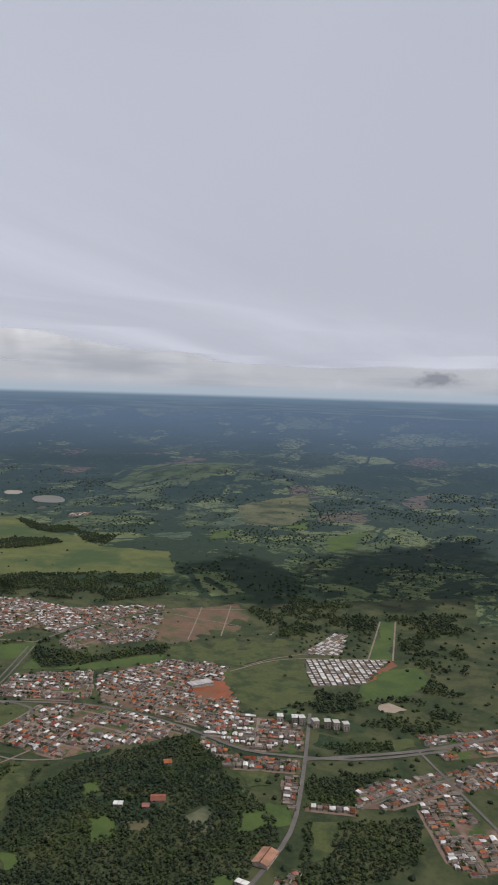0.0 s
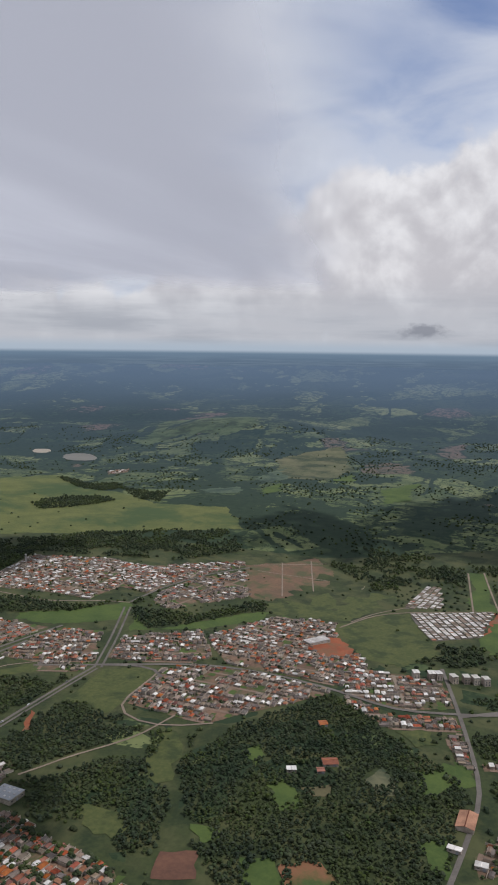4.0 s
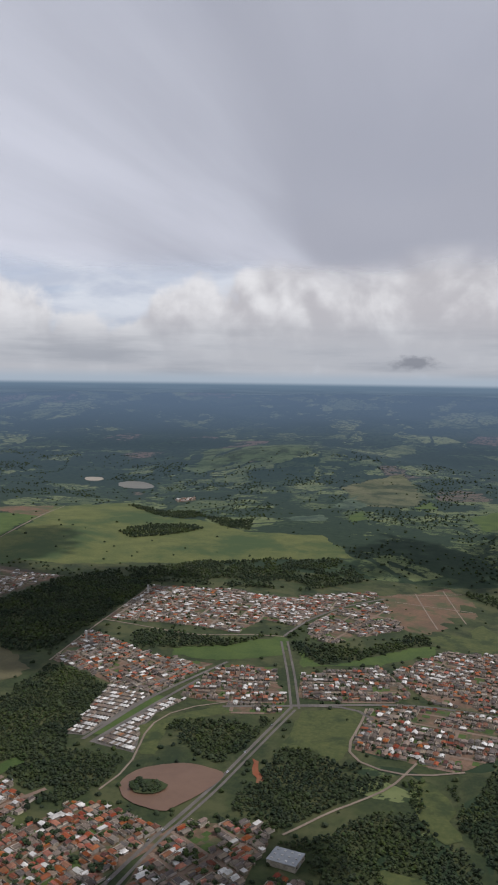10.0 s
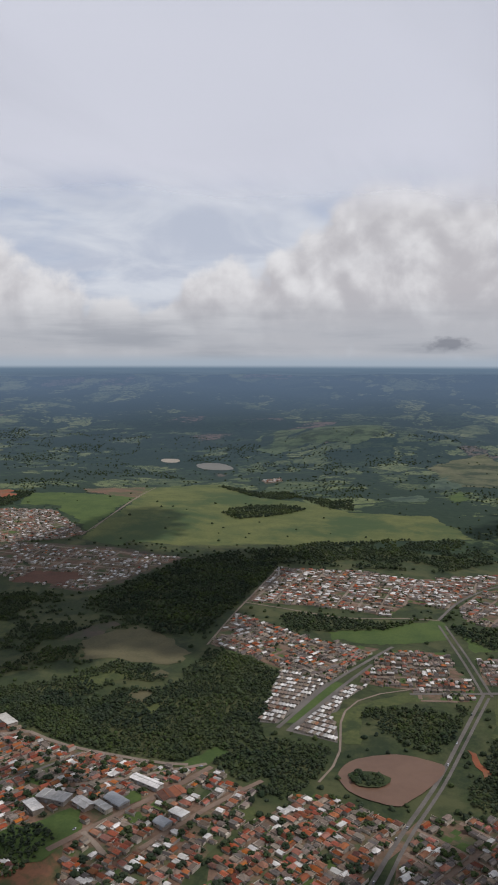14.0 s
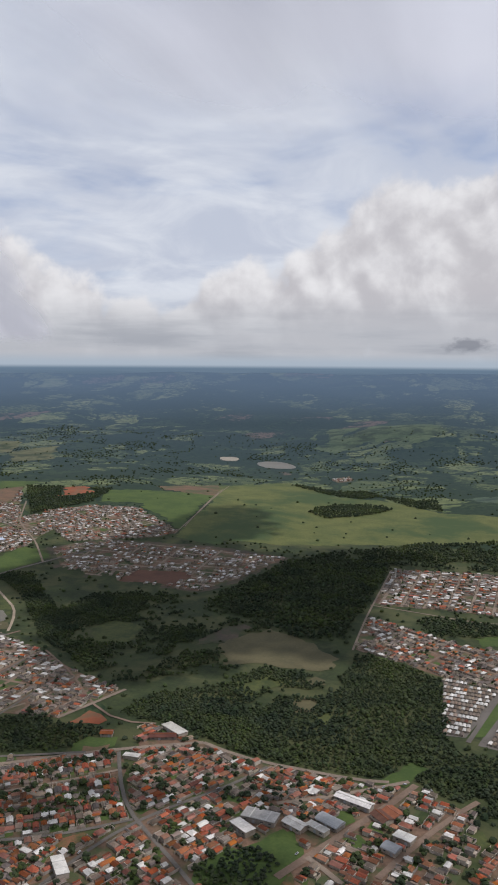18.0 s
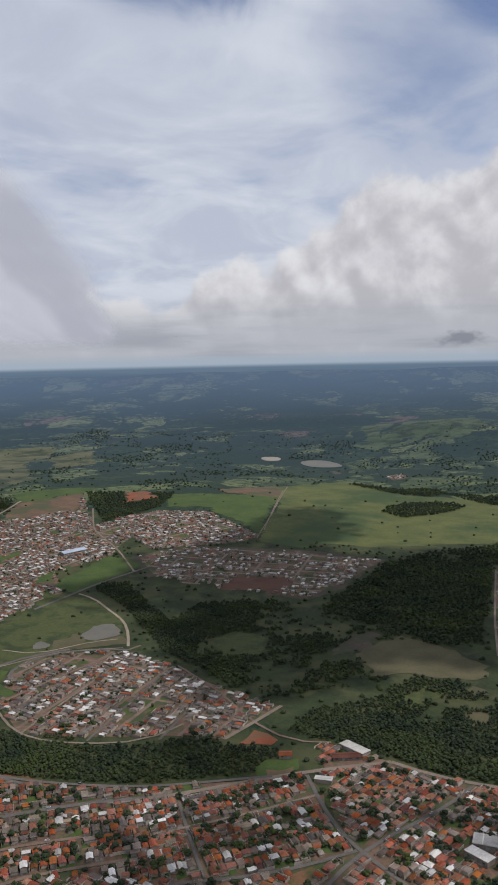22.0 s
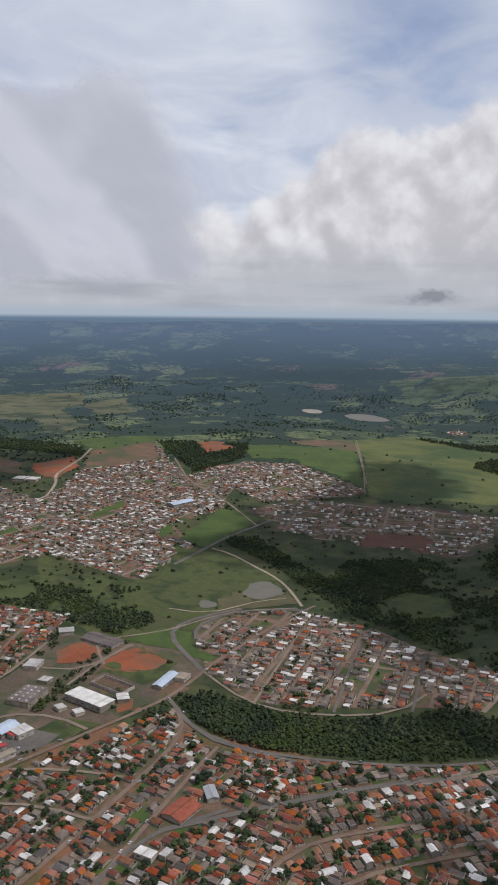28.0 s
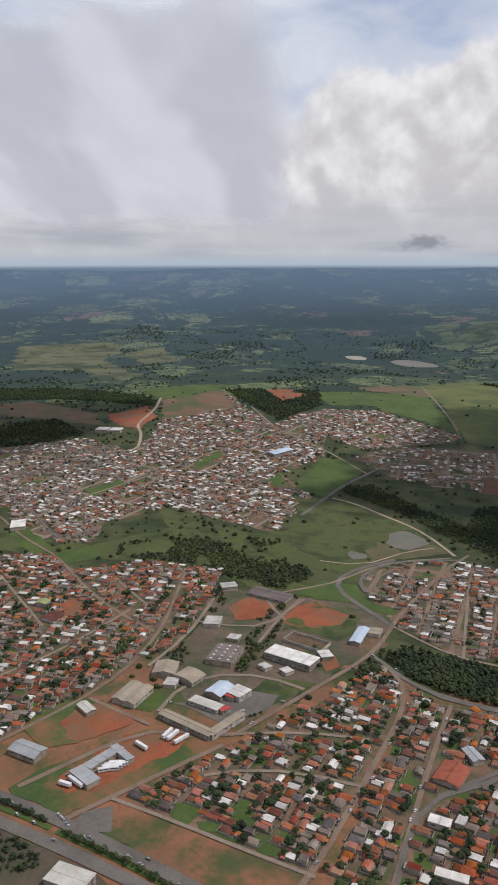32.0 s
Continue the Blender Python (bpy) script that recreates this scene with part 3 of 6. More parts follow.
def house_prototype(kind, roof):
    """One house with its parts; later ones are copies of it."""
    key = (kind, roof)
    if key in PROTO:
        return PROTO[key]
    top = new("house")
    for part_name, (v, f) in KINDS[kind]:
        mesh_object(part_name, v, f, stem_of(part_name, roof) + "_object", top)
    # yard wall round the lot
    w, d, t = 4.3, 6.4, 0.18
    yard = join(box(-w, -d, -1, -w + t, d, 1.9), box(w - t, -d, -1, w, d, 1.9), box(-w, d - t, -1, w, d, 1.9), box(-w, -d, -1, w, -d + t, 1.8))
    mesh_object("yard_wall", *yard, "yard_wall", top)
    roofs = {"tile": "orange clay-tile", "white": "white sheet-metal", "grey": "grey fibre-cement", "dark": "weathered dark"}[roof]
    shapes = {"gable": "small gabled house with rear lean-to and", "cross": "L-shaped house with side wing and", "hip": "square hipped house with front porch and",
              "shed": "flat-fronted house with parapet and", "storey": "two-storey house with rear terrace and", "row": "narrow terraced house with"}[kind]
    tagged(top, f"{shapes} {roofs} roof", "house", f"{roofs} roofed houses")
    PROTO[key] = top
    return top


NEAR_COUNT = {}


def near_camera_side(x, y):
    """The stretch of town along the flight line."""
    return y < 425


def merged(name, shapes, label, category):
    """Many placed shapes in one mesh. shapes: (verts, faces, material, x, y, z, turn, scale)."""
    slots, names, verts, faces = [], [], [], []
    base = 0
    for v, f, mat, x, y, z, turn, sc in shapes:
        if mat not in names:
            names.append(mat)
        a = np.asarray(v, float) * np.array(sc)
        c, s = math.cos(turn), math.sin(turn)
        verts.append(np.stack([x + a[:, 0] * c - a[:, 1] * s, y + a[:, 0] * s + a[:, 1] * c, z + a[:, 2]], 1))
        faces += [tuple(i + base for i in q) for q in f]
        slots += [names.index(mat)] * len(f)
        base += len(v)
    if not verts:
        return None
    ob = mesh_object(name, np.concatenate(verts), faces, names, slots=slots)
    return tagged(ob, label, category, kind="stuff")


MIX = {"terra": (("tile", .68), ("grey", .13), ("white", .13), ("dark", .06)), "mixed": (("tile", .34), ("grey", .36), ("white", .16), ("dark", .14)),
       "white": (("tile", .3), ("grey", .36), ("white", .28), ("dark", .06)), "grey": (("tile", .2), ("grey", .4), ("white", .18), ("dark", .22)),
       "dark": (("tile", .1), ("grey", .4), ("white", .15), ("dark", .35)), "rows": (("white", .42), ("grey", .55), ("tile", .03)), "sparse": (("white", .45), ("grey", .35), ("tile", .2))}
TOWN_TREES = []


def pick(rng, pairs):
    r = rng.random()
    for name, share in pairs:
        r -= share
        if r < 0:
            return name
    return pairs[0][0]


def town(name, poly, angle, mix, trees):
    rng = random.Random(len(name) * 7 + angle)
    rows = mix == "rows"
    ob = sheet(name + "_ground", poly, "town_soil" if not rows else "asphalt", 0.17 + 0.05 * rng.random(), 1.0)
    TOWNS.append(poly)
    tagged(ob, "dusty ground of yards and lots between houses", "ground", kind="structure")
    turn = radians(angle)
    c, s = math.cos(turn), math.sin(turn)
    p = np.array(poly, float)
    cu, cv = p.mean(0)
    local = np.stack([(p[:, 0] - cu) * c + (p[:, 1] - cv) * s, -(p[:, 0] - cu) * s + (p[:, 1] - cv) * c], 1)
    (u0, v0), (u1, v1) = local.min(0), local.max(0)
    pitch, lot = (7.6, 2.9) if rows else (25.5, 5.0)
    spots = []
    v = v0 + 2
    while v < v1:
        lanes = ((0, 4.4, 0),) if rows else ((0, 5.0, 0), (0, 10.6, 1), (1, pitch - 5.0, 0), (1, pitch - 10.6, 1))
        for side, off, back in lanes:
            u = u0
            while u < u1:
                step = lot * rng.uniform(0.94, 1.2)
                u += step / 2
                if int(u // 90) % 1 == 0 and abs((u % 60) - 30) > 28.2 and not rows:
                    u += step / 2
                    continue
                jit = 0.15 if rows else 0.7
                spots.append((cu + u * c - (v + off) * s, cv + u * s + (v + off) * c, side, rng.uniform(-jit, jit), back))
                u += step / 2
        v += pitch
    if not rows and mix != "terra":
        strips = []
        lines = [((u0, v0 + 2 + pitch * i), (u1, v0 + 2 + pitch * i)) for i in range(int((v1 - v0) / pitch) + 1)]
        lines += [((u, v0), (u, v1)) for u in np.arange(math.ceil(u0 / 60) * 60, u1, 60)]
        for (a0, b0), (a1, b1) in lines:
            n = max(2, int(math.hypot(a1 - a0, b1 - b0) / 5))
            run = [(a0 + (a1 - a0) * i / n, b0 + (b1 - b0) * i / n) for i in range(n + 1)]
            run = [(cu + p_ * c - q_ * s, cv + p_ * s + q_ * c) for p_, q_ in run]
            keep = inside(run, poly)
            piece = []
            for p_, g in list(zip(run, keep)) + [(None, False)]:
                if g:
                    piece.append(p_)
                else:
                    if len(piece) > 2:
                        strips.append(piece)
                    piece = []
        lv, lf = [], []
        for piece in strips:
            left, right = ribbon(piece, 3.6)
            n, k0 = len(piece), len(lv)
            lv += [(x, y, terrain(x, y) + 0.285) for x, y in left + right]
            lf += [(k0 + i, k0 + n + i, k0 + n + i + 1, k0 + i + 1) for i in range(n - 1)]
        if lf:
            ob = mesh_object(name + "_streets", lv, lf, "dirt" if mix in ("white", "sparse") else "asphalt_dusty")
            tagged(ob, "narrow streets between rows of houses", "road", kind="structure")
    xy = np.array([q[:2] for q in spots]).reshape(-1, 2)
    if not len(xy):
        return
    if not rows and mix not in ("sparse", "white"):
        # odd corners are built up as well
        more = int(abs(u1 - u0) * abs(v1 - v0) / 8)
        taken = {}
        good = inside(xy, poly) & far_from_roads(xy, 2.7)
        for (x, y), g in zip(xy, good):
            if g:
                taken.setdefault((int(x // 5.5), int(y // 5.5)), []).append((x, y))
        extra = [(u0 + (u1 - u0) * rng.random(), v0 + (v1 - v0) * rng.random()) for _ in range(more)]
        extra = [(cu + u * c - v * s, cv + u * s + v * c) for u, v in extra]
        fit_in = inside(extra, poly) & far_from_roads(extra, 2.6)
        lane = 0.0 if mix == "terra" else 2.8
        for (x, y), g in zip(extra, fit_in):
            if not g:
                continue
            vv = (-(x - cu) * s + (y - cv) * c - v0 - 2) % pitch
            if min(vv, pitch - vv) < lane:
                continue
            i, j = int(x // 5.5), int(y // 5.5)
            if any((x - a) ** 2 + (y - b) ** 2 < 23 for di in (-1, 0, 1) for dj in (-1, 0, 1) for a, b in taken.get((i + di, j + dj), ())):
                continue
            taken.setdefault((i, j), []).append((x, y))
            spots.append((x, y, rng.randrange(2), 0.0, 1))
        xy = np.array([q[:2] for q in spots])
    ok = inside(xy, poly) & far_from_roads(xy, 2.7) & clear_of(xy)
    density = {"sparse": 0.44, "rows": 0.99, "white": 0.90, "terra": 0.93}.get(mix, 0.92)
    if not rows and mix != "sparse":
        lawn_v, lawn_f = [], []
        for (x, y, side, jit, back), good in zip(spots, ok):
            if not good or rng.random() > (0.24 if mix == "terra" else 0.16):
                continue
            w, d = rng.uniform(2.0, 5.0), rng.uniform(2.5, 6.0)
            ring = [(-w, -d), (w, -d * rng.uniform(0.6, 1)), (w * rng.uniform(0.6, 1), d), (-w, d * rng.uniform(0.6, 1))]
            ring = [(x + p_ * c - q_ * s, y + p_ * s + q_ * c) for p_, q_ in ring]
            k0 = len(lawn_v)
            lawn_v += [(p_, q_, terrain(p_, q_) + 0.235 + 0.0001 * (k0 % 300)) for p_, q_ in ring]
            lawn_f.append((k0, k0 + 1, k0 + 2, k0 + 3))
        if lawn_f:
            ob = mesh_object(name + "_lawns", lawn_v, lawn_f, "grass")
            tagged(ob, "small green grass yards between the houses", "grass", kind="stuff")
    bulk = []
    for (x, y, side, jit, back), good in zip(spots, ok):
        if not good:
            continue
        empty = not rows and mix != "terra" and noise.noise((x * 0.028, y * 0.028, len(name))) > 0.30
        if empty or rng.random() > density * (0.80 if back else 1.0):
            if empty and rng.random() > 0.12:
                continue
            if not rows and mix != "sparse" and rng.random() < 0.55:
                TOWN_TREES.append((x, y, rng.uniform(0.32, 0.62)))
            continue
        kind = "row" if rows else pick(rng, (("gable", .4), ("cross", .25), ("hip", .15), ("shed", .13), ("storey", .07)))
        roof = pick(rng, MIX[mix])
        if kind == "shed" and roof == "tile":
            roof = "grey"
        heading = turn + (math.pi if side else 0) + radians(rng.uniform(-2, 2)) + (radians(90) if not rows and rng.random() < 0.22 else 0)
        size = 0.47 if rows else rng.uniform(0.42, 0.54) if back else rng.uniform(0.48, 0.63)
        dx, dy = -math.sin(turn) * jit, math.cos(turn) * jit
        x, y = x + dx, y + dy
        z = terrain(x, y) + 0.3
        stretch = 1.0 if rows else rng.uniform(0.85, 1.35)
        key = (kind, roof)
        if near_camera_side(x, y) and NEAR_COUNT.get(roof, 0) < {"tile": 300, "grey": 200, "white": 200, "dark": 150}[roof]:
            NEAR_COUNT[roof] = NEAR_COUNT.get(roof, 0) + 1
            m = pose(x, y, z, 0, 0, math.degrees(heading)) @ Matrix.Diagonal((size, size * stretch, size * rng.uniform(0.95, 1.1), 1))
            if key not in PROTO:
                house_prototype(kind, roof).matrix_basis = m
            else:
                copy_thing(PROTO[key], m).matrix_basis = m
        else:
            for part_name, (sv, sf) in KINDS[kind]:
                bulk.append((sv, sf, stem_of(part_name, roof) + "_island", x, y, z, heading, (size, size * stretch, size)))
            if not rows and rng.random() < 0.6:
                w, d, t = 2.7, 4.2, 0.15
                bulk.append((*join(box(-w, -d, -1, -w + t, d, 1.8), box(-w, d - t, -1, w, d, 1.8)), "wall_island", x, y, z, heading, 1.0))
        if rng.random() < trees * (3.3 if mix == "terra" else 1.3):
            TOWN_TREES.append((x - math.sin(heading) * 4.4 + rng.uniform(-2, 2), y + math.cos(heading) * 4.4 + rng.uniform(-2, 2), rng.uniform(0.28, 0.60)))
    merged(name + "_houses", bulk, {"terra": "close-built small houses with mostly orange clay-tile roofs", "rows": "ranks of alike white terraced houses"}.get(mix, "close-built small houses with white, grey and orange roofs"), "houses")


def lump(rng, r, squash=0.8):
    """A low, uneven leaf clump."""
    t = (1 + 5 ** 0.5) / 2
    v = [(-1, t, 0), (1, t, 0), (-1, -t, 0), (1, -t, 0), (0, -1, t), (0, 1, t), (0, -1, -t), (0, 1, -t), (t, 0, -1), (t, 0, 1), (-t, 0, -1), (-t, 0, 1)]
    f = [(0, 11, 5), (0, 5, 1), (0, 1, 7), (0, 7, 10), (0, 10, 11), (1, 5, 9), (5, 11, 4), (11, 10, 2), (10, 7, 6), (7, 1, 8), (3, 9, 4), (3, 4, 2), (3, 2, 6), (3, 6, 8), (3, 8, 9), (4, 9, 5), (2, 4, 11), (6, 2, 10), (8, 6, 7), (9, 8, 1)]
    out = []
    for p in v:
        k = r / 1.9 * rng.uniform(0.72, 1.25)
        out.append((p[0] * k, p[1] * k, p[2] * k * squash))
    return out, f


def crown(seed, r=4.0, h=5.0, lumps=6):
    """A crown of several clumps with gaps between them."""
    rng = random.Random(seed)
    parts = []
    for i in range(lumps):
        a = 2 * math.pi * i / max(1, lumps - 1) + rng.uniform(-0.4, 0.4)
        d = 0 if i == lumps - 1 else r * rng.uniform(0.42, 0.68)
        z = h + (r * 0.45 if i == lumps - 1 else rng.uniform(-0.25, 0.3) * r)
        v, f = lump(rng, r * rng.uniform(0.46, 0.66))
        parts.append(([(p[0] + d * math.cos(a), p[1] + d * math.sin(a), p[2] + z) for p in v], f))
    return join(*parts)


LOW_CROWNS = [crown(40 + i, 3.6, 4.4, 3) for i in range(8)]
CROWNS = [crown(i, 3.4 + 0.25 * i, 4.2 + 0.35 * i, 5 + i % 3) for i in range(8)]


def trunk(seed, h=4.2):
    rng = random.Random(seed)
    v, f = [], []

    def limb(a, b, r0, r1):
        n = len(v)
        for p, r in ((a, r0), (b, r1)):
            for i in range(5):
                v.append((p[0] + r * math.cos(i * 1.2566), p[1] + r * math.sin(i * 1.2566), p[2]))
        f.extend((n + i, n + (i + 1) % 5, n + 5 + (i + 1) % 5, n + 5 + i) for i in range(5))
    limb((0, 0, -1), (0.1, 0, h * 0.6), 0.34, 0.22)
    for i in range(4):
        a = i * 1.57 + rng.uniform(-0.4, 0.4)
        limb((0.1, 0, h * 0.55), (1.7 * math.cos(a), 1.7 * math.sin(a), h * 1.05), 0.17, 0.06)
    return v, f


TREE_PROTO = []


def tree(x, y, size, turn=0.0, which=0, label="leafy green tree standing among the houses", group="town trees"):
    while len(TREE_PROTO) <= which % 6:
        TREE_PROTO.append(None)
    m = pose(x, y, terrain(x, y) + 0.3, 0, 0, turn) @ Matrix.Diagonal((size, size, size, 1))
    if TREE_PROTO[which % 6] is None:
        top = new("tree")
        mesh_object("trunk", *trunk(which), "bark", top)
        mesh_object("crown", *CROWNS[which % 6], "leaves_object", top)
        tagged(top, label, "tree", group)
        TREE_PROTO[which % 6] = top
        top.matrix_basis = m
        return top
    ob = copy_thing(TREE_PROTO[which % 6], m)
    ob.matrix_basis = m
    return tagged(ob, label, "tree", group)


def forest(name, poly, density, over=False):
    rng = random.Random(len(name) * 13 + 5)
    p = np.array(poly, float)
    lo, hi = p.min(0), p.max(0)
    step = 3.2 if p[:, 1].mean() < 800 else 4.6
    gx, gy = np.meshgrid(np.arange(lo[0], hi[0], step), np.arange(lo[1], hi[1], step))
    pts = np.stack([gx.ravel(), gy.ravel()], 1)
    pts += np.array([[rng.uniform(-step, step) * 0.55 for _ in range(2)] for _ in range(len(pts))])
    pts = pts[inside(pts, frayed(poly, 12, 4, 3)) & far_from_roads(pts, 2.5) & (clear_of(pts, False) | over)]
    shapes = []
    for x, y in pts:
        gap = noise.noise((x * 0.018, y * 0.018, len(name))) * 0.42 + noise.noise((x * 0.06, y * 0.06, len(name))) * 0.2 + 0.5
        if gap > density * 0.72 + 0.2 or rng.random() > 0.6 + density * 0.4:
            continue
        v, f = LOW_CROWNS[rng.randrange(8)]
        k = step / 6.4 * rng.uniform(0.6, 1.2) * (1.35 if rng.random() < 0.12 else 1.0)
        shapes.append((v, f, "leaves_island", x, y, terrain(x, y) - 1.2 * k, rng.uniform(0, 6.28), k))
    merged(name, shapes, "dense dark green broadleaf woodland", "woodland")


def arch(x0, y0, x1, y1, z, rise, n=8):
    v, f = [], []
    for yy in (y0 - 0.3, y1 + 0.3):
        for i in range(n + 1):
            a = math.pi * i / n
            v.append(((x0 + x1) / 2 - (x1 - x0 + 0.8) / 2 * math.cos(a), yy, z + rise * math.sin(a)))
    f = [(i, i + 1, n + 2 + i, n + 1 + i) for i in range(n)]
    f += [tuple(range(n, -1, -1)), tuple(range(n + 1, 2 * n + 2))]
    return v, f


def building(name, x, y, length, depth, turn, height, roof, colour, label, category):
    """A large building: length along its own y, roof by kind, doors and window bands on its long sides."""
    a, b = depth / 2, length / 2
    top = new(name)
    top.matrix_basis = pose(x, y, terrain(x, y) + 0.3, 0, 0, turn - 90)
    tagged(top, label, category)
    c, s = math.cos(radians(turn)), math.sin(radians(turn))
    KEEP_CLEAR.append([(x + c * i * (b + 3) - s * j * (a + 3), y + s * i * (b + 3) + c * j * (a + 3)) for i, j in ((-1, -1), (1, -1), (1, 1), (-1, 1))])
    cover = "roof_tile_object" if colour == "tile" else "roof_white_object" if colour == "white" else "roof_dark_object" if colour == "dark" else "roof_" + colour
    h = height - 0.4
    rise = min(1.5, depth * 0.12)
    if roof == "gable":
        mesh_object("wall", *walls_gable(-a, -b, a, b, h, rise), "wall_object", top)
        slab = mesh_object("roof", *gable(-a, -b, a, b, h, rise), cover, top)
        n = max(2, int(length / 6))
        mesh_object("ridge", *box(-0.35, -b - 0.5, h + rise + 0.1, 0.35, b + 0.5, h + rise + 0.32), cover, slab)
    elif roof == "arch":
        mesh_object("wall", *box(-a, -b, -1.5, a, b, h), "wall_object", top)
        mesh_object("roof", *arch(-a, -b, a, b, h, min(2, depth * 0.2)), cover, top)
    elif roof == "open":
        t = 0.35
        mesh_object("wall", *join(box(-a, -b, -1.5, a, -b + t, 2.4), box(-a, b - t, -1.5, a, b, 2.4), box(-a, -b + t, -1.5, -a + t, b - t, 2.4), box(a - t, -b + t, -1.5, a, b - t, 2.4)), "wall_object", top, )
        n = max(4, int(length / 3.2))
        for i in range(n):
            yy = -b + length * (i + 0.5) / n
            mesh_object("frame", *join(gable(-a, yy - 0.12, a, yy + 0.12, 2.4, 0.9, 0.0, 0.22)), "roof_dark_object", top)
        mesh_object("earth_floor", *box(-a + t, -b + t, -0.3, a - t, b - t, 0.35), "red_fallow", top)
    else:
        mesh_object("wall", *box(-a, -b, -1.5, a, b, h), "wall_object", top)
        slab = mesh_object("roof", *slope(-a, -b, a, b, h + 0.02, h + 0.3 + depth * 0.03), cover, top)
        if roof == "skylight":
            n, m = max(3, int(length / 4.5)), max(3, int(depth / 5))
            for i in range(n):
                for j in range(m):
                    u, v = -b + length * (i + 0.5) / n, -a + depth * (j + 0.5) / m
                    zz = h + 0.2 + (0.28 + depth * 0.03) * (v + a) / depth
                    mesh_object("skylight", *box(v - 0.7, u - 0.7, zz - 0.3, v + 0.7, u + 0.7, zz + 0.35), "roof_white_object", slab)
        else:
            n = max(2, int(length / 5))
            for i in range(1, n):
                yy = -b + length * i / n
                v, f = slope(-a, yy - 0.12, a, yy + 0.12, h + 0.14, h + 0.42 + depth * 0.03, 0.2, 0.16)
                mesh_object("rib", v, f, cover, slab)
    if roof == "open":
        return
    # doors and windows, a little proud of the wall
    n = max(2, int(length / 4.5))
    for side in (-1, 1):
        for i in range(n):
            yy = -b + length * (i + 0.5) / n
            x0 = side * a
            if height > 5:
                for z0 in (0.6, 2.2, 3.8):
                    mesh_object("window", *box(min(x0, x0 + side * 0.06), yy - 0.6, z0, max(x0, x0 + side * 0.06), yy + 0.6, z0 + 0.9), "pane", top)
            elif i % 3 == 1:
                mesh_object("door", *box(min(x0, x0 + side * 0.08), yy - 0.9, -0.2, max(x0, x0 + side * 0.08), yy + 0.9, min(h - 0.3, 2.2)), "roof_steel", top)
            else:
                mesh_object("window", *box(min(x0, x0 + side * 0.06), yy - 0.9, h * 0.5, max(x0, x0 + side * 0.06), yy + 0.9, h * 0.5 + 0.7), "pane", top)


def wheel(parent, x, y, r, w):
    n = 10
    v = [(x + s * w / 2, y + r * math.cos(2 * math.pi * i / n), r + 0.02 + r * math.sin(2 * math.pi * i / n)) for s in (-1, 1) for i in range(n)]
    f = [(i, (i + 1) % n, n + (i + 1) % n, n + i) for i in range(n)] + [tuple(range(n - 1, -1, -1)), tuple(range(n, 2 * n))]
    mesh_object("wheel", v, f, "rubber", parent)


def bus(x, y, turn, length):
    top = new("bus")
    top.matrix_basis = pose(x, y, terrain(x, y) + 0.5, 0, 0, turn - 90) @ Matrix.Diagonal((0.75, 0.75, 0.75, 1))
    b = length / 1.5
    mesh_object("body", *join(box(-1.25, -b, 0.45, 1.25, b, 2.9, True), box(-1.1, -b + 0.3, 2.9, 1.1, b - 0.3, 3.1)), "coach_paint", top)
    for s in (-1, 1):
        mesh_object("side_window", *box(min(s * 1.25, s * 1.28), -b + 0.6, 1.7, max(s * 1.25, s * 1.28), b - 0.8, 2.5), "pane", top)
        for yy in (-b + 2.2, b - 2.6):
            wheel(top, s * 1.05, yy, 0.5, 0.35)
    mesh_object("windscreen", *box(-1.1, b, 1.4, 1.1, b + 0.04, 2.6), "pane", top)
    tagged(top, "white bus parked in the red earth depot yard", "bus", "parked buses")


def trailer(x, y, turn, length):
    top = new("trailer")
    top.matrix_basis = pose(x, y, terrain(x, y) + 0.5, 0, 0, turn - 90) @ Matrix.Diagonal((0.75, 0.75, 0.75, 1))
    b = length / 1.5
    mesh_object("box_body", *join(box(-1.25, -b, 1.1, 1.25, b, 3.4, True), box(-1.15, -b + 0.2, 3.4, 1.15, b - 0.2, 3.5)), "coach_paint", top)
    mesh_object("chassis", *box(-0.5, -b + 0.4, 0.7, 0.5, b - 0.4, 1.08, True), "rubber", top)
    for s in (-1, 1):
        for yy in (-b + 1.6, -b + 2.8, b - 2.0):
            wheel(top, s * 1.05, yy, 0.48, 0.35)
    tagged(top, "long white trailer parked on bare earth", "trailer", "parked trailers")


def car(x, y, turn):
    top = new("car")
    top.matrix_basis = pose(x, y, terrain(x, y) + 0.64, 0, 0, turn - 90) @ Matrix.Diagonal((0.65, 0.65, 0.65, 1))
    mesh_object("body", *join(box(-0.85, -2.1, 0.3, 0.85, 2.1, 0.85, True), box(-0.8, -1.2, 0.85, 0.8, 1.0, 0.9)), "car_paint", top)
    v, f = box(-0.75, -1.5, 0.9, 0.75, 1.0, 1.4)
    v = [(p[0] * (0.85 if p[2] > 1 else 1), p[1] * (0.75 if p[2] > 1 else 1), p[2]) for p in v]
    mesh_object("cabin", v, f, "pane", top)
    mesh_object("cabin_roof", *box(-0.62, -1.1, 1.4, 0.62, 0.72, 1.45), "car_paint", top)
    for s in (-1, 1):
        for yy in (-1.3, 1.3):
            wheel(top, s * 0.78, yy, 0.3, 0.2)
    tagged(top, "small car on the road", "car", "cars on the roads")


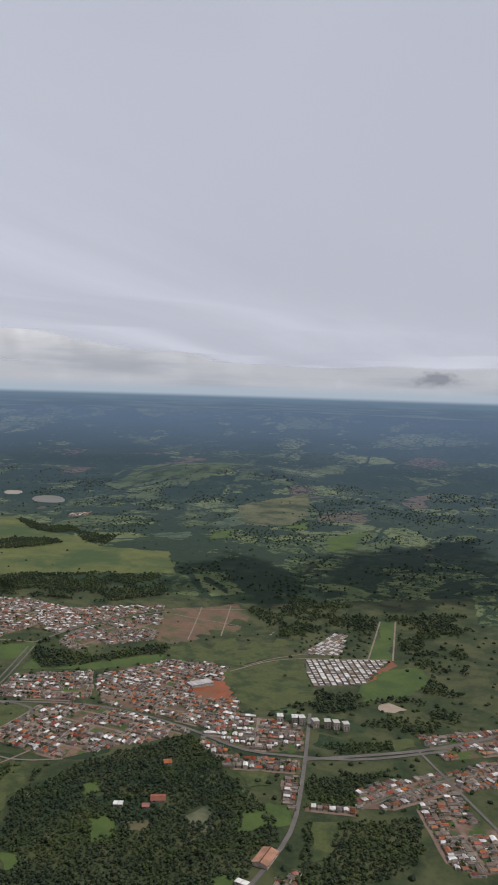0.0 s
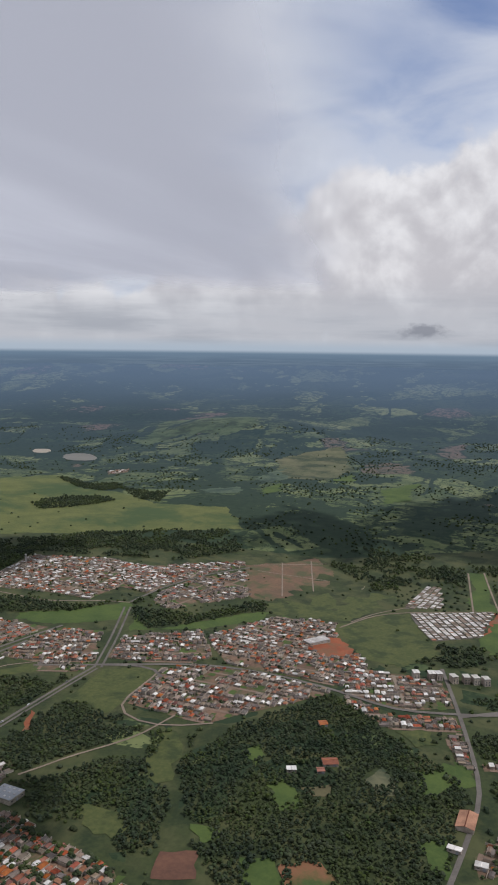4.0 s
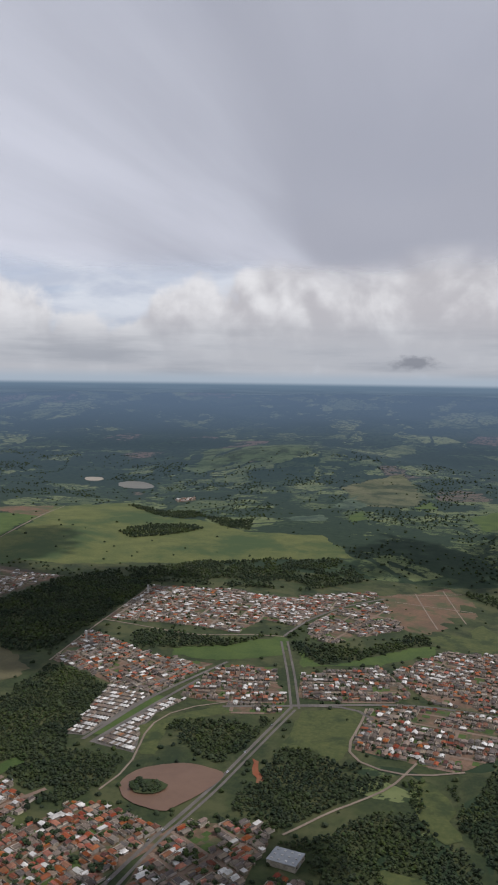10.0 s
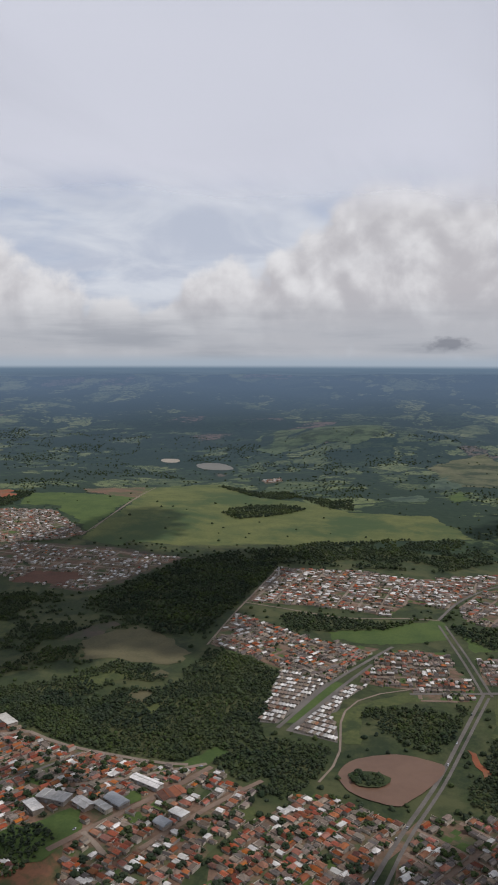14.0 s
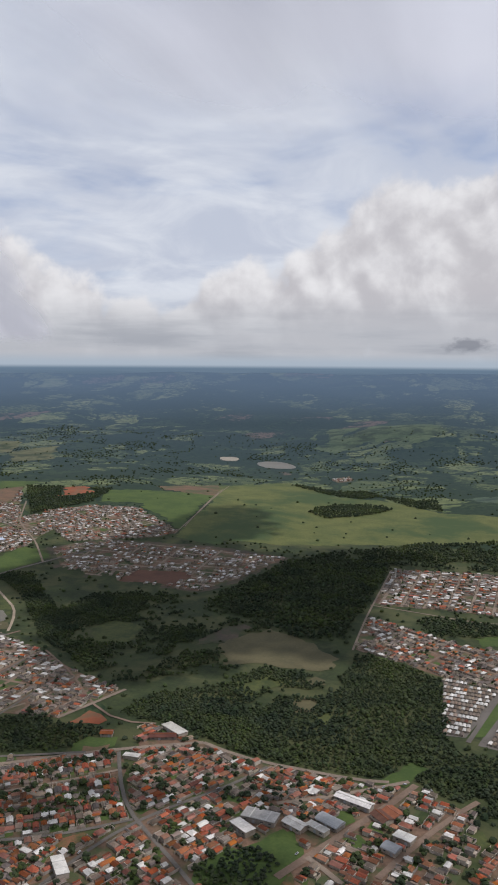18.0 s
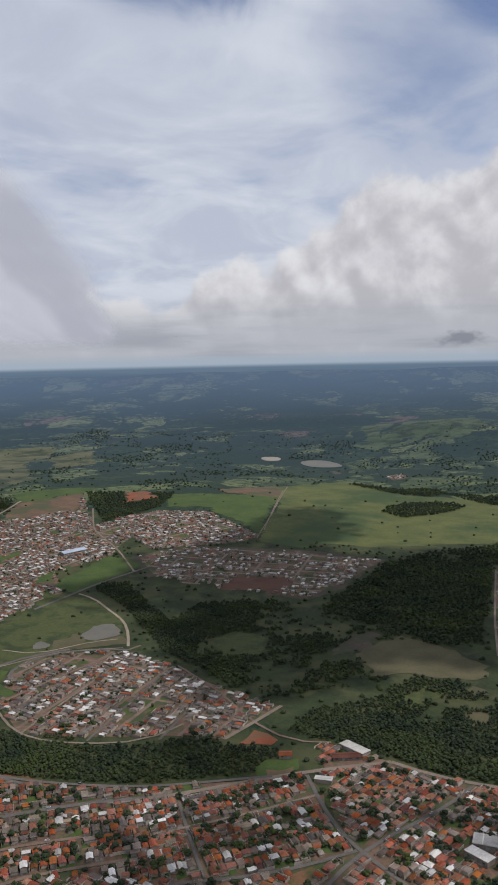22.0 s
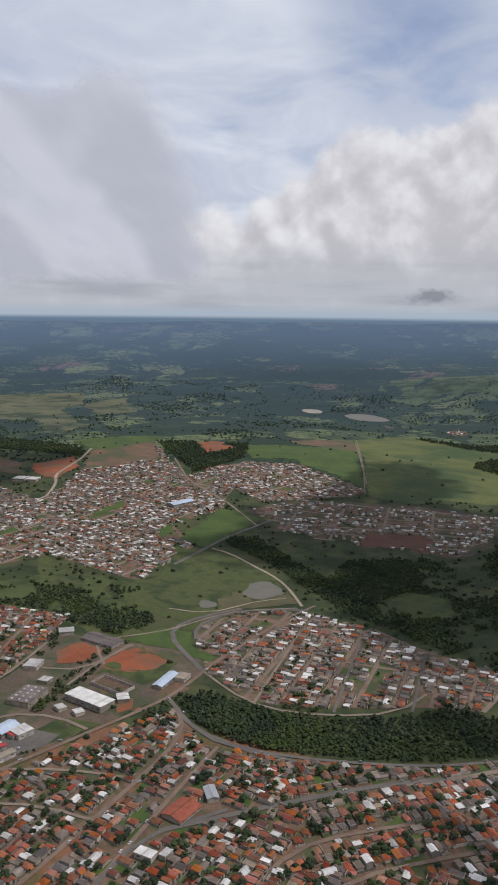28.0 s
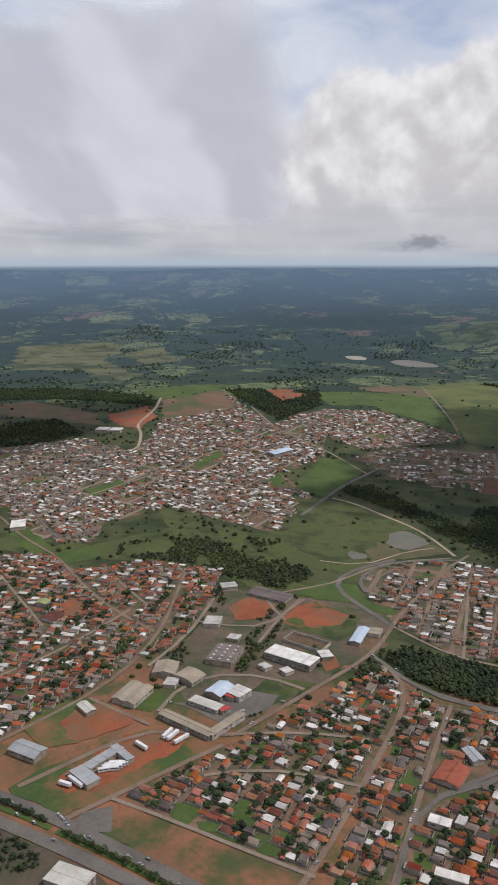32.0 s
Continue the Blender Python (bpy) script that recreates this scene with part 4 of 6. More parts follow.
def water_tower(x, y, height):
    top = new("water_tower")
    top.matrix_basis = pose(x, y, terrain(x, y), 0, 0, 0)

    def turned(profile, n=14):
        v = [(r * math.cos(2 * math.pi * i / n), r * math.sin(2 * math.pi * i / n), z) for r, z in profile for i in range(n)]
        f = [(k * n + i, k * n + (i + 1) % n, (k + 1) * n + (i + 1) % n, (k + 1) * n + i) for k in range(len(profile) - 1) for i in range(n)]
        return v, f + [tuple(range((len(profile) - 1) * n, len(profile) * n))]
    mesh_object("shaft", *turned(((1.0, -1), (0.9, height * 0.62))), "roof_pale", top)
    mesh_object("tank", *turned(((0.9, height * 0.62), (1.5, height * 0.7), (1.5, height * 0.96), (0.4, height))), "roof_white_object", top)
    mesh_object("ladder", *box(1.5, -0.2, 1, 1.6, 0.2, height * 0.95), "roof_steel", top)
    tagged(top, "slim white water tower at the town edge", "water tower", "water towers")


def ramp(v, low, high):
    t = min(1.0, max(0.0, (v - low) / (high - low)))
    return t * t * (3 - 2 * t)


def puff(rng, r):
    """A small eight-sided wisp."""
    v = [(r, 0, 0), (0, r, 0), (-r, 0, 0), (0, -r, 0), (0, 0, r * 0.6), (0, 0, -r * 0.6)]
    turn, wide = rng.uniform(0, 1.57), rng.uniform(0.8, 1.2)
    c, s_ = math.cos(turn), math.sin(turn)
    return [((x * c - y * s_) * wide, x * s_ + y * c, z) for x, y, z in v], [(0, 1, 4), (1, 2, 4), (2, 3, 4), (3, 0, 4), (1, 0, 5), (2, 1, 5), (3, 2, 5), (0, 3, 5)]


def cloud(shade, height, thin=False):
    """A cloud above the view, placed along the sun's way from the ground it shades: many puffs, fewer towards the rim."""
    off = height / math.tan(SUN_ELEVATION)
    dx, dy = off * math.sin(SUN_AZIMUTH), off * math.cos(SUN_AZIMUTH)
    rng = random.Random(int(height + shade[0][0]))
    p = np.array(shade, float)
    middle = p.mean(0)
    lo, hi = middle + (p.min(0) - middle) * 1.7, middle + (p.max(0) - middle) * 1.7
    cell = 13.0
    gx, gy = np.meshgrid(np.arange(lo[0], hi[0], cell), np.arange(lo[1], hi[1], cell))
    grid = np.stack([gx.ravel(), gy.ravel()], 1)
    reach = np.full(len(grid), 2.0)
    for share in (1.7, 1.6, 1.5, 1.4, 1.3, 1.2, 1.1, 1.0, 0.9, 0.8, 0.7, 0.6, 0.5, 0.4, 0.3):
        reach[inside(grid, [tuple(middle + (q - middle) * share) for q in p])] = share
    parts = []
    for (x, y), r in zip(grid, reach):
        ragged = r + 0.30 * noise.noise((x * 0.005, y * 0.005, height)) + 0.14 * noise.noise((x * 0.025, y * 0.025, height))
        keep = (1 - ramp(ragged, 0.82, 1.16)) * (0.24 if thin else 1.0)
        if rng.random() > keep:
            continue
        v, f = puff(rng, cell * rng.uniform(0.85, 1.25))
        ox, oy, oz = x + dx + rng.uniform(-0.4, 0.4) * cell, y + dy + rng.uniform(-0.4, 0.4) * cell, height + rng.uniform(-10, 25)
        parts.append(([(q[0] + ox, q[1] + oy, q[2] + oz) for q in v], f))
    if parts:
        ob = mesh_object("cloud", *join(*parts), "cloud_body", smooth=True)
        tagged(ob, "white heaped cloud that shades the land below", "cloud", "clouds")


def make_vapour(name, pale, opaque, size=0.016, rough=0.56):
    m = bpy.data.materials.new(name)
    m.use_nodes = True
    k = Nodes(m.node_tree)
    dense = k.add("ShaderNodeAttribute")
    dense.attribute_name = "cover_share"
    coord = k.add("ShaderNodeNewGeometry").outputs["Position"]
    long_way = k.mapped(coord, (1, 0.2, 1))
    wisp = k.noise(long_way, size, 7, rough, 0.4)
    cover = k.step(k.math("ADD", dense.outputs["Fac"], k.math("MULTIPLY_ADD", wisp, 1.6, -0.80)), 0.15, 0.85)
    lit = k.add("ShaderNodeBsdfTranslucent")
    tone = k.noise(k.mapped(long_way, place=(40, 10, 3)), size * 0.8, 7, rough, 0.3)
    k.link(k.mix(k.step(tone, 0.38, 0.63), pale[0], pale[1]), lit.inputs[0])
    clear = k.add("ShaderNodeBsdfTransparent")
    both = k.add("ShaderNodeMixShader")
    k.link(k.math("MULTIPLY", cover, opaque), both.inputs[0])
    k.link(clear.outputs[0], both.inputs[1])
    k.link(lit.outputs[0], both.inputs[2])
    end = k.add("ShaderNodeOutputMaterial")
    k.link(both.outputs[0], end.inputs[0])
    MATERIALS[name] = m


make_vapour("vapour", ((0.296, 0.305, 0.336), (0.485, 0.496, 0.530)), 0.97, 0.009, 0.48)
make_vapour("vapour_bright", ((0.368, 0.374, 0.402), (0.462, 0.466, 0.490)), 0.95, 0.009, 0.44)
make_vapour("vapour_high", ((0.36, 0.375, 0.412), (0.440, 0.452, 0.49)), 0.97)


def stratus(x0, x1, y0, y1, z, density, label, mat="vapour", fall=0.0):
    """A thin low cloud layer near the flight line, shaped to fit the camera's view."""
    nx, ny = 48, 40
    verts, weights, faces = [], [], []
    for j in range(ny + 1):
        for i in range(nx + 1):
            x, y = x0 + (x1 - x0) * i / nx, y0 + (y1 - y0) * j / ny
            verts.append((x, y, z - fall * (y - y0) + 2.5 * noise.noise((x * 0.02, y * 0.02, z))))
            weights.append(density(x, y))
    for j in range(ny):
        for i in range(nx):
            p = j * (nx + 1) + i
            faces.append((p, p + nx + 1, p + nx + 2, p + 1))
    ob = mesh_object("stratus_cloud", verts, faces, mat, smooth=True)
    layer = ob.data.attributes.new("cover_share", "FLOAT", "POINT")
    layer.data.foreach_set("value", weights)
    tagged(ob, label, "cloud", "low clouds")


# ---- the plan ----
field("plain_scrub", [(-2150, 150), (450, 150), (520, 1230), (-2150, 1230)], "scrub")
field("near_scrub", [(-1720, 150), (-690, 150), (-690, 420), (-1000, 440), (-1180, 470), (-1330, 520), (-1440, 560), (-1720, 560)], "verge_earth")
# land cover
field("north_scrub", [(-1059, 1024),(-750, 1118),(-482, 1182),(-250, 1180),(-205, 829),(-279, 670),(-422, 477),(-291, 457),(-475, 411),(-676, 484)], "scrub")
field("works_yard", [(-1338, 446),(-1324, 474),(-1324, 503),(-1326, 557),(-1325, 583),(-1275, 577),(-1213, 587),(-1184, 569),(-1198, 496),(-1225, 450),(-1259, 393),(-1299, 412)], "works_soil")
field("works_red", [(-1243, 486),(-1222, 527),(-1210, 565),(-1247, 577),(-1267, 539),(-1267, 524)], "red_fallow")
field("works_green", [(-1265, 431),(-1255, 451),(-1225, 452),(-1249, 412)], "olive")
field("hall_court", [(-1277, 418),(-1305, 407),(-1268, 392),(-1259, 409)], "asphalt")
field("corner_soil", [(-1373, 284),(-1348, 282),(-1328, 279),(-1288, 268),(-1266, 252),(-1338, 225)], "brown_soil")
field("east_scrub", [(-368, 1220),(14, 1382),(51, 772),(-6, 495),(-322, 386),(-351, 502),(-376, 606),(-328, 622),(-251, 717),(-192, 688),(-101, 714),(-53, 785),(-150, 825),(-210, 1024)], "scrub")
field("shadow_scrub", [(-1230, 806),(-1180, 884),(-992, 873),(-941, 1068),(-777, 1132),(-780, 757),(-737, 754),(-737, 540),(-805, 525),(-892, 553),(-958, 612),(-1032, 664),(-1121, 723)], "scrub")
field("stream_scrub", [(-1469, 784),(-1387, 718),(-1297, 721),(-1222, 735),(-1206, 690),(-1219, 586),(-1263, 570),(-1368, 626)], "olive")
field("west_scrub", [(-1642, 653),(-1474, 641),(-1406, 718),(-1338, 708),(-1276, 651),(-1252, 605),(-1286, 583),(-1372, 621),(-1439, 614),(-1604, 599)], "olive")
field("pasture_bright", [(-1064, 1139),(-1138, 1335),(-1210, 1579),(-1122, 1794),(-971, 1612),(-873, 1600),(-747, 1508),(-595, 1516),(-532, 1368),(-700, 1264),(-919, 1167)], "pasture_yellow")
field("pasture_east", [(-1271, 1572),(-1127, 1785),(-952, 1580),(-912, 1488),(-977, 1395),(-758, 1454),(-535, 1415),(-521, 1347),(-997, 1183)], "pasture_yellow")
field("pasture_green", [(-1127, 1129),(-1168, 1388),(-1221, 1632),(-1193, 1733),(-1093, 1398),(-1057, 1215),(-1046, 1124)], "pasture_yellow")
field("fallow_field", [(-597, 1910),(-642, 2243),(-497, 2480),(-419, 2084),(-440, 1912)], "hill_fallow")
field("red_lots", [(-455, 1140),(-362, 1221),(-319, 1163),(-322, 1083),(-381, 995),(-409, 993)], "red_fallow")
field("olive_field", [(-380, 985),(-313, 1061),(-269, 1087),(-217, 1072),(-240, 1000),(-266, 949),(-366, 937)], "olive")
field("olive_field_east", [(-286, 913),(-234, 987),(-199, 1002),(-155, 860),(-196, 806),(-233, 817),(-265, 876)], "olive")
field("orange_lot", [(-311, 843),(-280, 880),(-244, 822),(-273, 809)], "red_soil")
field("triangle_dirt", [(-111, 927),(-93, 1036),(-84, 1019),(-99, 942)], "red_soil")
field("quarry_sand", [(-295, 1085),(-270, 1153),(-262, 1116),(-284, 1072)], "sand")
field("green_lot_east", [(-120, 1028),(-122, 1215),(-98, 1207),(-89, 1032)], "grass")
field("avenue_green", [(-663, 838),(-604, 864),(-548, 928),(-535, 852),(-590, 817),(-658, 816)], "grass")
field("avenue_green_east", [(-531, 873),(-488, 829),(-444, 869),(-400, 926),(-372, 950),(-377, 906),(-428, 852),(-512, 823)], "grass")
field("row_median", [(-659, 613),(-633, 713),(-621, 707),(-646, 617)], "grass")
field("lake_green", [(-624, 643),(-564, 703),(-552, 685),(-597, 655),(-592, 595),(-601, 592)], "olive")
field("junction_meadow", [(-488, 711),(-430, 725),(-426, 695),(-442, 618),(-469, 633),(-493, 628)], "olive")
field("red_garden", [(-323, 424),(-325, 450),(-303, 459),(-295, 432)], "ploughed")
field("sparse_soil", [(-1281, 1014),(-1222, 1086),(-1064, 1108),(-926, 1089),(-961, 959),(-996, 895),(-1050, 902),(-1113, 910),(-1212, 922)], "brown_soil")
field("red_plot", [(-1115, 913),(-1108, 969),(-1037, 976),(-1033, 917)], "ploughed")
field("far_red_field", [(-1334, 1530),(-1231, 1650),(-1200, 1487),(-1262, 1485)], "red_fallow")
field("far_green_field", [(-1397, 1436),(-1262, 1485),(-1200, 1487),(-1140, 1184),(-1281, 1324),(-1358, 1304)], "grass")
field("far_red_pit", [(-1490, 1399),(-1455, 1435),(-1400, 1384),(-1436, 1304)], "red_soil")
field("park_meadow", [(-1335, 695),(-1305, 744),(-1316, 837),(-1253, 844),(-1180, 787),(-1158, 718),(-1203, 685),(-1228, 644),(-1264, 645)], "olive")
field("park_green", [(-1327, 866),(-1318, 1002),(-1257, 988),(-1254, 953),(-1285, 852)], "grass")
field("park_sand", [(-1239, 685),(-1217, 741),(-1172, 745),(-1142, 720),(-1188, 700),(-1216, 633)], "fallow")
field("court_orange", [(-963, 537),(-959, 561),(-946, 559),(-936, 550),(-938, 540)], "red_soil")
field("depot_grass", [(-1359, 308),(-1354, 325),(-1333, 350),(-1311, 379),(-1265, 373),(-1279, 353),(-1305, 316),(-1325, 297)], "worn_grass")
field("depot_yard", [(-1340, 318),(-1333, 342),(-1321, 368),(-1307, 379),(-1286, 379),(-1286, 363),(-1302, 340),(-1316, 321),(-1328, 313)], "red_soil")
field("hall_lawn", [(-1334, 393),(-1326, 417),(-1304, 411),(-1318, 390)], "grass")
field("verge", [(-1298, 292),(-1299, 314),(-1261, 303),(-1225, 293),(-1204, 288),(-1202, 269),(-1225, 263)], "verge_earth")
field("west_court", [(-1441, 514),(-1436, 531),(-1413, 513),(-1423, 492)], "red_soil")
field("west_field", [(-1565, 647),(-1555, 667),(-1501, 618),(-1514, 601)], "grass")
field("west_green", [(-1497, 605),(-1469, 642),(-1452, 618),(-1472, 591)], "grass")
field("north_red", [(-1980, 1192),(-1873, 1238),(-1727, 1163),(-1666, 1076),(-1874, 1130)], "red_fallow")
field("north_red_east", [(-1685, 1148),(-1649, 1216),(-1611, 1159),(-1600, 1071),(-1653, 1089)], "red_soil")
field("north_soil", [(-1642, 1263),(-1570, 1379),(-1500, 1247),(-1556, 1151),(-1589, 1136)], "red_fallow")
field("north_green", [(-1722, 1369),(-1584, 1466),(-1565, 1381),(-1646, 1273)], "grass")
field("far_left_pasture", [(-2165, 1653),(-2407, 2088),(-2183, 2278),(-2075, 2090),(-2018, 1661)], "hill_fallow")
field("school_park", [(-795, 385),(-802, 406),(-773, 437),(-763, 455),(-747, 440),(-744, 427),(-752, 398)], "grass")
field("river_field", [(-940, 508),(-936, 522),(-914, 528),(-908, 514),(-933, 495)], "grass")
field("river_patch", [(-933, 508),(-912, 515),(-913, 506),(-929, 499)], "red_fallow")
field("shadow_strip", [(-934, 728),(-930, 759),(-909, 807),(-891, 801),(-906, 750)], "brown_soil")
field("shadow_glade", [(-1063, 751),(-1047, 778),(-1003, 766),(-998, 721),(-1034, 707)], "olive")
field("west_meadow_green", [(-718, 526),(-696, 561),(-684, 555),(-696, 529)], "grass")
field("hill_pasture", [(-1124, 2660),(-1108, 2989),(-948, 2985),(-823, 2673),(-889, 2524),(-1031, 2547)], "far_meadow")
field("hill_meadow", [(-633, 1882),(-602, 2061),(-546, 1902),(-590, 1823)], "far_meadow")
field("hill_meadow_east", [(-432, 1898),(-403, 1993),(-381, 1895)], "grass")
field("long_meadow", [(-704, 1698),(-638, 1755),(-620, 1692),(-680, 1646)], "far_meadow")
field("small_meadow", [(-578, 1747),(-555, 1808),(-528, 1717),(-551, 1683)], "grass")
field("east_meadow", [(-314, 1807),(-243, 1927),(-236, 1714),(-292, 1637)], "grass")
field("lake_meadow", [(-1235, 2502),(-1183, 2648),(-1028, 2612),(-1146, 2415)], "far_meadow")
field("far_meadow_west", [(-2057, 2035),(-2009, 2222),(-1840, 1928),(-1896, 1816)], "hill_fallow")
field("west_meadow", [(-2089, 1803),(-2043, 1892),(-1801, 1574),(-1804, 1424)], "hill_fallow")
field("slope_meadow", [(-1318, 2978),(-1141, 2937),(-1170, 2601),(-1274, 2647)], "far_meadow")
field("far_green", [(-1470, 923),(-1447, 987),(-1436, 969),(-1457, 912)], "grass")
field("far_green_west", [(-1547, 787),(-1534, 843),(-1518, 830),(-1529, 771)], "grass")
field("far_green_east", [(-1365, 891),(-1350, 918),(-1337, 896),(-1353, 869)], "grass")
field("track_soil", [(-511, 605),(-505, 602),(-492, 574),(-499, 568)], "red_soil")
field("near_garden", [(-1277, 316),(-1264, 325),(-1257, 318),(-1263, 308)], "grass")
field("near_garden_east", [(-1243, 326),(-1228, 320),(-1230, 311),(-1238, 315)], "grass")
field("near_plot", [(-1171, 358),(-1162, 375),(-1158, 371),(-1163, 354)], "grass")
field("clearing_e", [(-274, 460),(-249, 470),(-239, 449),(-236, 422),(-257, 416)], "grass")
field("clearing_f", [(-245, 466),(-219, 472),(-208, 448),(-209, 430),(-233, 423)], "worn_grass")
field("clearing_g", [(-167, 597),(-145, 608),(-138, 583),(-148, 559),(-162, 565)], "grass")
field("clearing_h", [(-150, 618),(-126, 618),(-122, 584),(-132, 574)], "grass")
field("clearing_i", [(-160, 511),(-141, 517),(-140, 494),(-146, 474),(-156, 484)], "grass")
field("clearing_j", [(-94, 522),(-72, 531),(-61, 515),(-79, 490),(-93, 497)], "grass")
field("clearing_k", [(-211, 580),(-200, 597),(-183, 585),(-185, 563),(-202, 561)], "hill_fallow")
field("clearing_l", [(-247, 547),(-229, 556),(-226, 539),(-238, 532)], "fallow")
field("clearing_m", [(-279, 541),(-265, 553),(-250, 546),(-247, 523),(-264, 517)], "grass")
field("clearing_n", [(-308, 586),(-295, 596),(-283, 583),(-293, 566)], "grass")
field("clearing_o", [(-186, 656),(-162, 668),(-160, 645),(-171, 633)], "olive")
field("valley_meadow", [(-374, 600),(-358, 598),(-347, 568),(-351, 527),(-362, 520),(-373, 552)], "olive")
field("hill_foot", [(-399, 485),(-374, 485),(-359, 470),(-363, 454),(-378, 452)], "olive")
field("hill_foot_green", [(-320, 485),(-304, 487),(-295, 471),(-305, 462)], "grass")
field("oval_sand", [(-88, 865),(-75, 878),(-60, 865),(-72, 851),(-85, 851)], "sand")
field("right_green", [(-98, 980),(-56, 1012),(-33, 973),(-56, 908),(-105, 875),(-112, 907)], "grass")
field("right_meadow", [(-66, 776),(-40, 790),(-32, 769),(-56, 751)], "olive")
field("right_lawn", [(-108, 600),(-87, 610),(-87, 557),(-99, 547)], "olive")
field("wood_meadow", [(-906, 738),(-890, 770),(-878, 800),(-823, 772),(-797, 754),(-786, 735),(-796, 706),(-847, 700),(-890, 685)], "fallow")
field("wood_glade", [(-862, 647),(-841, 675),(-820, 669),(-836, 629)], "olive")
field("school_yard", [(-1312, 546),(-1308, 562),(-1295, 569),(-1277, 558),(-1280, 536),(-1300, 526)], "red_soil")
field("field_grass", [(-1262, 513),(-1262, 556),(-1247, 575),(-1208, 554),(-1212, 526),(-1220, 513),(-1237, 519),(-1255, 522)], "olive")
field("red_field", [(-1263, 532),(-1262, 562),(-1250, 572),(-1217, 557),(-1221, 539),(-1239, 528),(-1254, 528)], "red_soil")
field("shed_soil", [(-1228, 484),(-1218, 490),(-1213, 477),(-1222, 469)], "red_soil")
field("steel_yard", [(-1206, 510),(-1194, 531),(-1184, 515),(-1192, 500),(-1201, 495)], "red_fallow")
field("store_court", [(-1277, 408),(-1266, 432),(-1244, 429),(-1247, 417),(-1263, 401)], "asphalt")
field("sports_grass", [(-1384, 362),(-1368, 392),(-1348, 397),(-1331, 383),(-1344, 355),(-1358, 344)], "worn_grass")
field("sports_dirt", [(-1362, 368),(-1361, 386),(-1345, 395),(-1321, 386),(-1321, 379),(-1342, 357),(-1349, 355)], "red_soil")
field("parking_lot", [(-1317, 295),(-1314, 303),(-1303, 309),(-1298, 302),(-1297, 294),(-1306, 290)], "asphalt")
field("green_lot_a", [(-1249, 328),(-1238, 334),(-1231, 319),(-1242, 317)], "grass")
field("green_lot_b", [(-1275, 320),(-1264, 323),(-1261, 311),(-1270, 309)], "grass")
field("green_lot_c", [(-1229, 310),(-1219, 313),(-1217, 298),(-1225, 298)], "grass")
field("green_lot_d", [(-1169, 372),(-1159, 377),(-1158, 363),(-1166, 360)], "grass")
field("green_lot_e", [(-1259, 312),(-1250, 314),(-1245, 306),(-1254, 305)], "grass")
field("green_lot_f", [(-1204, 331),(-1197, 337),(-1196, 325),(-1203, 324)], "grass")
field("park_lawn", [(-1266, 584),(-1246, 622),(-1221, 617),(-1209, 590),(-1181, 575),(-1186, 566),(-1225, 578),(-1254, 581)], "grass")
field("lake_shallows", [(-1222, 701),(-1209, 735),(-1191, 705),(-1163, 736),(-1149, 717),(-1175, 695),(-1207, 685)], "fallow")
field("lake_lawn", [(-1288, 741),(-1243, 818),(-1186, 796),(-1211, 744),(-1228, 706),(-1249, 651),(-1271, 692)], "olive")
field("school_lawn", [(-765, 448),(-758, 453),(-743, 439),(-744, 432),(-750, 421),(-757, 420)], "grass")
field("school_lawn_north", [(-738, 480),(-730, 487),(-721, 477),(-728, 469)], "grass")
field("school_lawn_east", [(-723, 457),(-716, 464),(-709, 456),(-716, 448)], "grass")
field("school_court", [(-755, 448),(-748, 457),(-736, 449),(-742, 441)], "red_fallow")
field("yard_east", [(-654, 482),(-644, 491),(-640, 479),(-649, 469)], "olive")
field("yard_east_north", [(-687, 495),(-680, 508),(-674, 501),(-682, 486)], "olive")
field("glade_a", [(-807, 682),(-797, 696),(-784, 689),(-784, 674),(-801, 668)], "fallow")
field("glade_b", [(-803, 629),(-794, 643),(-778, 634),(-782, 616),(-795, 614)], "fallow")
field("glade_c", [(-778, 609),(-771, 622),(-762, 615),(-764, 601),(-773, 598)], "olive")
# water
water("far_lake", [(-1340, 2222),(-1273, 2263),(-1195, 2174),(-1198, 2113),(-1287, 2116)], "lake_water")
water("far_lake_small", [(-1471, 2264),(-1408, 2279),(-1389, 2215),(-1435, 2194)], "pale_soil")
water("brown_pond", [(-597, 536),(-600, 558),(-582, 579),(-559, 587),(-527, 582),(-523, 567),(-547, 518),(-557, 516),(-581, 520)], "pond_water")
water("park_lake", [(-1207, 736),(-1206, 760),(-1190, 772),(-1169, 757),(-1166, 735),(-1185, 715),(-1200, 720)], "lake_water")
water("park_pond", [(-1240, 689),(-1233, 701),(-1219, 696),(-1220, 681),(-1231, 678)], "lake_water")
pond_isle(*(-576, 544))
# roads
road("diagonal_avenue", [(-563, 414),(-549, 481),(-530, 547),(-499, 712)], 5, "asphalt")
road("diagonal_avenue_twin", [(-555, 408),(-543, 483),(-525, 546),(-494, 708)], 4, "asphalt")
road("north_avenue", [(-498, 709),(-518, 792),(-548, 899)], 4, "asphalt")
road("north_avenue_twin", [(-491, 711),(-511, 793),(-541, 901)], 4, "asphalt")
road("cross_avenue", [(-562, 699),(-497, 717),(-431, 731),(-422, 703)], 6, "asphalt")
road("south_loop", [(-430, 727),(-429, 698),(-441, 633),(-429, 616),(-387, 603),(-373, 606),(-343, 622)], 5, "dirt")
road("hill_road", [(-548, 917),(-585, 914),(-649, 887),(-726, 903),(-784, 913)], 5, "dirt")
road("hill_road_east", [(-549, 919),(-533, 993),(-497, 1074),(-446, 1134)], 6, "asphalt")
road("row_avenue", [(-659, 604),(-636, 702),(-590, 814)], 6, "asphalt")
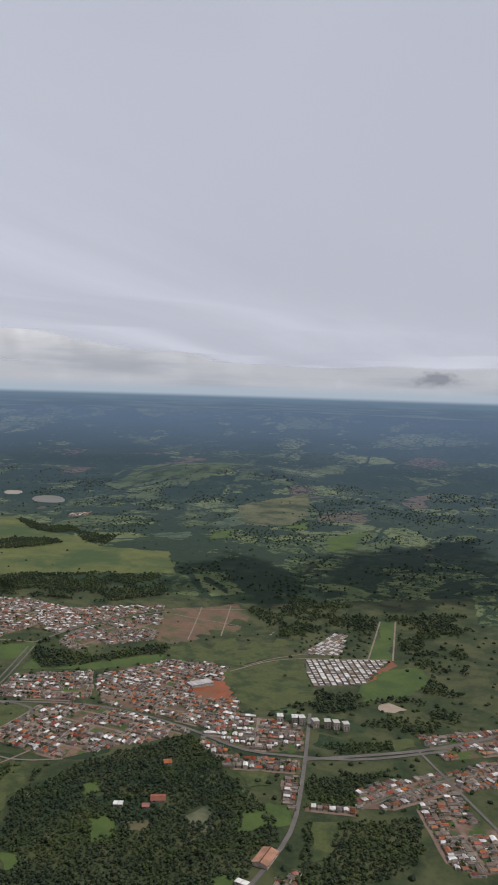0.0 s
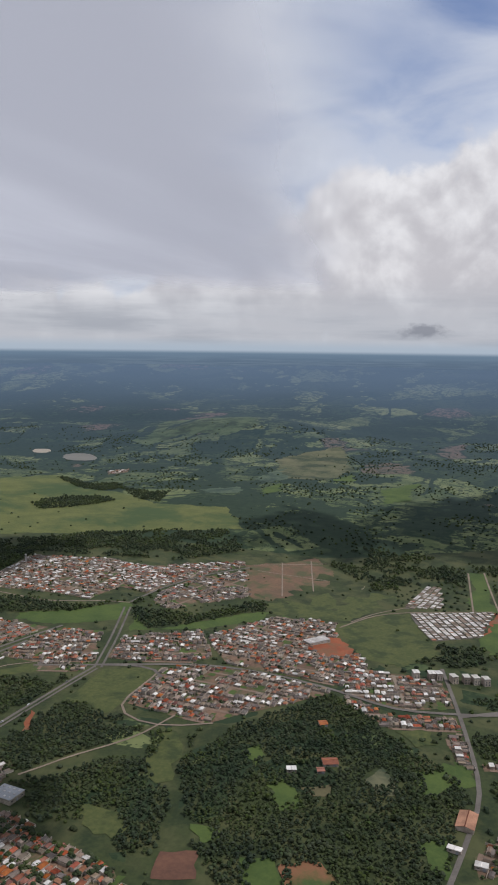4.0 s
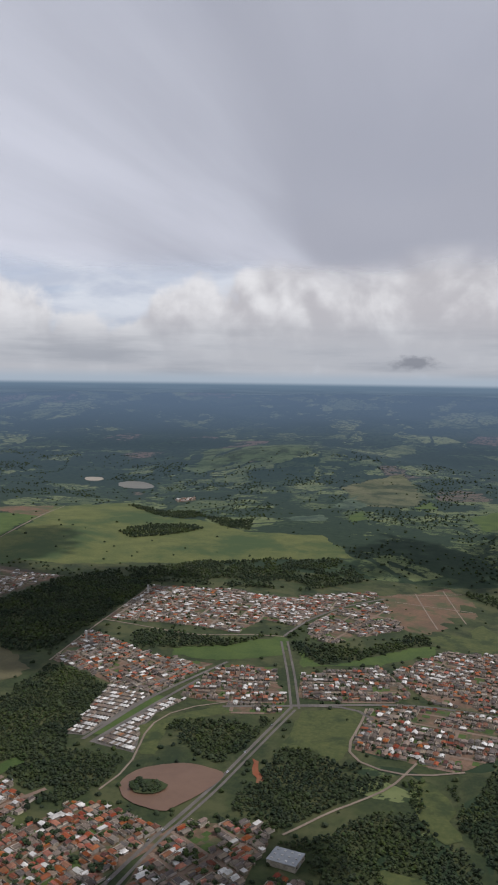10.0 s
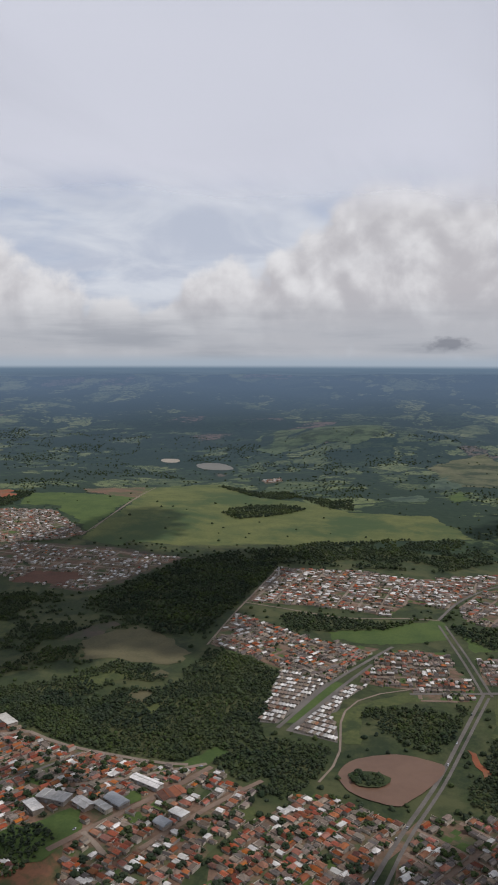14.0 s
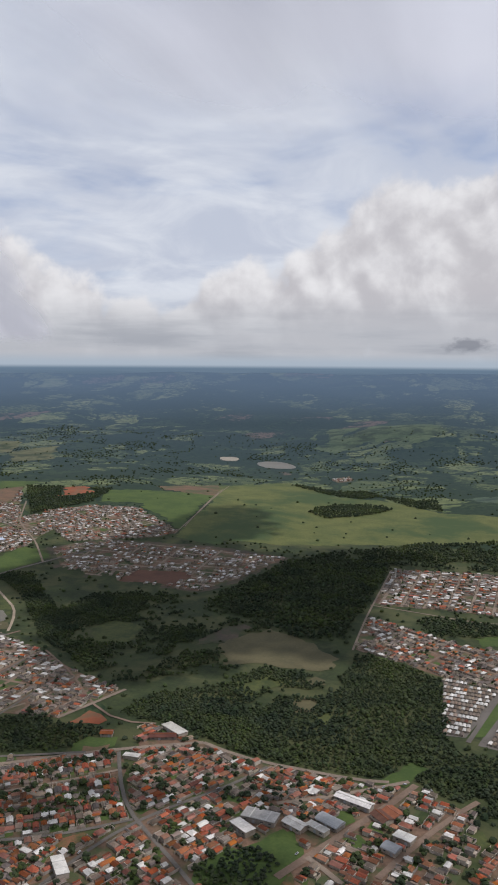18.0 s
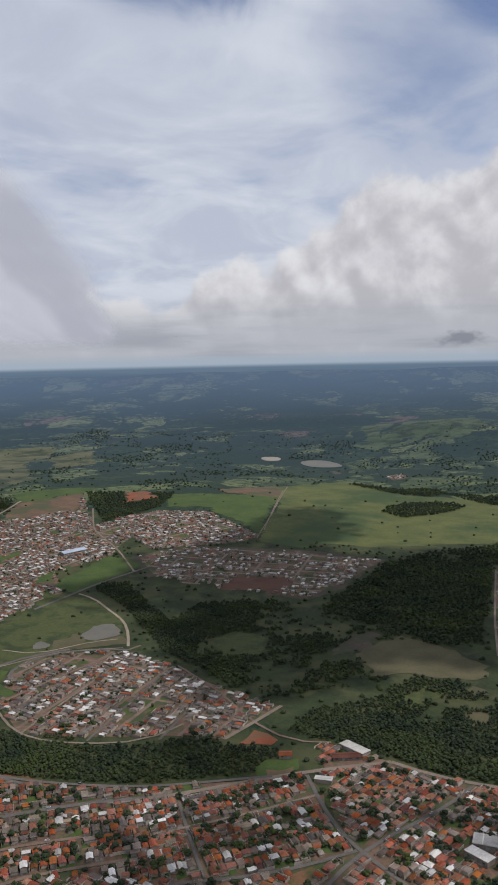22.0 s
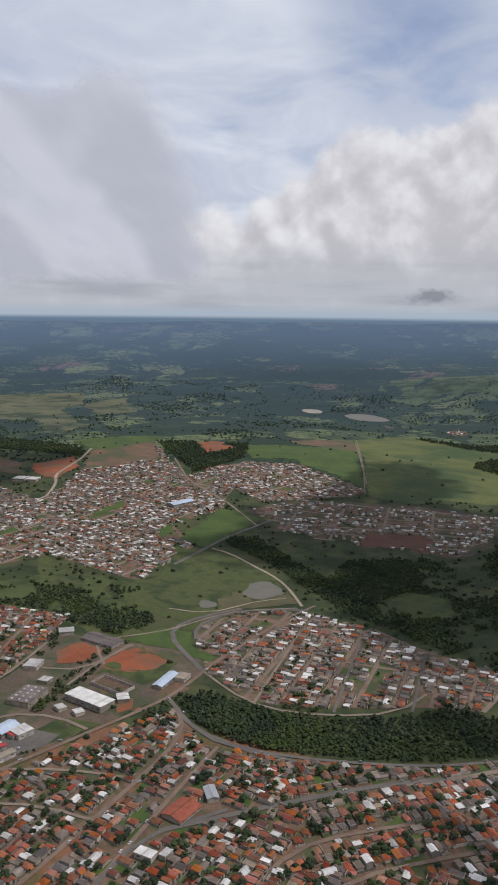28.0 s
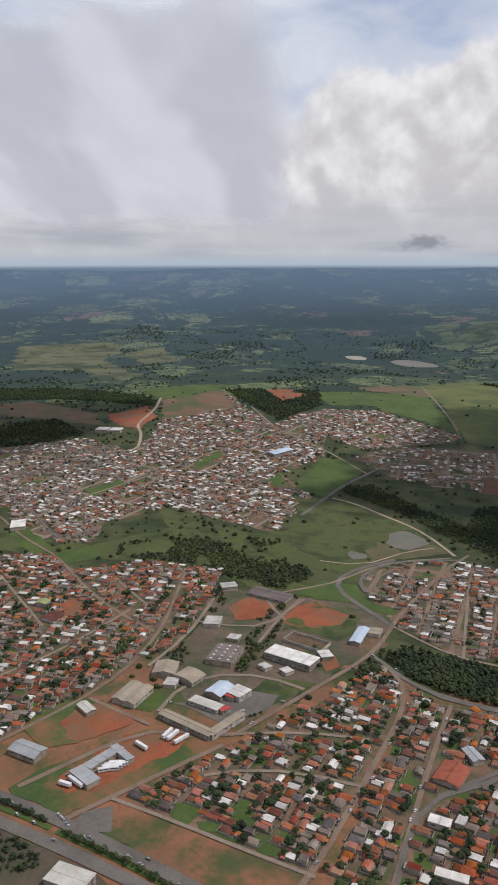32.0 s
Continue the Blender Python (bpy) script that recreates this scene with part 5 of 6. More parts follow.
road("row_avenue_twin", [(-648, 608),(-622, 702),(-604, 759)], 6, "asphalt")
road("town_road", [(-499, 717),(-387, 748),(-321, 743),(-247, 722),(-194, 696),(-137, 708),(-91, 718),(-9, 772)], 7, "asphalt")
road("country_road", [(-154, 815),(-137, 712),(-125, 629),(-119, 578),(-127, 537),(-139, 481),(-148, 445)], 6, "asphalt")
road("highway_median", [(-1385, 301),(-1332, 292),(-1325, 289)], 5, "grass")
road("highway_median_east", [(-1321, 288),(-1282, 278),(-1243, 265),(-1223, 256)], 5, "grass")
road("valley_track", [(-464, 508),(-449, 521),(-445, 537),(-433, 549),(-420, 554),(-416, 569),(-403, 575),(-391, 590),(-390, 609),(-380, 628)], 4.5, "dirt")
road("red_lots_street", [(-431, 1125),(-324, 1118)], 4, "dirt")
road("red_lots_street_far", [(-444, 1150),(-338, 1201)], 4, "dirt")
road("red_lots_cross", [(-405, 1179),(-370, 1020)], 4, "dirt")
road("red_lots_cross_east", [(-365, 1208),(-334, 1060)], 4, "dirt")
road("olive_track", [(-266, 944),(-240, 995),(-204, 1028)], 4, "dirt")
road("pasture_track", [(-1141, 1205),(-1210, 1579)], 4, "dirt")
road("triangle_dirt_road", [(-276, 917),(-241, 985),(-204, 1008),(-93, 1036)], 5, "dirt")
road("triangle_lane", [(-119, 1028),(-124, 1209)], 5, "dirt")
road("triangle_lane_east", [(-87, 1033),(-101, 1215)], 5, "dirt")
road("right_road", [(-136, 703),(-36, 761),(-10, 780),(67, 849)], 8, "asphalt")
road("right_street", [(-37, 764),(-3, 705),(53, 609)], 6, "asphalt")
road("right_street_low", [(-74, 634),(-34, 683),(38, 760)], 5, "asphalt")
road("pond_road", [(-610, 532),(-599, 556),(-601, 582),(-614, 627),(-612, 671),(-592, 699),(-562, 709)], 4, "dirt")
road("tower_track", [(-777, 764),(-781, 870),(-781, 1073)], 5, "dirt")
road("river_road", [(-1022, 440),(-984, 456),(-960, 476),(-935, 494),(-904, 511),(-891, 521),(-867, 531),(-849, 541)], 9, "dirt")
road("wood_road", [(-849, 541),(-810, 526),(-762, 527),(-723, 523),(-708, 529)], 8, "dirt")
road("school_road", [(-754, 409),(-742, 432),(-727, 461),(-713, 485),(-698, 509),(-690, 531)], 11, "asphalt_dusty")
road("school_cross", [(-700, 426),(-691, 449),(-675, 481),(-659, 511),(-649, 523)], 9, "asphalt_dusty")
road("wood_edge_road", [(-774, 480),(-748, 495),(-718, 516),(-695, 534)], 8, "dirt")
road("school_lane", [(-742, 432),(-728, 424),(-718, 415)], 8, "dirt")
road("river_street", [(-933, 386),(-961, 428),(-976, 453)], 5, "asphalt")
road("river_street_middle", [(-978, 416),(-934, 447),(-891, 485)], 5, "dirt")
road("river_street_low", [(-949, 376),(-890, 403),(-855, 434)], 6, "asphalt")
road("school_street", [(-903, 508),(-881, 467),(-860, 437),(-821, 411),(-796, 388)], 6, "asphalt")
road("school_street_cross", [(-878, 348),(-868, 396),(-852, 436),(-826, 470),(-803, 499),(-793, 522)], 6, "asphalt")
road("stream_street", [(-1187, 485),(-1158, 458),(-1132, 447),(-1081, 449),(-1008, 462),(-926, 500)], 6, "asphalt")
road("island_ring", [(-1185, 547),(-1243, 611),(-1232, 650),(-1195, 688)], 7, "asphalt")
road("island_south", [(-1185, 547),(-1134, 503),(-1091, 503),(-1023, 524),(-1016, 558)], 5, "dirt")
road("island_street", [(-1134, 510),(-1129, 647)], 5, "dirt")
road("island_street_middle", [(-1077, 512),(-1075, 645)], 5, "asphalt")
road("island_street_east", [(-1024, 528),(-1020, 627)], 5, "asphalt")
road("island_road_east", [(-976, 542),(-963, 573),(-949, 610)], 8, "dirt")
road("island_edge_road", [(-1070, 674),(-1008, 624),(-963, 573),(-935, 553),(-916, 547),(-896, 558)], 5, "asphalt_dusty")
road("dam_road", [(-1141, 712),(-1162, 756),(-1188, 793),(-1201, 799),(-1257, 849),(-1278, 852)], 5, "sand")
road("park_road", [(-1300, 786),(-1274, 894),(-1234, 984),(-1211, 1028)], 7, "asphalt")
road("park_loop", [(-1263, 535),(-1270, 554),(-1300, 567),(-1227, 626),(-1222, 661),(-1198, 683),(-1144, 706)], 5, "dirt")
road("far_diagonal", [(-1478, 1254),(-1404, 1121),(-1312, 1029),(-1250, 951)], 6, "dirt")
road("far_main", [(-1545, 771),(-1505, 858),(-1458, 984),(-1392, 1108),(-1368, 1160)], 6, "dirt")
road("far_wood_road", [(-1599, 949),(-1558, 958),(-1592, 1056),(-1615, 1085),(-1626, 1197),(-1651, 1288)], 7, "sand")
road("field_track", [(-1219, 1649),(-1162, 1328),(-1137, 1153)], 4, "dirt")
road("main_street_near", [(-1204, 278),(-1198, 294),(-1185, 355),(-1172, 415),(-1164, 465),(-1182, 490),(-1196, 499)], 7, "asphalt_dusty")
road("near_street_east", [(-1164, 288),(-1156, 353),(-1144, 434),(-1141, 447)], 6, "asphalt_dusty")
road("wood_street", [(-1196, 499),(-1164, 465),(-1154, 448),(-1124, 447),(-1089, 445)], 6, "asphalt")
road("mill_street", [(-1259, 386),(-1235, 426),(-1219, 457),(-1194, 495),(-1180, 574),(-1144, 691),(-1129, 717)], 7, "asphalt_dusty")
road("near_lane", [(-1253, 387),(-1216, 400),(-1185, 399)], 5, "dirt")
road("near_lane_low", [(-1266, 345),(-1234, 363),(-1200, 360),(-1185, 357)], 5, "dirt")
road("gap_street", [(-1162, 296),(-1161, 325),(-1157, 344),(-1150, 358),(-1134, 370),(-1116, 387)], 6, "asphalt")
road("gap_street_east", [(-1090, 297),(-1082, 355),(-1070, 373),(-1014, 404)], 6, "asphalt_dusty")
road("gap_street_low", [(-1063, 311),(-1048, 348),(-1015, 370),(-982, 389)], 6, "asphalt_dusty")
road("gap_avenue", [(-1146, 359),(-1111, 385),(-1074, 410),(-1034, 437),(-998, 452)], 6, "asphalt")
road("works_lane", [(-1337, 444),(-1326, 476),(-1325, 506),(-1327, 559)], 6, "dirt")
road("works_lane_south", [(-1311, 395),(-1309, 441),(-1284, 447),(-1270, 453),(-1248, 453),(-1231, 442)], 6, "dirt")
road("depot_road", [(-1356, 312),(-1334, 344),(-1311, 381),(-1289, 384),(-1266, 373),(-1253, 387)], 7, "asphalt_dusty")
road("depot_road_south", [(-1322, 295),(-1305, 318),(-1279, 353),(-1264, 373)], 7, "asphalt_dusty")
road("verge_lane", [(-1305, 316),(-1276, 311),(-1235, 299),(-1221, 297),(-1197, 291)], 5, "dirt")
road("west_street", [(-1391, 335),(-1374, 373),(-1357, 398),(-1345, 466),(-1348, 501),(-1368, 611)], 6, "asphalt_dusty")
road("west_street_north", [(-1432, 397),(-1404, 443),(-1392, 489),(-1383, 521)], 5, "dirt")
road("hall_road", [(-1357, 398),(-1334, 389),(-1311, 381)], 6, "asphalt_dusty")
road("west_cross", [(-1601, 689),(-1535, 632),(-1497, 612),(-1427, 542),(-1376, 503),(-1351, 491)], 6, "asphalt_dusty")
road("west_cross_far", [(-1578, 714),(-1500, 633),(-1476, 656)], 5, "asphalt")
road("west_lane", [(-1414, 569),(-1371, 530)], 5, "dirt")
road("west_lane_south", [(-1516, 554),(-1459, 501),(-1434, 478)], 5, "dirt")
road("shaded_lane", [(-1329, 516),(-1304, 514),(-1273, 511),(-1269, 549),(-1257, 577)], 5, "dirt")
road("highway", [(-1391, 310),(-1343, 300),(-1298, 288),(-1242, 271),(-1214, 260)], 11, "asphalt")
road("highway_twin", [(-1379, 292),(-1330, 283),(-1285, 271),(-1246, 261),(-1227, 254)], 11, "asphalt")
road("lake_ring", [(-1211, 605),(-1221, 615),(-1223, 639),(-1213, 668),(-1193, 687),(-1163, 701),(-1133, 703)], 6, "asphalt")
road("lake_ring_inner", [(-1202, 603),(-1211, 618),(-1209, 643),(-1194, 670),(-1176, 683)], 5, "asphalt_dusty")
road("lake_path", [(-1259, 665),(-1227, 652),(-1209, 675),(-1192, 710),(-1161, 729)], 3, "sand")
road("field_lane", [(-1274, 495),(-1269, 538),(-1260, 577)], 5, "dirt")
# halls, works and other large buildings
building("sports_hall", -1365, 338, 18.4, 10.2, -13, 3.8, "gable", "steel", "grey sheet-roofed sports hall with pale walls", "hall")
building("depot_office", -1325, 326, 16.1, 8.1, -30, 3.2, "low", "steel", "grey-roofed depot office beside parked trailers", "depot")
building("depot_wing", -1322, 343, 23.3, 6.2, 65, 3.2, "low", "steel", "long grey-roofed depot wing", "depot")
building("depot_end", -1314, 349, 16.6, 4.4, -33, 3.2, "low", "steel", "grey-roofed end block of the depot", "depot")
building("twin_hall", -1336, 407, 21.4, 8.2, 79, 3.8, "gable", "tan", "tan-roofed hall with pale gable front", "hall")
building("twin_hall", -1328, 405, 21.4, 8.4, 79, 3.8, "gable", "tan", "tan-roofed hall with pale gable front", "hall")
building("store_hall", -1323, 440, 15.1, 14.3, 98, 3.8, "gable", "tan", "hall with pale roof and dark walls", "hall")
building("arched_hall", -1305, 435, 13.0, 16.0, 67, 3.2, "arch", "tan", "hall with curved tan roof", "hall")
building("small_store", -1314, 426, 9.0, 8.0, 90, 2.6, "low", "white", "small store with white roof", "store")
building("long_shed", -1289, 384, 37.7, 5.9, -22, 3.8, "gable", "tan", "long shed with weathered tan roof", "shed")
building("long_shed_wing", -1267, 389, 27.7, 4.9, 64, 3.8, "gable", "tan", "shed wing with weathered tan roof", "shed")
building("blue_roof_store", -1281, 424, 14.9, 11.4, 70, 3.8, "gable", "blue", "store with pale blue metal roof", "store")
building("white_roof_store", -1269, 424, 11.2, 11.6, 63, 3.8, "low", "white", "store with white roof and red front", "store")
building("front_building", -1285, 408, 20.9, 7.9, -17, 2.6, "low", "pale", "low pale street-front building", "building")
building("red_canopy", -1272, 405, 6.4, 4.0, 51, 2.6, "low", "red", "red canopy over a shop forecourt", "canopy")
building("white_warehouse", -1246, 476, 34.8, 14.5, -18, 4.5, "low", "white", "large white-roofed warehouse with dark side", "warehouse")
building("warehouse_annex", -1225, 486, 9.4, 8.4, -58, 3.2, "low", "white", "white-roofed annex of the warehouse", "store")
building("small_store", -1261, 461, 7.2, 6.1, -34, 2.6, "low", "white", "small store with white roof", "store")
building("small_store", -1246, 459, 6.4, 6.7, -39, 2.6, "low", "white", "small store with white roof", "store")
building("roofless_shed", -1241, 503, 30.7, 14.5, -19, 3.2, "open", "dark", "roofless brick shed with bare dark frames", "shed")
building("steel_shed", -1206, 521, 24.3, 7.6, 81, 3.2, "gable", "blue", "shed with pale blue-white metal roof", "shed")
building("skylight_factory", -1291, 468, 24.1, 18.4, 85, 3.8, "skylight", "dark", "factory with dark roof and rows of skylights", "factory")
building("works_store", -1314, 515, 13.0, 11.6, 94, 3.2, "low", "white", "white-roofed store of the works", "store")
building("works_store", -1292, 495, 7.1, 8.3, 82, 2.6, "low", "white", "white-roofed store of the works", "store")
building("corner_building", -1299, 259, 11.2, 19.4, 80, 5.1, "low", "pale", "cream flat-roofed building beside the highway", "building")
building("park_shed", -1284, 575, 33.2, 15.4, -16, 2.6, "gable", "dark", "long shed with weathered grey roof beside the court", "shed")
building("court_hall", -1452, 511, 8.0, 9.0, 90, 3.2, "gable", "green", "hall with faded green roof beside the court", "hall")
building("brick_store", -1433, 491, 12.4, 12.6, 76, 2.6, "gable", "tile", "brick store beside the court", "store")
building("station_hall", -1566, 667, 22.4, 14.3, 117, 3.2, "low", "white", "large white-roofed hall at the edge of town", "hall")
building("white_block", -786, 445, 15.3, 7.9, -32, 3.8, "low", "white", "white-roofed block of shops", "building")
building("white_block", -779, 460, 22.0, 11.9, -3, 3.2, "low", "white", "white-roofed block of shops", "building")
building("school_hall", -726, 495, 25.3, 7.0, -18, 3.6, "gable", "white", "long white gabled hall beside the diagonal street", "school")
building("school_gym", -756, 458, 14.3, 8.0, -25, 3.6, "gable", "white", "white-roofed school gymnasium beside the lawn", "school")
building("school_wing", -742, 459, 14.3, 6.0, -25, 3.2, "low", "white", "white school wing beside the red court", "school")
building("school_shed", -736, 468, 16.6, 9.0, -25, 3.0, "arch", "steel", "grey arched shed behind the school", "school")
building("tile_block", -706, 483, 12.0, 9.0, -42, 3.0, "gable", "tile", "row house block with clay-tile roof", "building")
building("tile_block", -700, 490, 11.4, 9.0, -38, 3.0, "gable", "tile", "row house block with clay-tile roof", "building")
building("market_roof", -690, 466, 11.7, 8.0, -20, 3.2, "low", "white", "market hall with white ribbed roof", "market")
building("works_shed", -696, 453, 9.8, 8.0, -24, 3.0, "arch", "steel", "grey arched works shed", "works")
building("street_block", -872, 376, 17.7, 7.0, -47, 3.8, "low", "white", "white-roofed block along the street", "building")
building("pale_store", -877, 551, 22.0, 9.0, -30, 2.8, "low", "pale", "pale store in a cluttered yard", "store")
building("tile_store", -881, 538, 20.0, 7.0, 20, 2.8, "gable", "tile", "tile-roofed store beside the road", "store")
building("field_house", -924, 529, 9.0, 7.0, 15, 2.8, "gable", "tile", "small tile-roofed house beside a field", "house")
building("river_store", -890, 503, 5.0, 12.0, 90, 2.6, "low", "white", "long store with white roof", "store")
building("grey_works", -456, 480, 15.0, 20.0, 77, 3.8, "skylight", "steel", "pale grey works hall with roof lights", "works")
building("grey_shed", -1129, 396, 11.7, 6.3, -59, 3.2, "gable", "steel", "grey metal shed among houses", "shed")
building("white_store", -1145, 338, 10.2, 6.1, -11, 3.2, "low", "white", "large store with white roof", "store")
building("white_store", -1135, 341, 6.3, 4.1, 72, 3.2, "low", "white", "store with white roof", "store")
building("white_store", -1139, 304, 14.1, 5.2, -8, 3.2, "low", "white", "long store with white roof", "store")
building("tile_hall", -1140, 377, 18.0, 13.7, 71, 2.6, "gable", "tile", "large hall with orange clay-tile roof", "hall")
building("far_shed", -1652, 1051, 18.2, 23.2, 9, 3.2, "low", "white", "far white-roofed farm shed", "shed")
building("far_shed", -1631, 1051, 17.3, 23.4, 10, 3.2, "low", "white", "far white-roofed farm shed", "shed")
building("church_hall", -131, 539, 20.2, 12.3, 81, 3.2, "gable", "tile", "large brick hall beside the country road", "hall")
building("orange_store", -293, 854, 27.6, 14.7, 46, 3.2, "low", "white", "white-roofed store on an orange earth lot", "store")
building("blue_roof_works", -1372, 1000, 37.6, 15.6, 61, 3.8, "gable", "blue", "far works with pale blue roof", "works")
building("apartment_block", -179, 781, 6.0, 9.5, 18, 7.2, "low", "white", "white four-storey apartment block", "apartment block")
building("apartment_block", -164, 784, 6.0, 9.5, 16, 7.2, "low", "white", "white four-storey apartment block", "apartment block")
building("apartment_block", -157, 786, 6.0, 9.5, 22, 7.2, "low", "white", "white four-storey apartment block", "apartment block")
building("apartment_block", -142, 783, 6.0, 9.5, 27, 7.2, "low", "pale", "white four-storey apartment block", "apartment block")
building("apartment_block", -130, 786, 6.0, 9.5, 16, 7.2, "low", "pale", "white four-storey apartment block", "apartment block")
building("apartment_block", -121, 787, 6.0, 9.5, 23, 7.2, "low", "pale", "white four-storey apartment block", "apartment block")
building("apartment_block", -111, 787, 6.0, 9.5, 23, 7.2, "low", "pale", "white four-storey apartment block", "apartment block")
building("hill_house", -235, 586, 11.7, 9.5, 20, 2.6, "gable", "tile", "farmhouse with orange tile roof in the woods", "house")
building("hill_house", -240, 572, 5.4, 5.4, 22, 2.6, "gable", "tile", "farmhouse with orange tile roof in the woods", "house")
building("hill_house", -262, 567, 7.3, 6.3, 16, 2.6, "low", "white", "white-roofed farmhouse in the woods", "house")
building("hill_house", -251, 647, 6.7, 7.2, 27, 2.6, "gable", "tile", "farmhouse with orange tile roof in the woods", "house")
building("farm_store", -139, 506, 9.2, 5.1, -13, 2.6, "low", "white", "white-roofed farm store by the woods", "store")
building("farm_store", -122, 494, 8.1, 6.1, -7, 2.6, "low", "white", "white-roofed farm store by the woods", "store")
building("park_store", -1321, 581, 12.5, 11.1, 29, 3.2, "low", "white", "white-roofed store beside the park", "store")
building("sports_hut", -1353, 385, 12.0, 6.0, -35, 3.0, "gable", "pale", "small pale-roofed hut beside the sports field", "hut")
building("beige_store", -1196, 530, 10.0, 9.0, 80, 3.0, "low", "tan", "beige flat-roofed store beside the metal shed", "store")
building("red_store", -1274, 420, 9.0, 5.0, -20, 3.0, "low", "red", "store with dark red roof beside the car park", "store")
bus(-1315.5, 341.0, 22, 5.5)
bus(-1310.5, 342.5, 11, 5.5)
bus(-1317.0, 339.0, 27, 5.5)
bus(-1311.5, 341.0, 22, 5.5)
bus(-1317.5, 337.0, 22, 5.5)
bus(-1312.5, 339.0, 22, 5.5)
bus(-1318.5, 334.5, 31, 5.8)
bus(-1313.5, 337.0, 22, 5.5)
trailer(-1328.0, 321.5, -27, 11.2)
trailer(-1332.5, 318.5, -8, 7.1)
trailer(-1297.0, 373.5, 77, 9.2)
trailer(-1293.5, 372.5, 72, 9.5)
trailer(-1287.5, 370.5, 61, 10.3)
trailer(-1307.0, 359.0, -27, 8.9)
car(-1322, 296, -30)
car(-1306, 287, -30)
car(-1274, 278, -30)
car(-1253, 271, -30)
car(-1352, 300, -30)
car(-1198, 299, 60)
car(-1192, 329, 60)
car(-1158, 324, 70)
car(-1241, 424, 20)
car(-1285, 382, -10)
car(-1335, 327, 25)
car(-1323, 350, 25)
car(-1128, 325, 75)
car(-1318, 293, -30)
car(-1325, 298, 150)
car(-1345, 293, -30)
car(-1308, 406, 20)
car(-1264, 390, 20)
car(-1262, 408, 30)
car(-1183, 342, 60)
car(-1180, 365, 60)
car(-1174, 397, 60)
car(-1157, 345, 70)
car(-1281, 281, -30)
car(-1334, 290, -28)
car(-557.8, 435.3, 78)
car(-550.0, 480.0, 258)
car(-544.6, 493.5, 74)
car(-523.1, 579.7, 79)
car(-518.0, 615.0, 259)
car(-507.9, 668.8, 259)
car(-748.3, 432.6, 71)
car(-710.5, 520.7, 67)
car(-697.3, 528.8, 22)
car(-680.0, 527.1, 144)
car(-869.5, 393.2, 258)
car(-834.7, 460.2, 233)
car(-816.3, 483.7, 232)
car(-795.4, 514.0, 67)
car(-1050.6, 455.4, 190)
car(-975.1, 478.3, 205)
car(-1187.7, 336.9, 78)
car(-1171.3, 413.0, 78)
car(-1166.8, 440.8, 81)
car(-1176.9, 481.0, 306)
car(-1193.7, 496.2, 327)
car(-1158.8, 337.8, 263)
car(-1155.3, 364.0, 262)
car(-1143.6, 430.3, 82)
car(-1253.6, 397.1, 239)
car(-1204.9, 476.4, 57)
car(-1188.5, 519.9, 80)
car(-1183.1, 550.4, 80)
car(-1163.8, 630.3, 253)
car(-1144.5, 685.6, 73)
car(-1121.6, 313.8, 261)
car(-1086.4, 329.8, 262)
car(-1037.2, 392.2, 209)
car(-1093.4, 398.0, 214)
car(-1055.5, 423.6, 214)
car(-1024.6, 441.9, 203)
car(-1365.4, 306.4, 168)
car(-1303.2, 287.6, -15)
car(-1272.0, 281.9, 163)
car(-1215.7, 262.5, 159)
car(-1368.4, 288.3, -10)
car(-1318.9, 281.8, 165)
car(-1252.8, 264.5, 166)
car(-1227.3, 255.9, 160)
MEDIAN_SHRUBS = ((-1366, 302, -1328, 292, 16), (-1319, 288, -1279, 277, 18), (-1278, 277, -1229, 259, 20))
# quarters of the town
town("near_quarter", [(-1243, 396),(-1221, 426),(-1198, 470),(-1183, 486),(-1167, 464),(-1169, 434),(-1182, 355),(-1200, 289),(-1207, 291),(-1229, 297),(-1262, 306),(-1294, 316),(-1299, 322),(-1287, 338),(-1274, 354),(-1263, 371)], 76, "terra", 0.2)
town("near_quarter_east", [(-1164, 458),(-1154, 444),(-1114, 439),(-1090, 430),(-1103, 289),(-1192, 266),(-1180, 354),(-1166, 433)], 76, "terra", 0.17)
town("near_quarter_south", [(-1092, 430),(-1070, 392),(-1083, 344),(-955, 380),(-942, 358),(-915, 381),(-888, 400),(-884, 388),(-882, 327),(-872, 290),(-1000, 280),(-1102, 284)], 76, "terra", 0.18)
town("river_quarter_west", [(-1170, 478),(-1135, 449),(-1084, 445),(-1008, 461),(-926, 497),(-923, 436),(-953, 380),(-1081, 342),(-1068, 391)], 34, "terra", 0.16)
town("school_quarter", [(-905, 549),(-887, 557),(-849, 541),(-810, 527),(-738, 522),(-709, 520),(-726, 488),(-764, 398),(-773, 360),(-881, 326),(-883, 391),(-855, 435),(-873, 459),(-885, 497)], -28, "terra", 0.13)
town("river_quarter", [(-1003, 445),(-950, 475),(-904, 510),(-888, 492),(-876, 455),(-858, 435),(-888, 401),(-915, 381),(-940, 357)], 36, "terra", 0.15)
town("pond_quarter_west", [(-641, 470),(-620, 510),(-599, 515),(-553, 497),(-537, 487),(-560, 443),(-573, 402),(-644, 380),(-653, 423)], 63, "terra", 0.15)
town("pond_quarter_east", [(-544, 488),(-538, 505),(-475, 519),(-471, 495),(-476, 466),(-478, 431),(-549, 409)], -32, "mixed", 0.15)
town("school_quarter_east", [(-809, 518),(-770, 511),(-725, 521),(-691, 527),(-651, 507),(-648, 476),(-663, 414),(-667, 373),(-713, 358)], -108, "terra", 0.13)
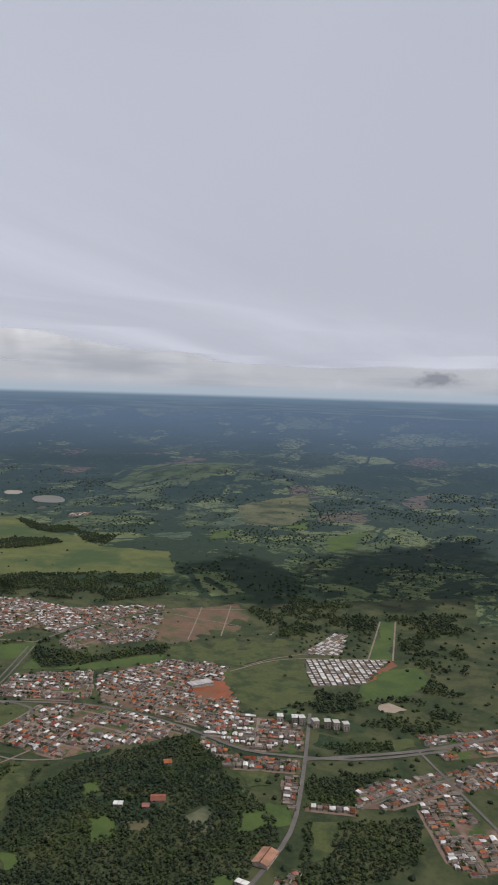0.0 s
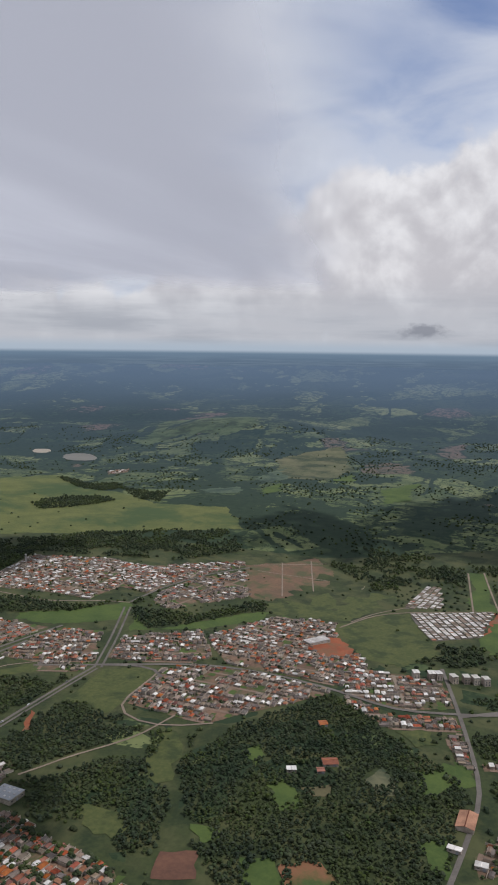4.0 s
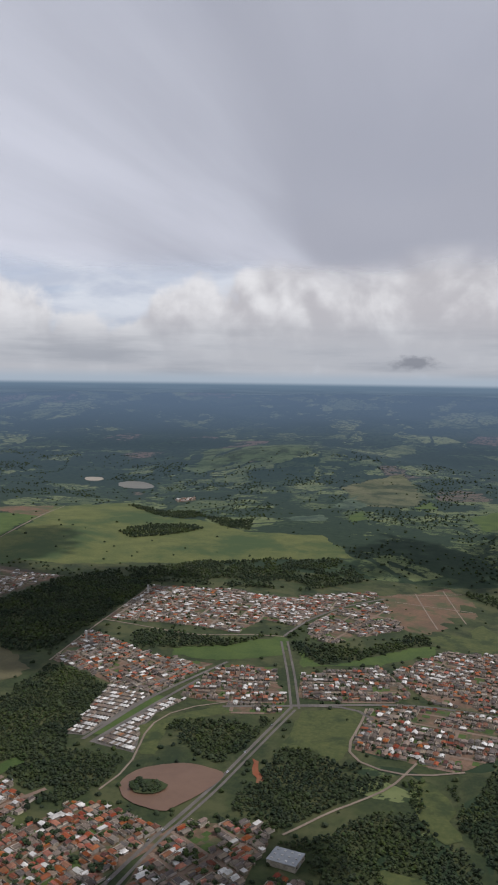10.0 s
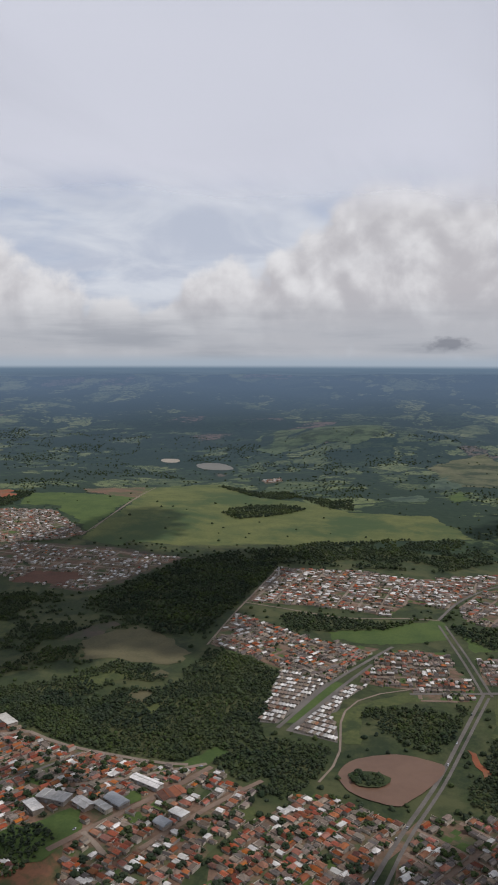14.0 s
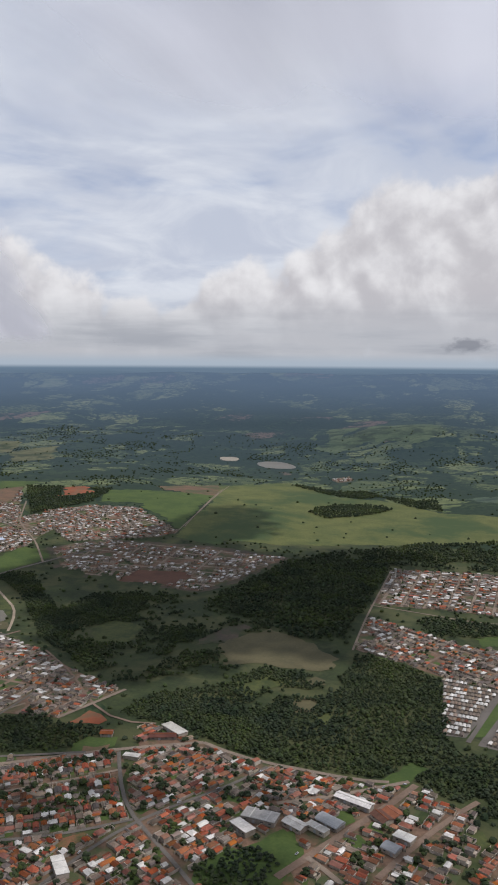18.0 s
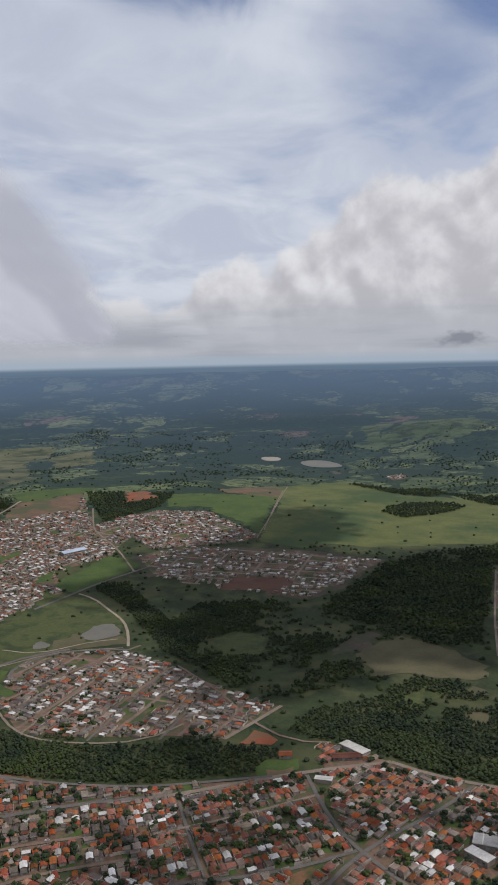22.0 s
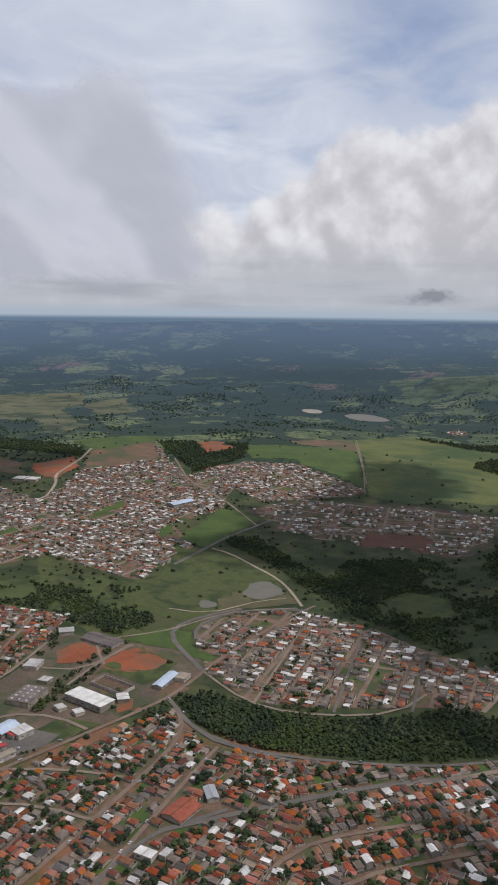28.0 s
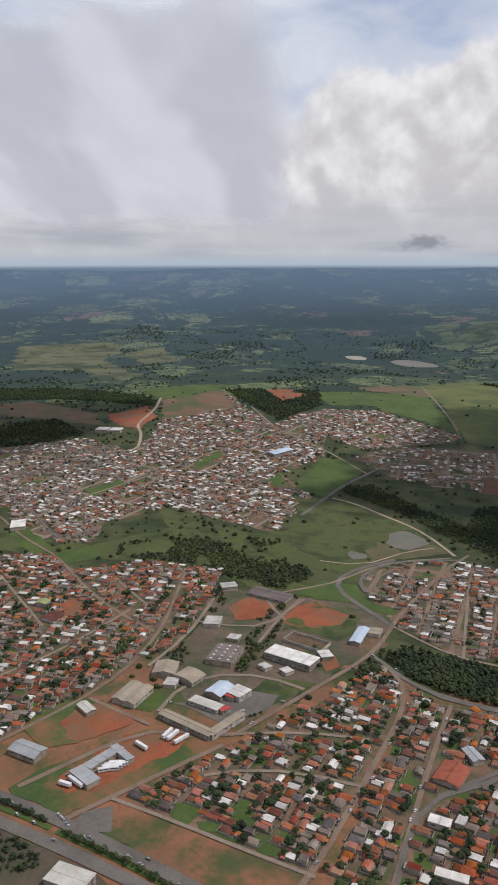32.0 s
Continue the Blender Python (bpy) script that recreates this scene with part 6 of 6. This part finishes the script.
town("hill_quarter_west", [(-782, 916),(-781, 1073),(-668, 1095),(-585, 1073),(-511, 1104),(-481, 1108),(-512, 1048),(-544, 962),(-588, 976),(-606, 913),(-645, 920),(-691, 924)], 87, "white", 0.12)
town("hill_quarter_east", [(-529, 978),(-501, 1055),(-443, 1120),(-411, 997),(-449, 959),(-489, 911),(-518, 925)], 72, "dark", 0.1)
town("hill_quarter_north", [(-677, 1052),(-576, 1089),(-463, 1159),(-451, 1139),(-505, 1074),(-535, 1002),(-554, 971)], 71, "white", 0.12)
town("tower_quarter", [(-776, 768),(-779, 867),(-708, 825),(-662, 809),(-603, 805),(-609, 786),(-638, 710),(-690, 725),(-727, 748)], -31, "mixed", 0.1)
town("white_row_quarter", [(-677, 610),(-686, 721),(-635, 705),(-661, 612)], -6, "rows", 0)
town("white_row_quarter_south", [(-652, 602),(-624, 701),(-601, 706),(-617, 670),(-618, 637),(-607, 593)], -15, "rows", 0)
town("avenue_quarter_west", [(-612, 730),(-594, 802),(-538, 812),(-506, 729),(-507, 697),(-555, 685),(-562, 709),(-605, 711)], 11, "mixed", 0.08)
town("avenue_quarter_east", [(-497, 739),(-507, 798),(-428, 846),(-390, 772),(-407, 747),(-455, 736)], 14, "grey", 0.1)
town("central_quarter", [(-415, 829),(-393, 871),(-347, 941),(-279, 926),(-273, 861),(-236, 816),(-221, 752),(-256, 733),(-295, 742),(-342, 749),(-372, 757)], -9, "mixed", 0.08)
town("south_quarter", [(-432, 640),(-428, 723),(-387, 748),(-311, 735),(-253, 716),(-281, 686),(-326, 643),(-349, 619),(-387, 628)], -9, "mixed", 0.06)
town("east_quarter", [(-247, 722),(-227, 780),(-192, 787),(-153, 775),(-141, 720),(-182, 702),(-207, 705)], 13, "white", 0.08)
town("east_strip", [(-199, 681),(-140, 700),(-135, 674),(-193, 658),(-238, 697),(-238, 711)], 14, "mixed", 0.1)
town("roadside_houses_north", [(-148, 658),(-135, 669),(-125, 605),(-136, 615)], -81, "mixed", 0.2)
town("right_quarter_north", [(-80, 670),(-21, 714),(14, 737),(12, 702),(-47, 642),(-77, 635)], 45, "grey", 0.15)
town("right_quarter_row", [(-119, 624),(-76, 633),(-78, 621),(-118, 614)], 11, "mixed", 0.15)
town("right_quarter_edge", [(-39, 795),(68, 860),(64, 794),(-9, 751)], 33, "mixed", 0.12)
town("right_quarter_south", [(-31, 652),(2, 689),(21, 638),(56, 652),(52, 590),(13, 571),(-4, 581)], -69, "mixed", 0.15)
town("right_quarter_middle", [(-8, 720),(27, 759),(63, 781),(60, 728),(5, 692)], 45, "mixed", 0.15)
town("roadside_houses_south", [(-126, 504),(-105, 532),(-96, 497),(-124, 482)], 78, "mixed", 0.25)
town("triangle_rows_north", [(-206, 1025),(-180, 1132),(-163, 1129),(-157, 1034)], 76, "rows", 0)
town("triangle_rows_south", [(-199, 1002),(-94, 1031),(-112, 931),(-170, 899)], -69, "rows", 0.01)
town("garden_quarter", [(-458, 474),(-417, 451),(-370, 433),(-348, 428),(-333, 411),(-390, 367),(-466, 419)], -16, "terra", 0.25)
town("island_quarter", [(-1185, 551),(-1219, 623),(-1196, 683),(-1151, 700),(-1086, 677),(-1012, 634),(-968, 612),(-951, 608),(-964, 570),(-978, 543),(-1021, 537),(-1095, 513),(-1137, 511)], 84, "mixed", 0.18)
town("far_quarter", [(-1565, 1018),(-1599, 1179),(-1573, 1226),(-1558, 1357),(-1422, 1149),(-1383, 1179),(-1330, 1108),(-1313, 998),(-1352, 918),(-1299, 849),(-1315, 762),(-1313, 724),(-1353, 735),(-1443, 763),(-1485, 701),(-1538, 621),(-1623, 743),(-1582, 848)], 73, "white", 0.06)
town("shaded_quarter", [(-1798, 896),(-1658, 1002),(-1563, 952),(-1556, 794),(-1541, 737),(-1663, 702)], 88, "dark", 0.15)
town("shaded_quarter_south", [(-1576, 709),(-1533, 748),(-1496, 740),(-1476, 645),(-1506, 636)], 67, "mixed", 0.12)
town("field_quarter", [(-1408, 1200),(-1356, 1270),(-1271, 1294),(-1136, 1167),(-1148, 1128),(-1270, 1051),(-1349, 1121)], 63, "white", 0.05)
town("sparse_quarter", [(-1272, 1012),(-1219, 1076),(-1066, 1095),(-933, 1081),(-966, 969),(-997, 903),(-1052, 911),(-1116, 917),(-1209, 934)], 1, "sparse", 0.05)
town("west_quarter", [(-1571, 586),(-1498, 608),(-1458, 579),(-1413, 615),(-1338, 617),(-1328, 561),(-1328, 505),(-1328, 478),(-1340, 466),(-1355, 432),(-1371, 381),(-1388, 335),(-1409, 330)], 93, "terra", 0.15)
town("hamlet", [(-1043, 1911),(-1013, 1985),(-985, 1905),(-1014, 1848)], 20, "sparse", 0.3)
# woods
forest("pasture_lens", [(-978, 1407),(-975, 1466),(-944, 1507),(-892, 1535),(-836, 1510),(-855, 1460),(-895, 1405),(-939, 1372)], 0.98, True)
forest("pasture_hedge", [(-1105, 1745),(-1081, 1753),(-978, 1669),(-929, 1714),(-879, 1654),(-911, 1599),(-983, 1621)], 0.8, True)
forest("pasture_copse", [(-884, 1643),(-768, 1636),(-745, 1523),(-810, 1541)], 0.7, True)
forest("avenue_trees", [(-1122, 373),(-1073, 404),(-1040, 427),(-1040, 422),(-1073, 399),(-1120, 369)], 0.7)
forest("avenue_trees_west", [(-1154, 363),(-1124, 383),(-1117, 380),(-1149, 358)], 0.5)
forest("valley_scrub_wood", [(-384, 598),(-350, 601),(-335, 536),(-354, 537),(-380, 554)], 0.75)
forest("meadow_belt", [(-481, 683),(-468, 698),(-421, 633),(-421, 603),(-445, 608)], 0.45)
forest("works_grove", [(-1332, 578),(-1319, 567),(-1311, 536),(-1321, 531)], 0.7)
forest("court_grove", [(-1293, 567),(-1271, 569),(-1260, 551),(-1268, 526),(-1288, 528)], 0.6)
forest("lane_grove", [(-1342, 455),(-1323, 481),(-1313, 463),(-1316, 450),(-1331, 458)], 0.5)
forest("hedge_row", [(-1269, 389),(-1249, 413),(-1246, 411),(-1265, 385)], 0.8)
forest("shadow_copse", [(-1126, 794),(-1121, 862),(-1054, 879),(-1028, 825),(-1045, 773),(-1069, 750),(-1075, 706),(-1098, 721)], 0.9)
forest("shadow_copse_east", [(-978, 752),(-948, 792),(-939, 777),(-953, 718)], 0.7)
forest("shadow_copse_south", [(-933, 705),(-903, 731),(-894, 694),(-913, 672)], 0.7)
forest("shadow_thicket", [(-1298, 897),(-1238, 907),(-1132, 797),(-1085, 735),(-1060, 705),(-983, 655),(-995, 633),(-1066, 686),(-1099, 708),(-1207, 832)], 0.75)
# wood clumps, partly added to darken this cloud-shaded ground
forest("shadow_brush", [(-1130, 800),(-1050, 890),(-975, 868),(-928, 829),(-887, 827),(-850, 780),(-870, 680),(-960, 625),(-1000, 650),(-1075, 705)], 0.40)
forest("park_brush", [(-1335, 695),(-1310, 750),(-1275, 745),(-1262, 680),(-1290, 650)], 0.28, True)
forest("lot_trees", [(-1291, 324),(-1282, 329),(-1274, 316),(-1285, 314)], 0.9)
forest("works_hedge", [(-1281, 456),(-1283, 501),(-1265, 572),(-1256, 563),(-1271, 470),(-1273, 450)], 0.95)
forest("school_grove", [(-798, 384),(-802, 406),(-781, 429),(-761, 430),(-755, 416),(-760, 381),(-789, 363)], 0.8)
forest("corner_grove", [(-1361, 275),(-1341, 280),(-1320, 278),(-1316, 265),(-1345, 251)], 0.7)
forest("right_far_wood", [(-73, 1257),(12, 1280),(0, 753),(-36, 752),(-81, 870),(-65, 1068)], 0.3)
forest("north_west_wood", [(-1871, 1031),(-1755, 1101),(-1669, 1025),(-1713, 956),(-1791, 912)], 0.75)
forest("far_belt", [(-2096, 1364),(-1873, 1367),(-1666, 1286),(-1630, 1218),(-1840, 1260),(-2007, 1233)], 0.9)
forest("mill_grove", [(-1179, 503),(-1167, 519),(-1142, 509),(-1111, 513),(-1083, 512),(-1088, 454),(-1124, 452),(-1151, 453),(-1164, 472)], 0.98)
forest("hill_wood", [(-326, 619),(-279, 680),(-255, 712),(-220, 686),(-192, 641),(-168, 628),(-138, 596),(-127, 563),(-141, 518),(-135, 450),(-257, 408),(-307, 460),(-338, 522),(-340, 570)], 0.85)
forest("roadside_wood", [(-128, 665),(-82, 696),(-58, 706),(-80, 672),(-80, 639),(-121, 630)], 0.95)
forest("right_wood", [(-111, 596),(-25, 638),(-20, 577),(-43, 544),(-98, 508),(-109, 558)], 0.85)
forest("gallery_wood", [(-724, 876),(-686, 901),(-601, 881),(-532, 939),(-540, 910),(-569, 887),(-610, 858),(-705, 826)], 0.95)
forest("gallery_wood_east", [(-538, 899),(-451, 901),(-406, 963),(-386, 983),(-375, 946),(-400, 922),(-450, 867),(-490, 837),(-521, 855)], 0.95)
forest("pond_wood", [(-617, 638),(-598, 658),(-503, 686),(-506, 658),(-535, 590),(-559, 604),(-584, 638)], 0.7)
forest("valley_wood", [(-509, 549),(-496, 587),(-481, 683),(-462, 668),(-462, 624),(-433, 596),(-389, 599),(-421, 554),(-444, 526),(-468, 506),(-500, 523)], 0.9)
forest("valley_wood_south", [(-380, 554),(-411, 546),(-441, 511),(-466, 499),(-425, 460),(-378, 471),(-351, 442),(-329, 447),(-337, 498),(-358, 530)], 0.88)
forest("west_wood", [(-775, 651),(-770, 753),(-725, 741),(-688, 719),(-676, 611),(-666, 585),(-610, 583),(-611, 536),(-627, 506),(-648, 508),(-685, 535),(-714, 529),(-778, 524),(-815, 536),(-874, 552),(-909, 600),(-825, 603),(-817, 637)], 0.92)
forest("west_wood_far", [(-932, 566),(-926, 607),(-868, 649),(-869, 669),(-844, 696),(-790, 690),(-785, 662),(-824, 656),(-840, 605),(-801, 617),(-795, 533),(-820, 530),(-852, 551),(-873, 559),(-907, 561)], 0.9)
forest("stream_wood", [(-1176, 480),(-1151, 502),(-1100, 502),(-1031, 518),(-995, 543),(-963, 535),(-929, 538),(-937, 504),(-1009, 464),(-1076, 455),(-1135, 453)], 0.97)
forest("stream_wood_west", [(-1203, 461),(-1193, 507),(-1135, 505),(-1091, 503),(-1077, 474),(-1120, 439),(-1165, 459)], 0.9)
forest("park_wood", [(-1449, 648),(-1408, 676),(-1367, 689),(-1323, 650),(-1270, 646),(-1257, 630),(-1278, 591),(-1331, 606),(-1372, 621),(-1432, 623)], 0.6)
forest("dark_plantation", [(-1567, 1389),(-1497, 1285),(-1409, 1167),(-1367, 1299),(-1397, 1436),(-1503, 1406)], 0.9)
forest("pasture_edge_wood", [(-770, 1223),(-754, 1292),(-542, 1333),(-478, 1217),(-558, 1126),(-787, 1096),(-788, 997),(-795, 909),(-792, 782),(-857, 781),(-925, 1085)], 0.55)
forest("shadow_wood", [(-975, 868),(-950, 960),(-922, 1075),(-783, 1090),(-787, 899),(-795, 816),(-847, 810),(-887, 827),(-928, 829)], 0.98)
forest("quarry_wood", [(-335, 1203),(-303, 1314),(-215, 1312),(-142, 1240),(-22, 1240),(7, 1064),(-80, 1064),(-97, 1165),(-154, 1123),(-185, 1170),(-222, 1088),(-258, 1102)], 0.45)
forest("triangle_wood", [(-234, 890),(-202, 938),(-175, 862),(-193, 825),(-149, 817),(-103, 836),(-88, 801),(-16, 800),(-21, 892),(-84, 907),(-121, 893),(-172, 883)], 0.45)
forest("apartment_wood", [(-124, 743),(-64, 774),(-52, 744),(-107, 718)], 0.7)
# clouds above the view, whose shadows lie on the land
# thin unseen puffs, added to dim the near town
cloud([(-1038, 418),(-918, 476),(-705, 520),(-669, 445),(-699, 380),(-960, 299)], 1600, True)
cloud([(-1080, 600),(-1060, 680),(-973, 612),(-920, 539),(-918, 479),(-1000, 490)], 2150, True)
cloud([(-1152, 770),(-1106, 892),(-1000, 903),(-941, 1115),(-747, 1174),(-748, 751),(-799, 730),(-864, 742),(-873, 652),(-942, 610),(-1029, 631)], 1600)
cloud([(-499, 1268),(-502, 1613),(-359, 1461),(-264, 1591),(-62, 1655),(19, 1422),(-79, 1264),(-185, 1289),(-264, 1351),(-285, 1209),(-362, 1237)], 1600)
cloud([(-1262, 985),(-1235, 1100),(-1190, 1190),(-1120, 1270),(-1055, 1240),(-1040, 1130),(-930, 1115),(-960, 960),(-1000, 903),(-1121, 905)], 1620)
cloud([(-1190, 1130),(-1180, 1260),(-1120, 1420),(-1060, 1380),(-1010, 1220),(-1040, 1125)], 1640)
cloud([(-579, 441),(-522, 460),(-484, 443),(-468, 403),(-519, 354)], 1500)
cloud([(-1146, 909),(-1013, 1008),(-865, 1098),(-820, 914),(-842, 797),(-916, 754),(-998, 711)], 1700)
cloud([(-267, 1588),(28, 1981),(67, 1364),(-75, 1287),(-173, 1359)], 1600)
cloud([(-1317, 857),(-1235, 987),(-1024, 1052),(-911, 1039),(-944, 888),(-1026, 847),(-1128, 838),(-1222, 815)], 1600)
cloud([(-536, 451),(-494, 499),(-437, 492),(-395, 447),(-530, 379)], 1500)
cloud([(-1185, 1391),(-1088, 1316),(-966, 1227),(-1050, 1112),(-1121, 1102)], 1600, True)
for ring in ISLES:
    rng_isle = random.Random(8)
    cx, cy = np.mean(ring, 0)
    shapes = []
    for i in range(46):
        a, d = rng_isle.uniform(0, 6.28), rng_isle.uniform(0, 0.9) ** 0.5
        v, f = CROWNS[rng_isle.randrange(8)]
        shapes.append((v, f, "leaves_island", cx + 13 * d * math.cos(a), cy + 9 * d * math.sin(a), 0.4, a, rng_isle.uniform(0.36, 0.6)))
    merged("isle_trees", shapes, "low green trees covering the pond isle", "trees")
stratus(-125, 90, 6, 430, 360, lambda x, y: 1.15 * min(ramp(x, -122, -80), ramp(y, 430, 340)), "thin pale cloud layer close overhead", "vapour_high")
stratus(-900, -140, 10, 560, 358, lambda x, y: 1.1 * min(ramp(-140 - 0.13 * y - x, -5, 40), ramp(x + 680 + 0.36 * y, -120, 130), ramp(y + 0.3 * max(0, -300 - x), 460, 210)), "broad grey cloud layer close overhead")
# tilted sheet in place of a thick cloud, sloped to fit the camera's view
stratus(-2500, -1300, 840, 1320, 560, lambda x, y: 1.0 * min(ramp(-1335 - x, 0, 130), ramp(y, 845, 930), ramp(y, 1320, 1200)), "pale grey cloud bank, a tilted sheet beyond the town", "vapour_bright", 0.56)


def country_trees():
    """Lone trees, hedges and small woods of the open country."""
    rng = random.Random(77)
    step = 13.0
    gx, gy = np.meshgrid(np.arange(-2300, 700, step), np.arange(420, 2750, step))
    pts = np.stack([gx.ravel(), gy.ravel()], 1)
    pts = pts + np.array([[rng.uniform(-6, 6), rng.uniform(-6, 6)] for _ in range(len(pts))])
    free = far_from_roads(pts, 3)
    for poly in TOWNS:
        free &= ~inside(pts, poly)
    open_land = np.zeros(len(pts), bool)
    for name, poly in FIELDS:
        if not name.endswith("_scrub"):
            open_land |= inside(pts, poly)
    for poly in WATERS:
        free &= ~inside(pts, poly)
    small = [join(lump(random.Random(i), 2.6, 0.9), (lambda s: ([(p[0] + 1.8, p[1] + 1.0, p[2] - 0.5) for p in s[0]], s[1]))(lump(random.Random(i + 50), 2.0, 0.9))) for i in range(10)]
    shapes = []
    for (x, y), f, o in zip(pts, free, open_land):
        if not f:
            continue
        group = noise.noise((x * 0.006, y * 0.006, 1.7)) + 0.6 * noise.noise((x * 0.02, y * 0.02, 4.2))
        hedge = abs(noise.noise((x * 0.0045, y * 0.0045, 8.8))) < 0.025
        p = (0.05 if y < 1000 else 0.02) if o else (0.85 if group > (0.05 if y < 1100 else 0.22) else 0.6 if hedge else 0.26 if y < 1100 else 0.12 if y < 1450 else 0.03)
        if rng.random() > p:
            continue
        v, q = small[rng.randrange(10)]
        k = rng.uniform(0.45, 1.0)
        shapes.append((v, q, "leaves_island", x, y, terrain(x, y) + 1.6 * k, rng.uniform(0, 6.28), k))
    merged("country_trees", shapes, "scattered dark green trees and hedges", "trees")


country_trees()
for x0, y0, x1, y1, n in MEDIAN_SHRUBS:
    for i in range(n):
        t = (i + 0.5) / n
        tree(x0 + (x1 - x0) * t, y0 + (y1 - y0) * t, 0.26 + 0.06 * ((i * 7) % 3), 40.0 * i, i, "small round shrub in the highway median", "median shrubs")
water_tower(-771, 1038, 13)
water_tower(-767, 833, 13)

# ---- trees in the towns ----
rng_tree = random.Random(4)
spots = np.array([t[:2] for t in TOWN_TREES]).reshape(-1, 2)
free = far_from_roads(spots, 1.5)
far_trees, count = [], 0
for (x, y, size), good in zip(TOWN_TREES, free):
    if not good:
        continue
    if y < 420 and count < 290:
        count += 1
        tree(x, y, size, rng_tree.uniform(0, 360), rng_tree.randrange(6))
    else:
        v, f = (CROWNS if y < 560 else LOW_CROWNS)[rng_tree.randrange(8)]
        far_trees.append((v, f, "leaves_island", x, y, terrain(x, y) - 0.5, rng_tree.uniform(0, 6.28), size))
merged("garden_trees", far_trees, "scattered green garden trees between the houses", "trees")
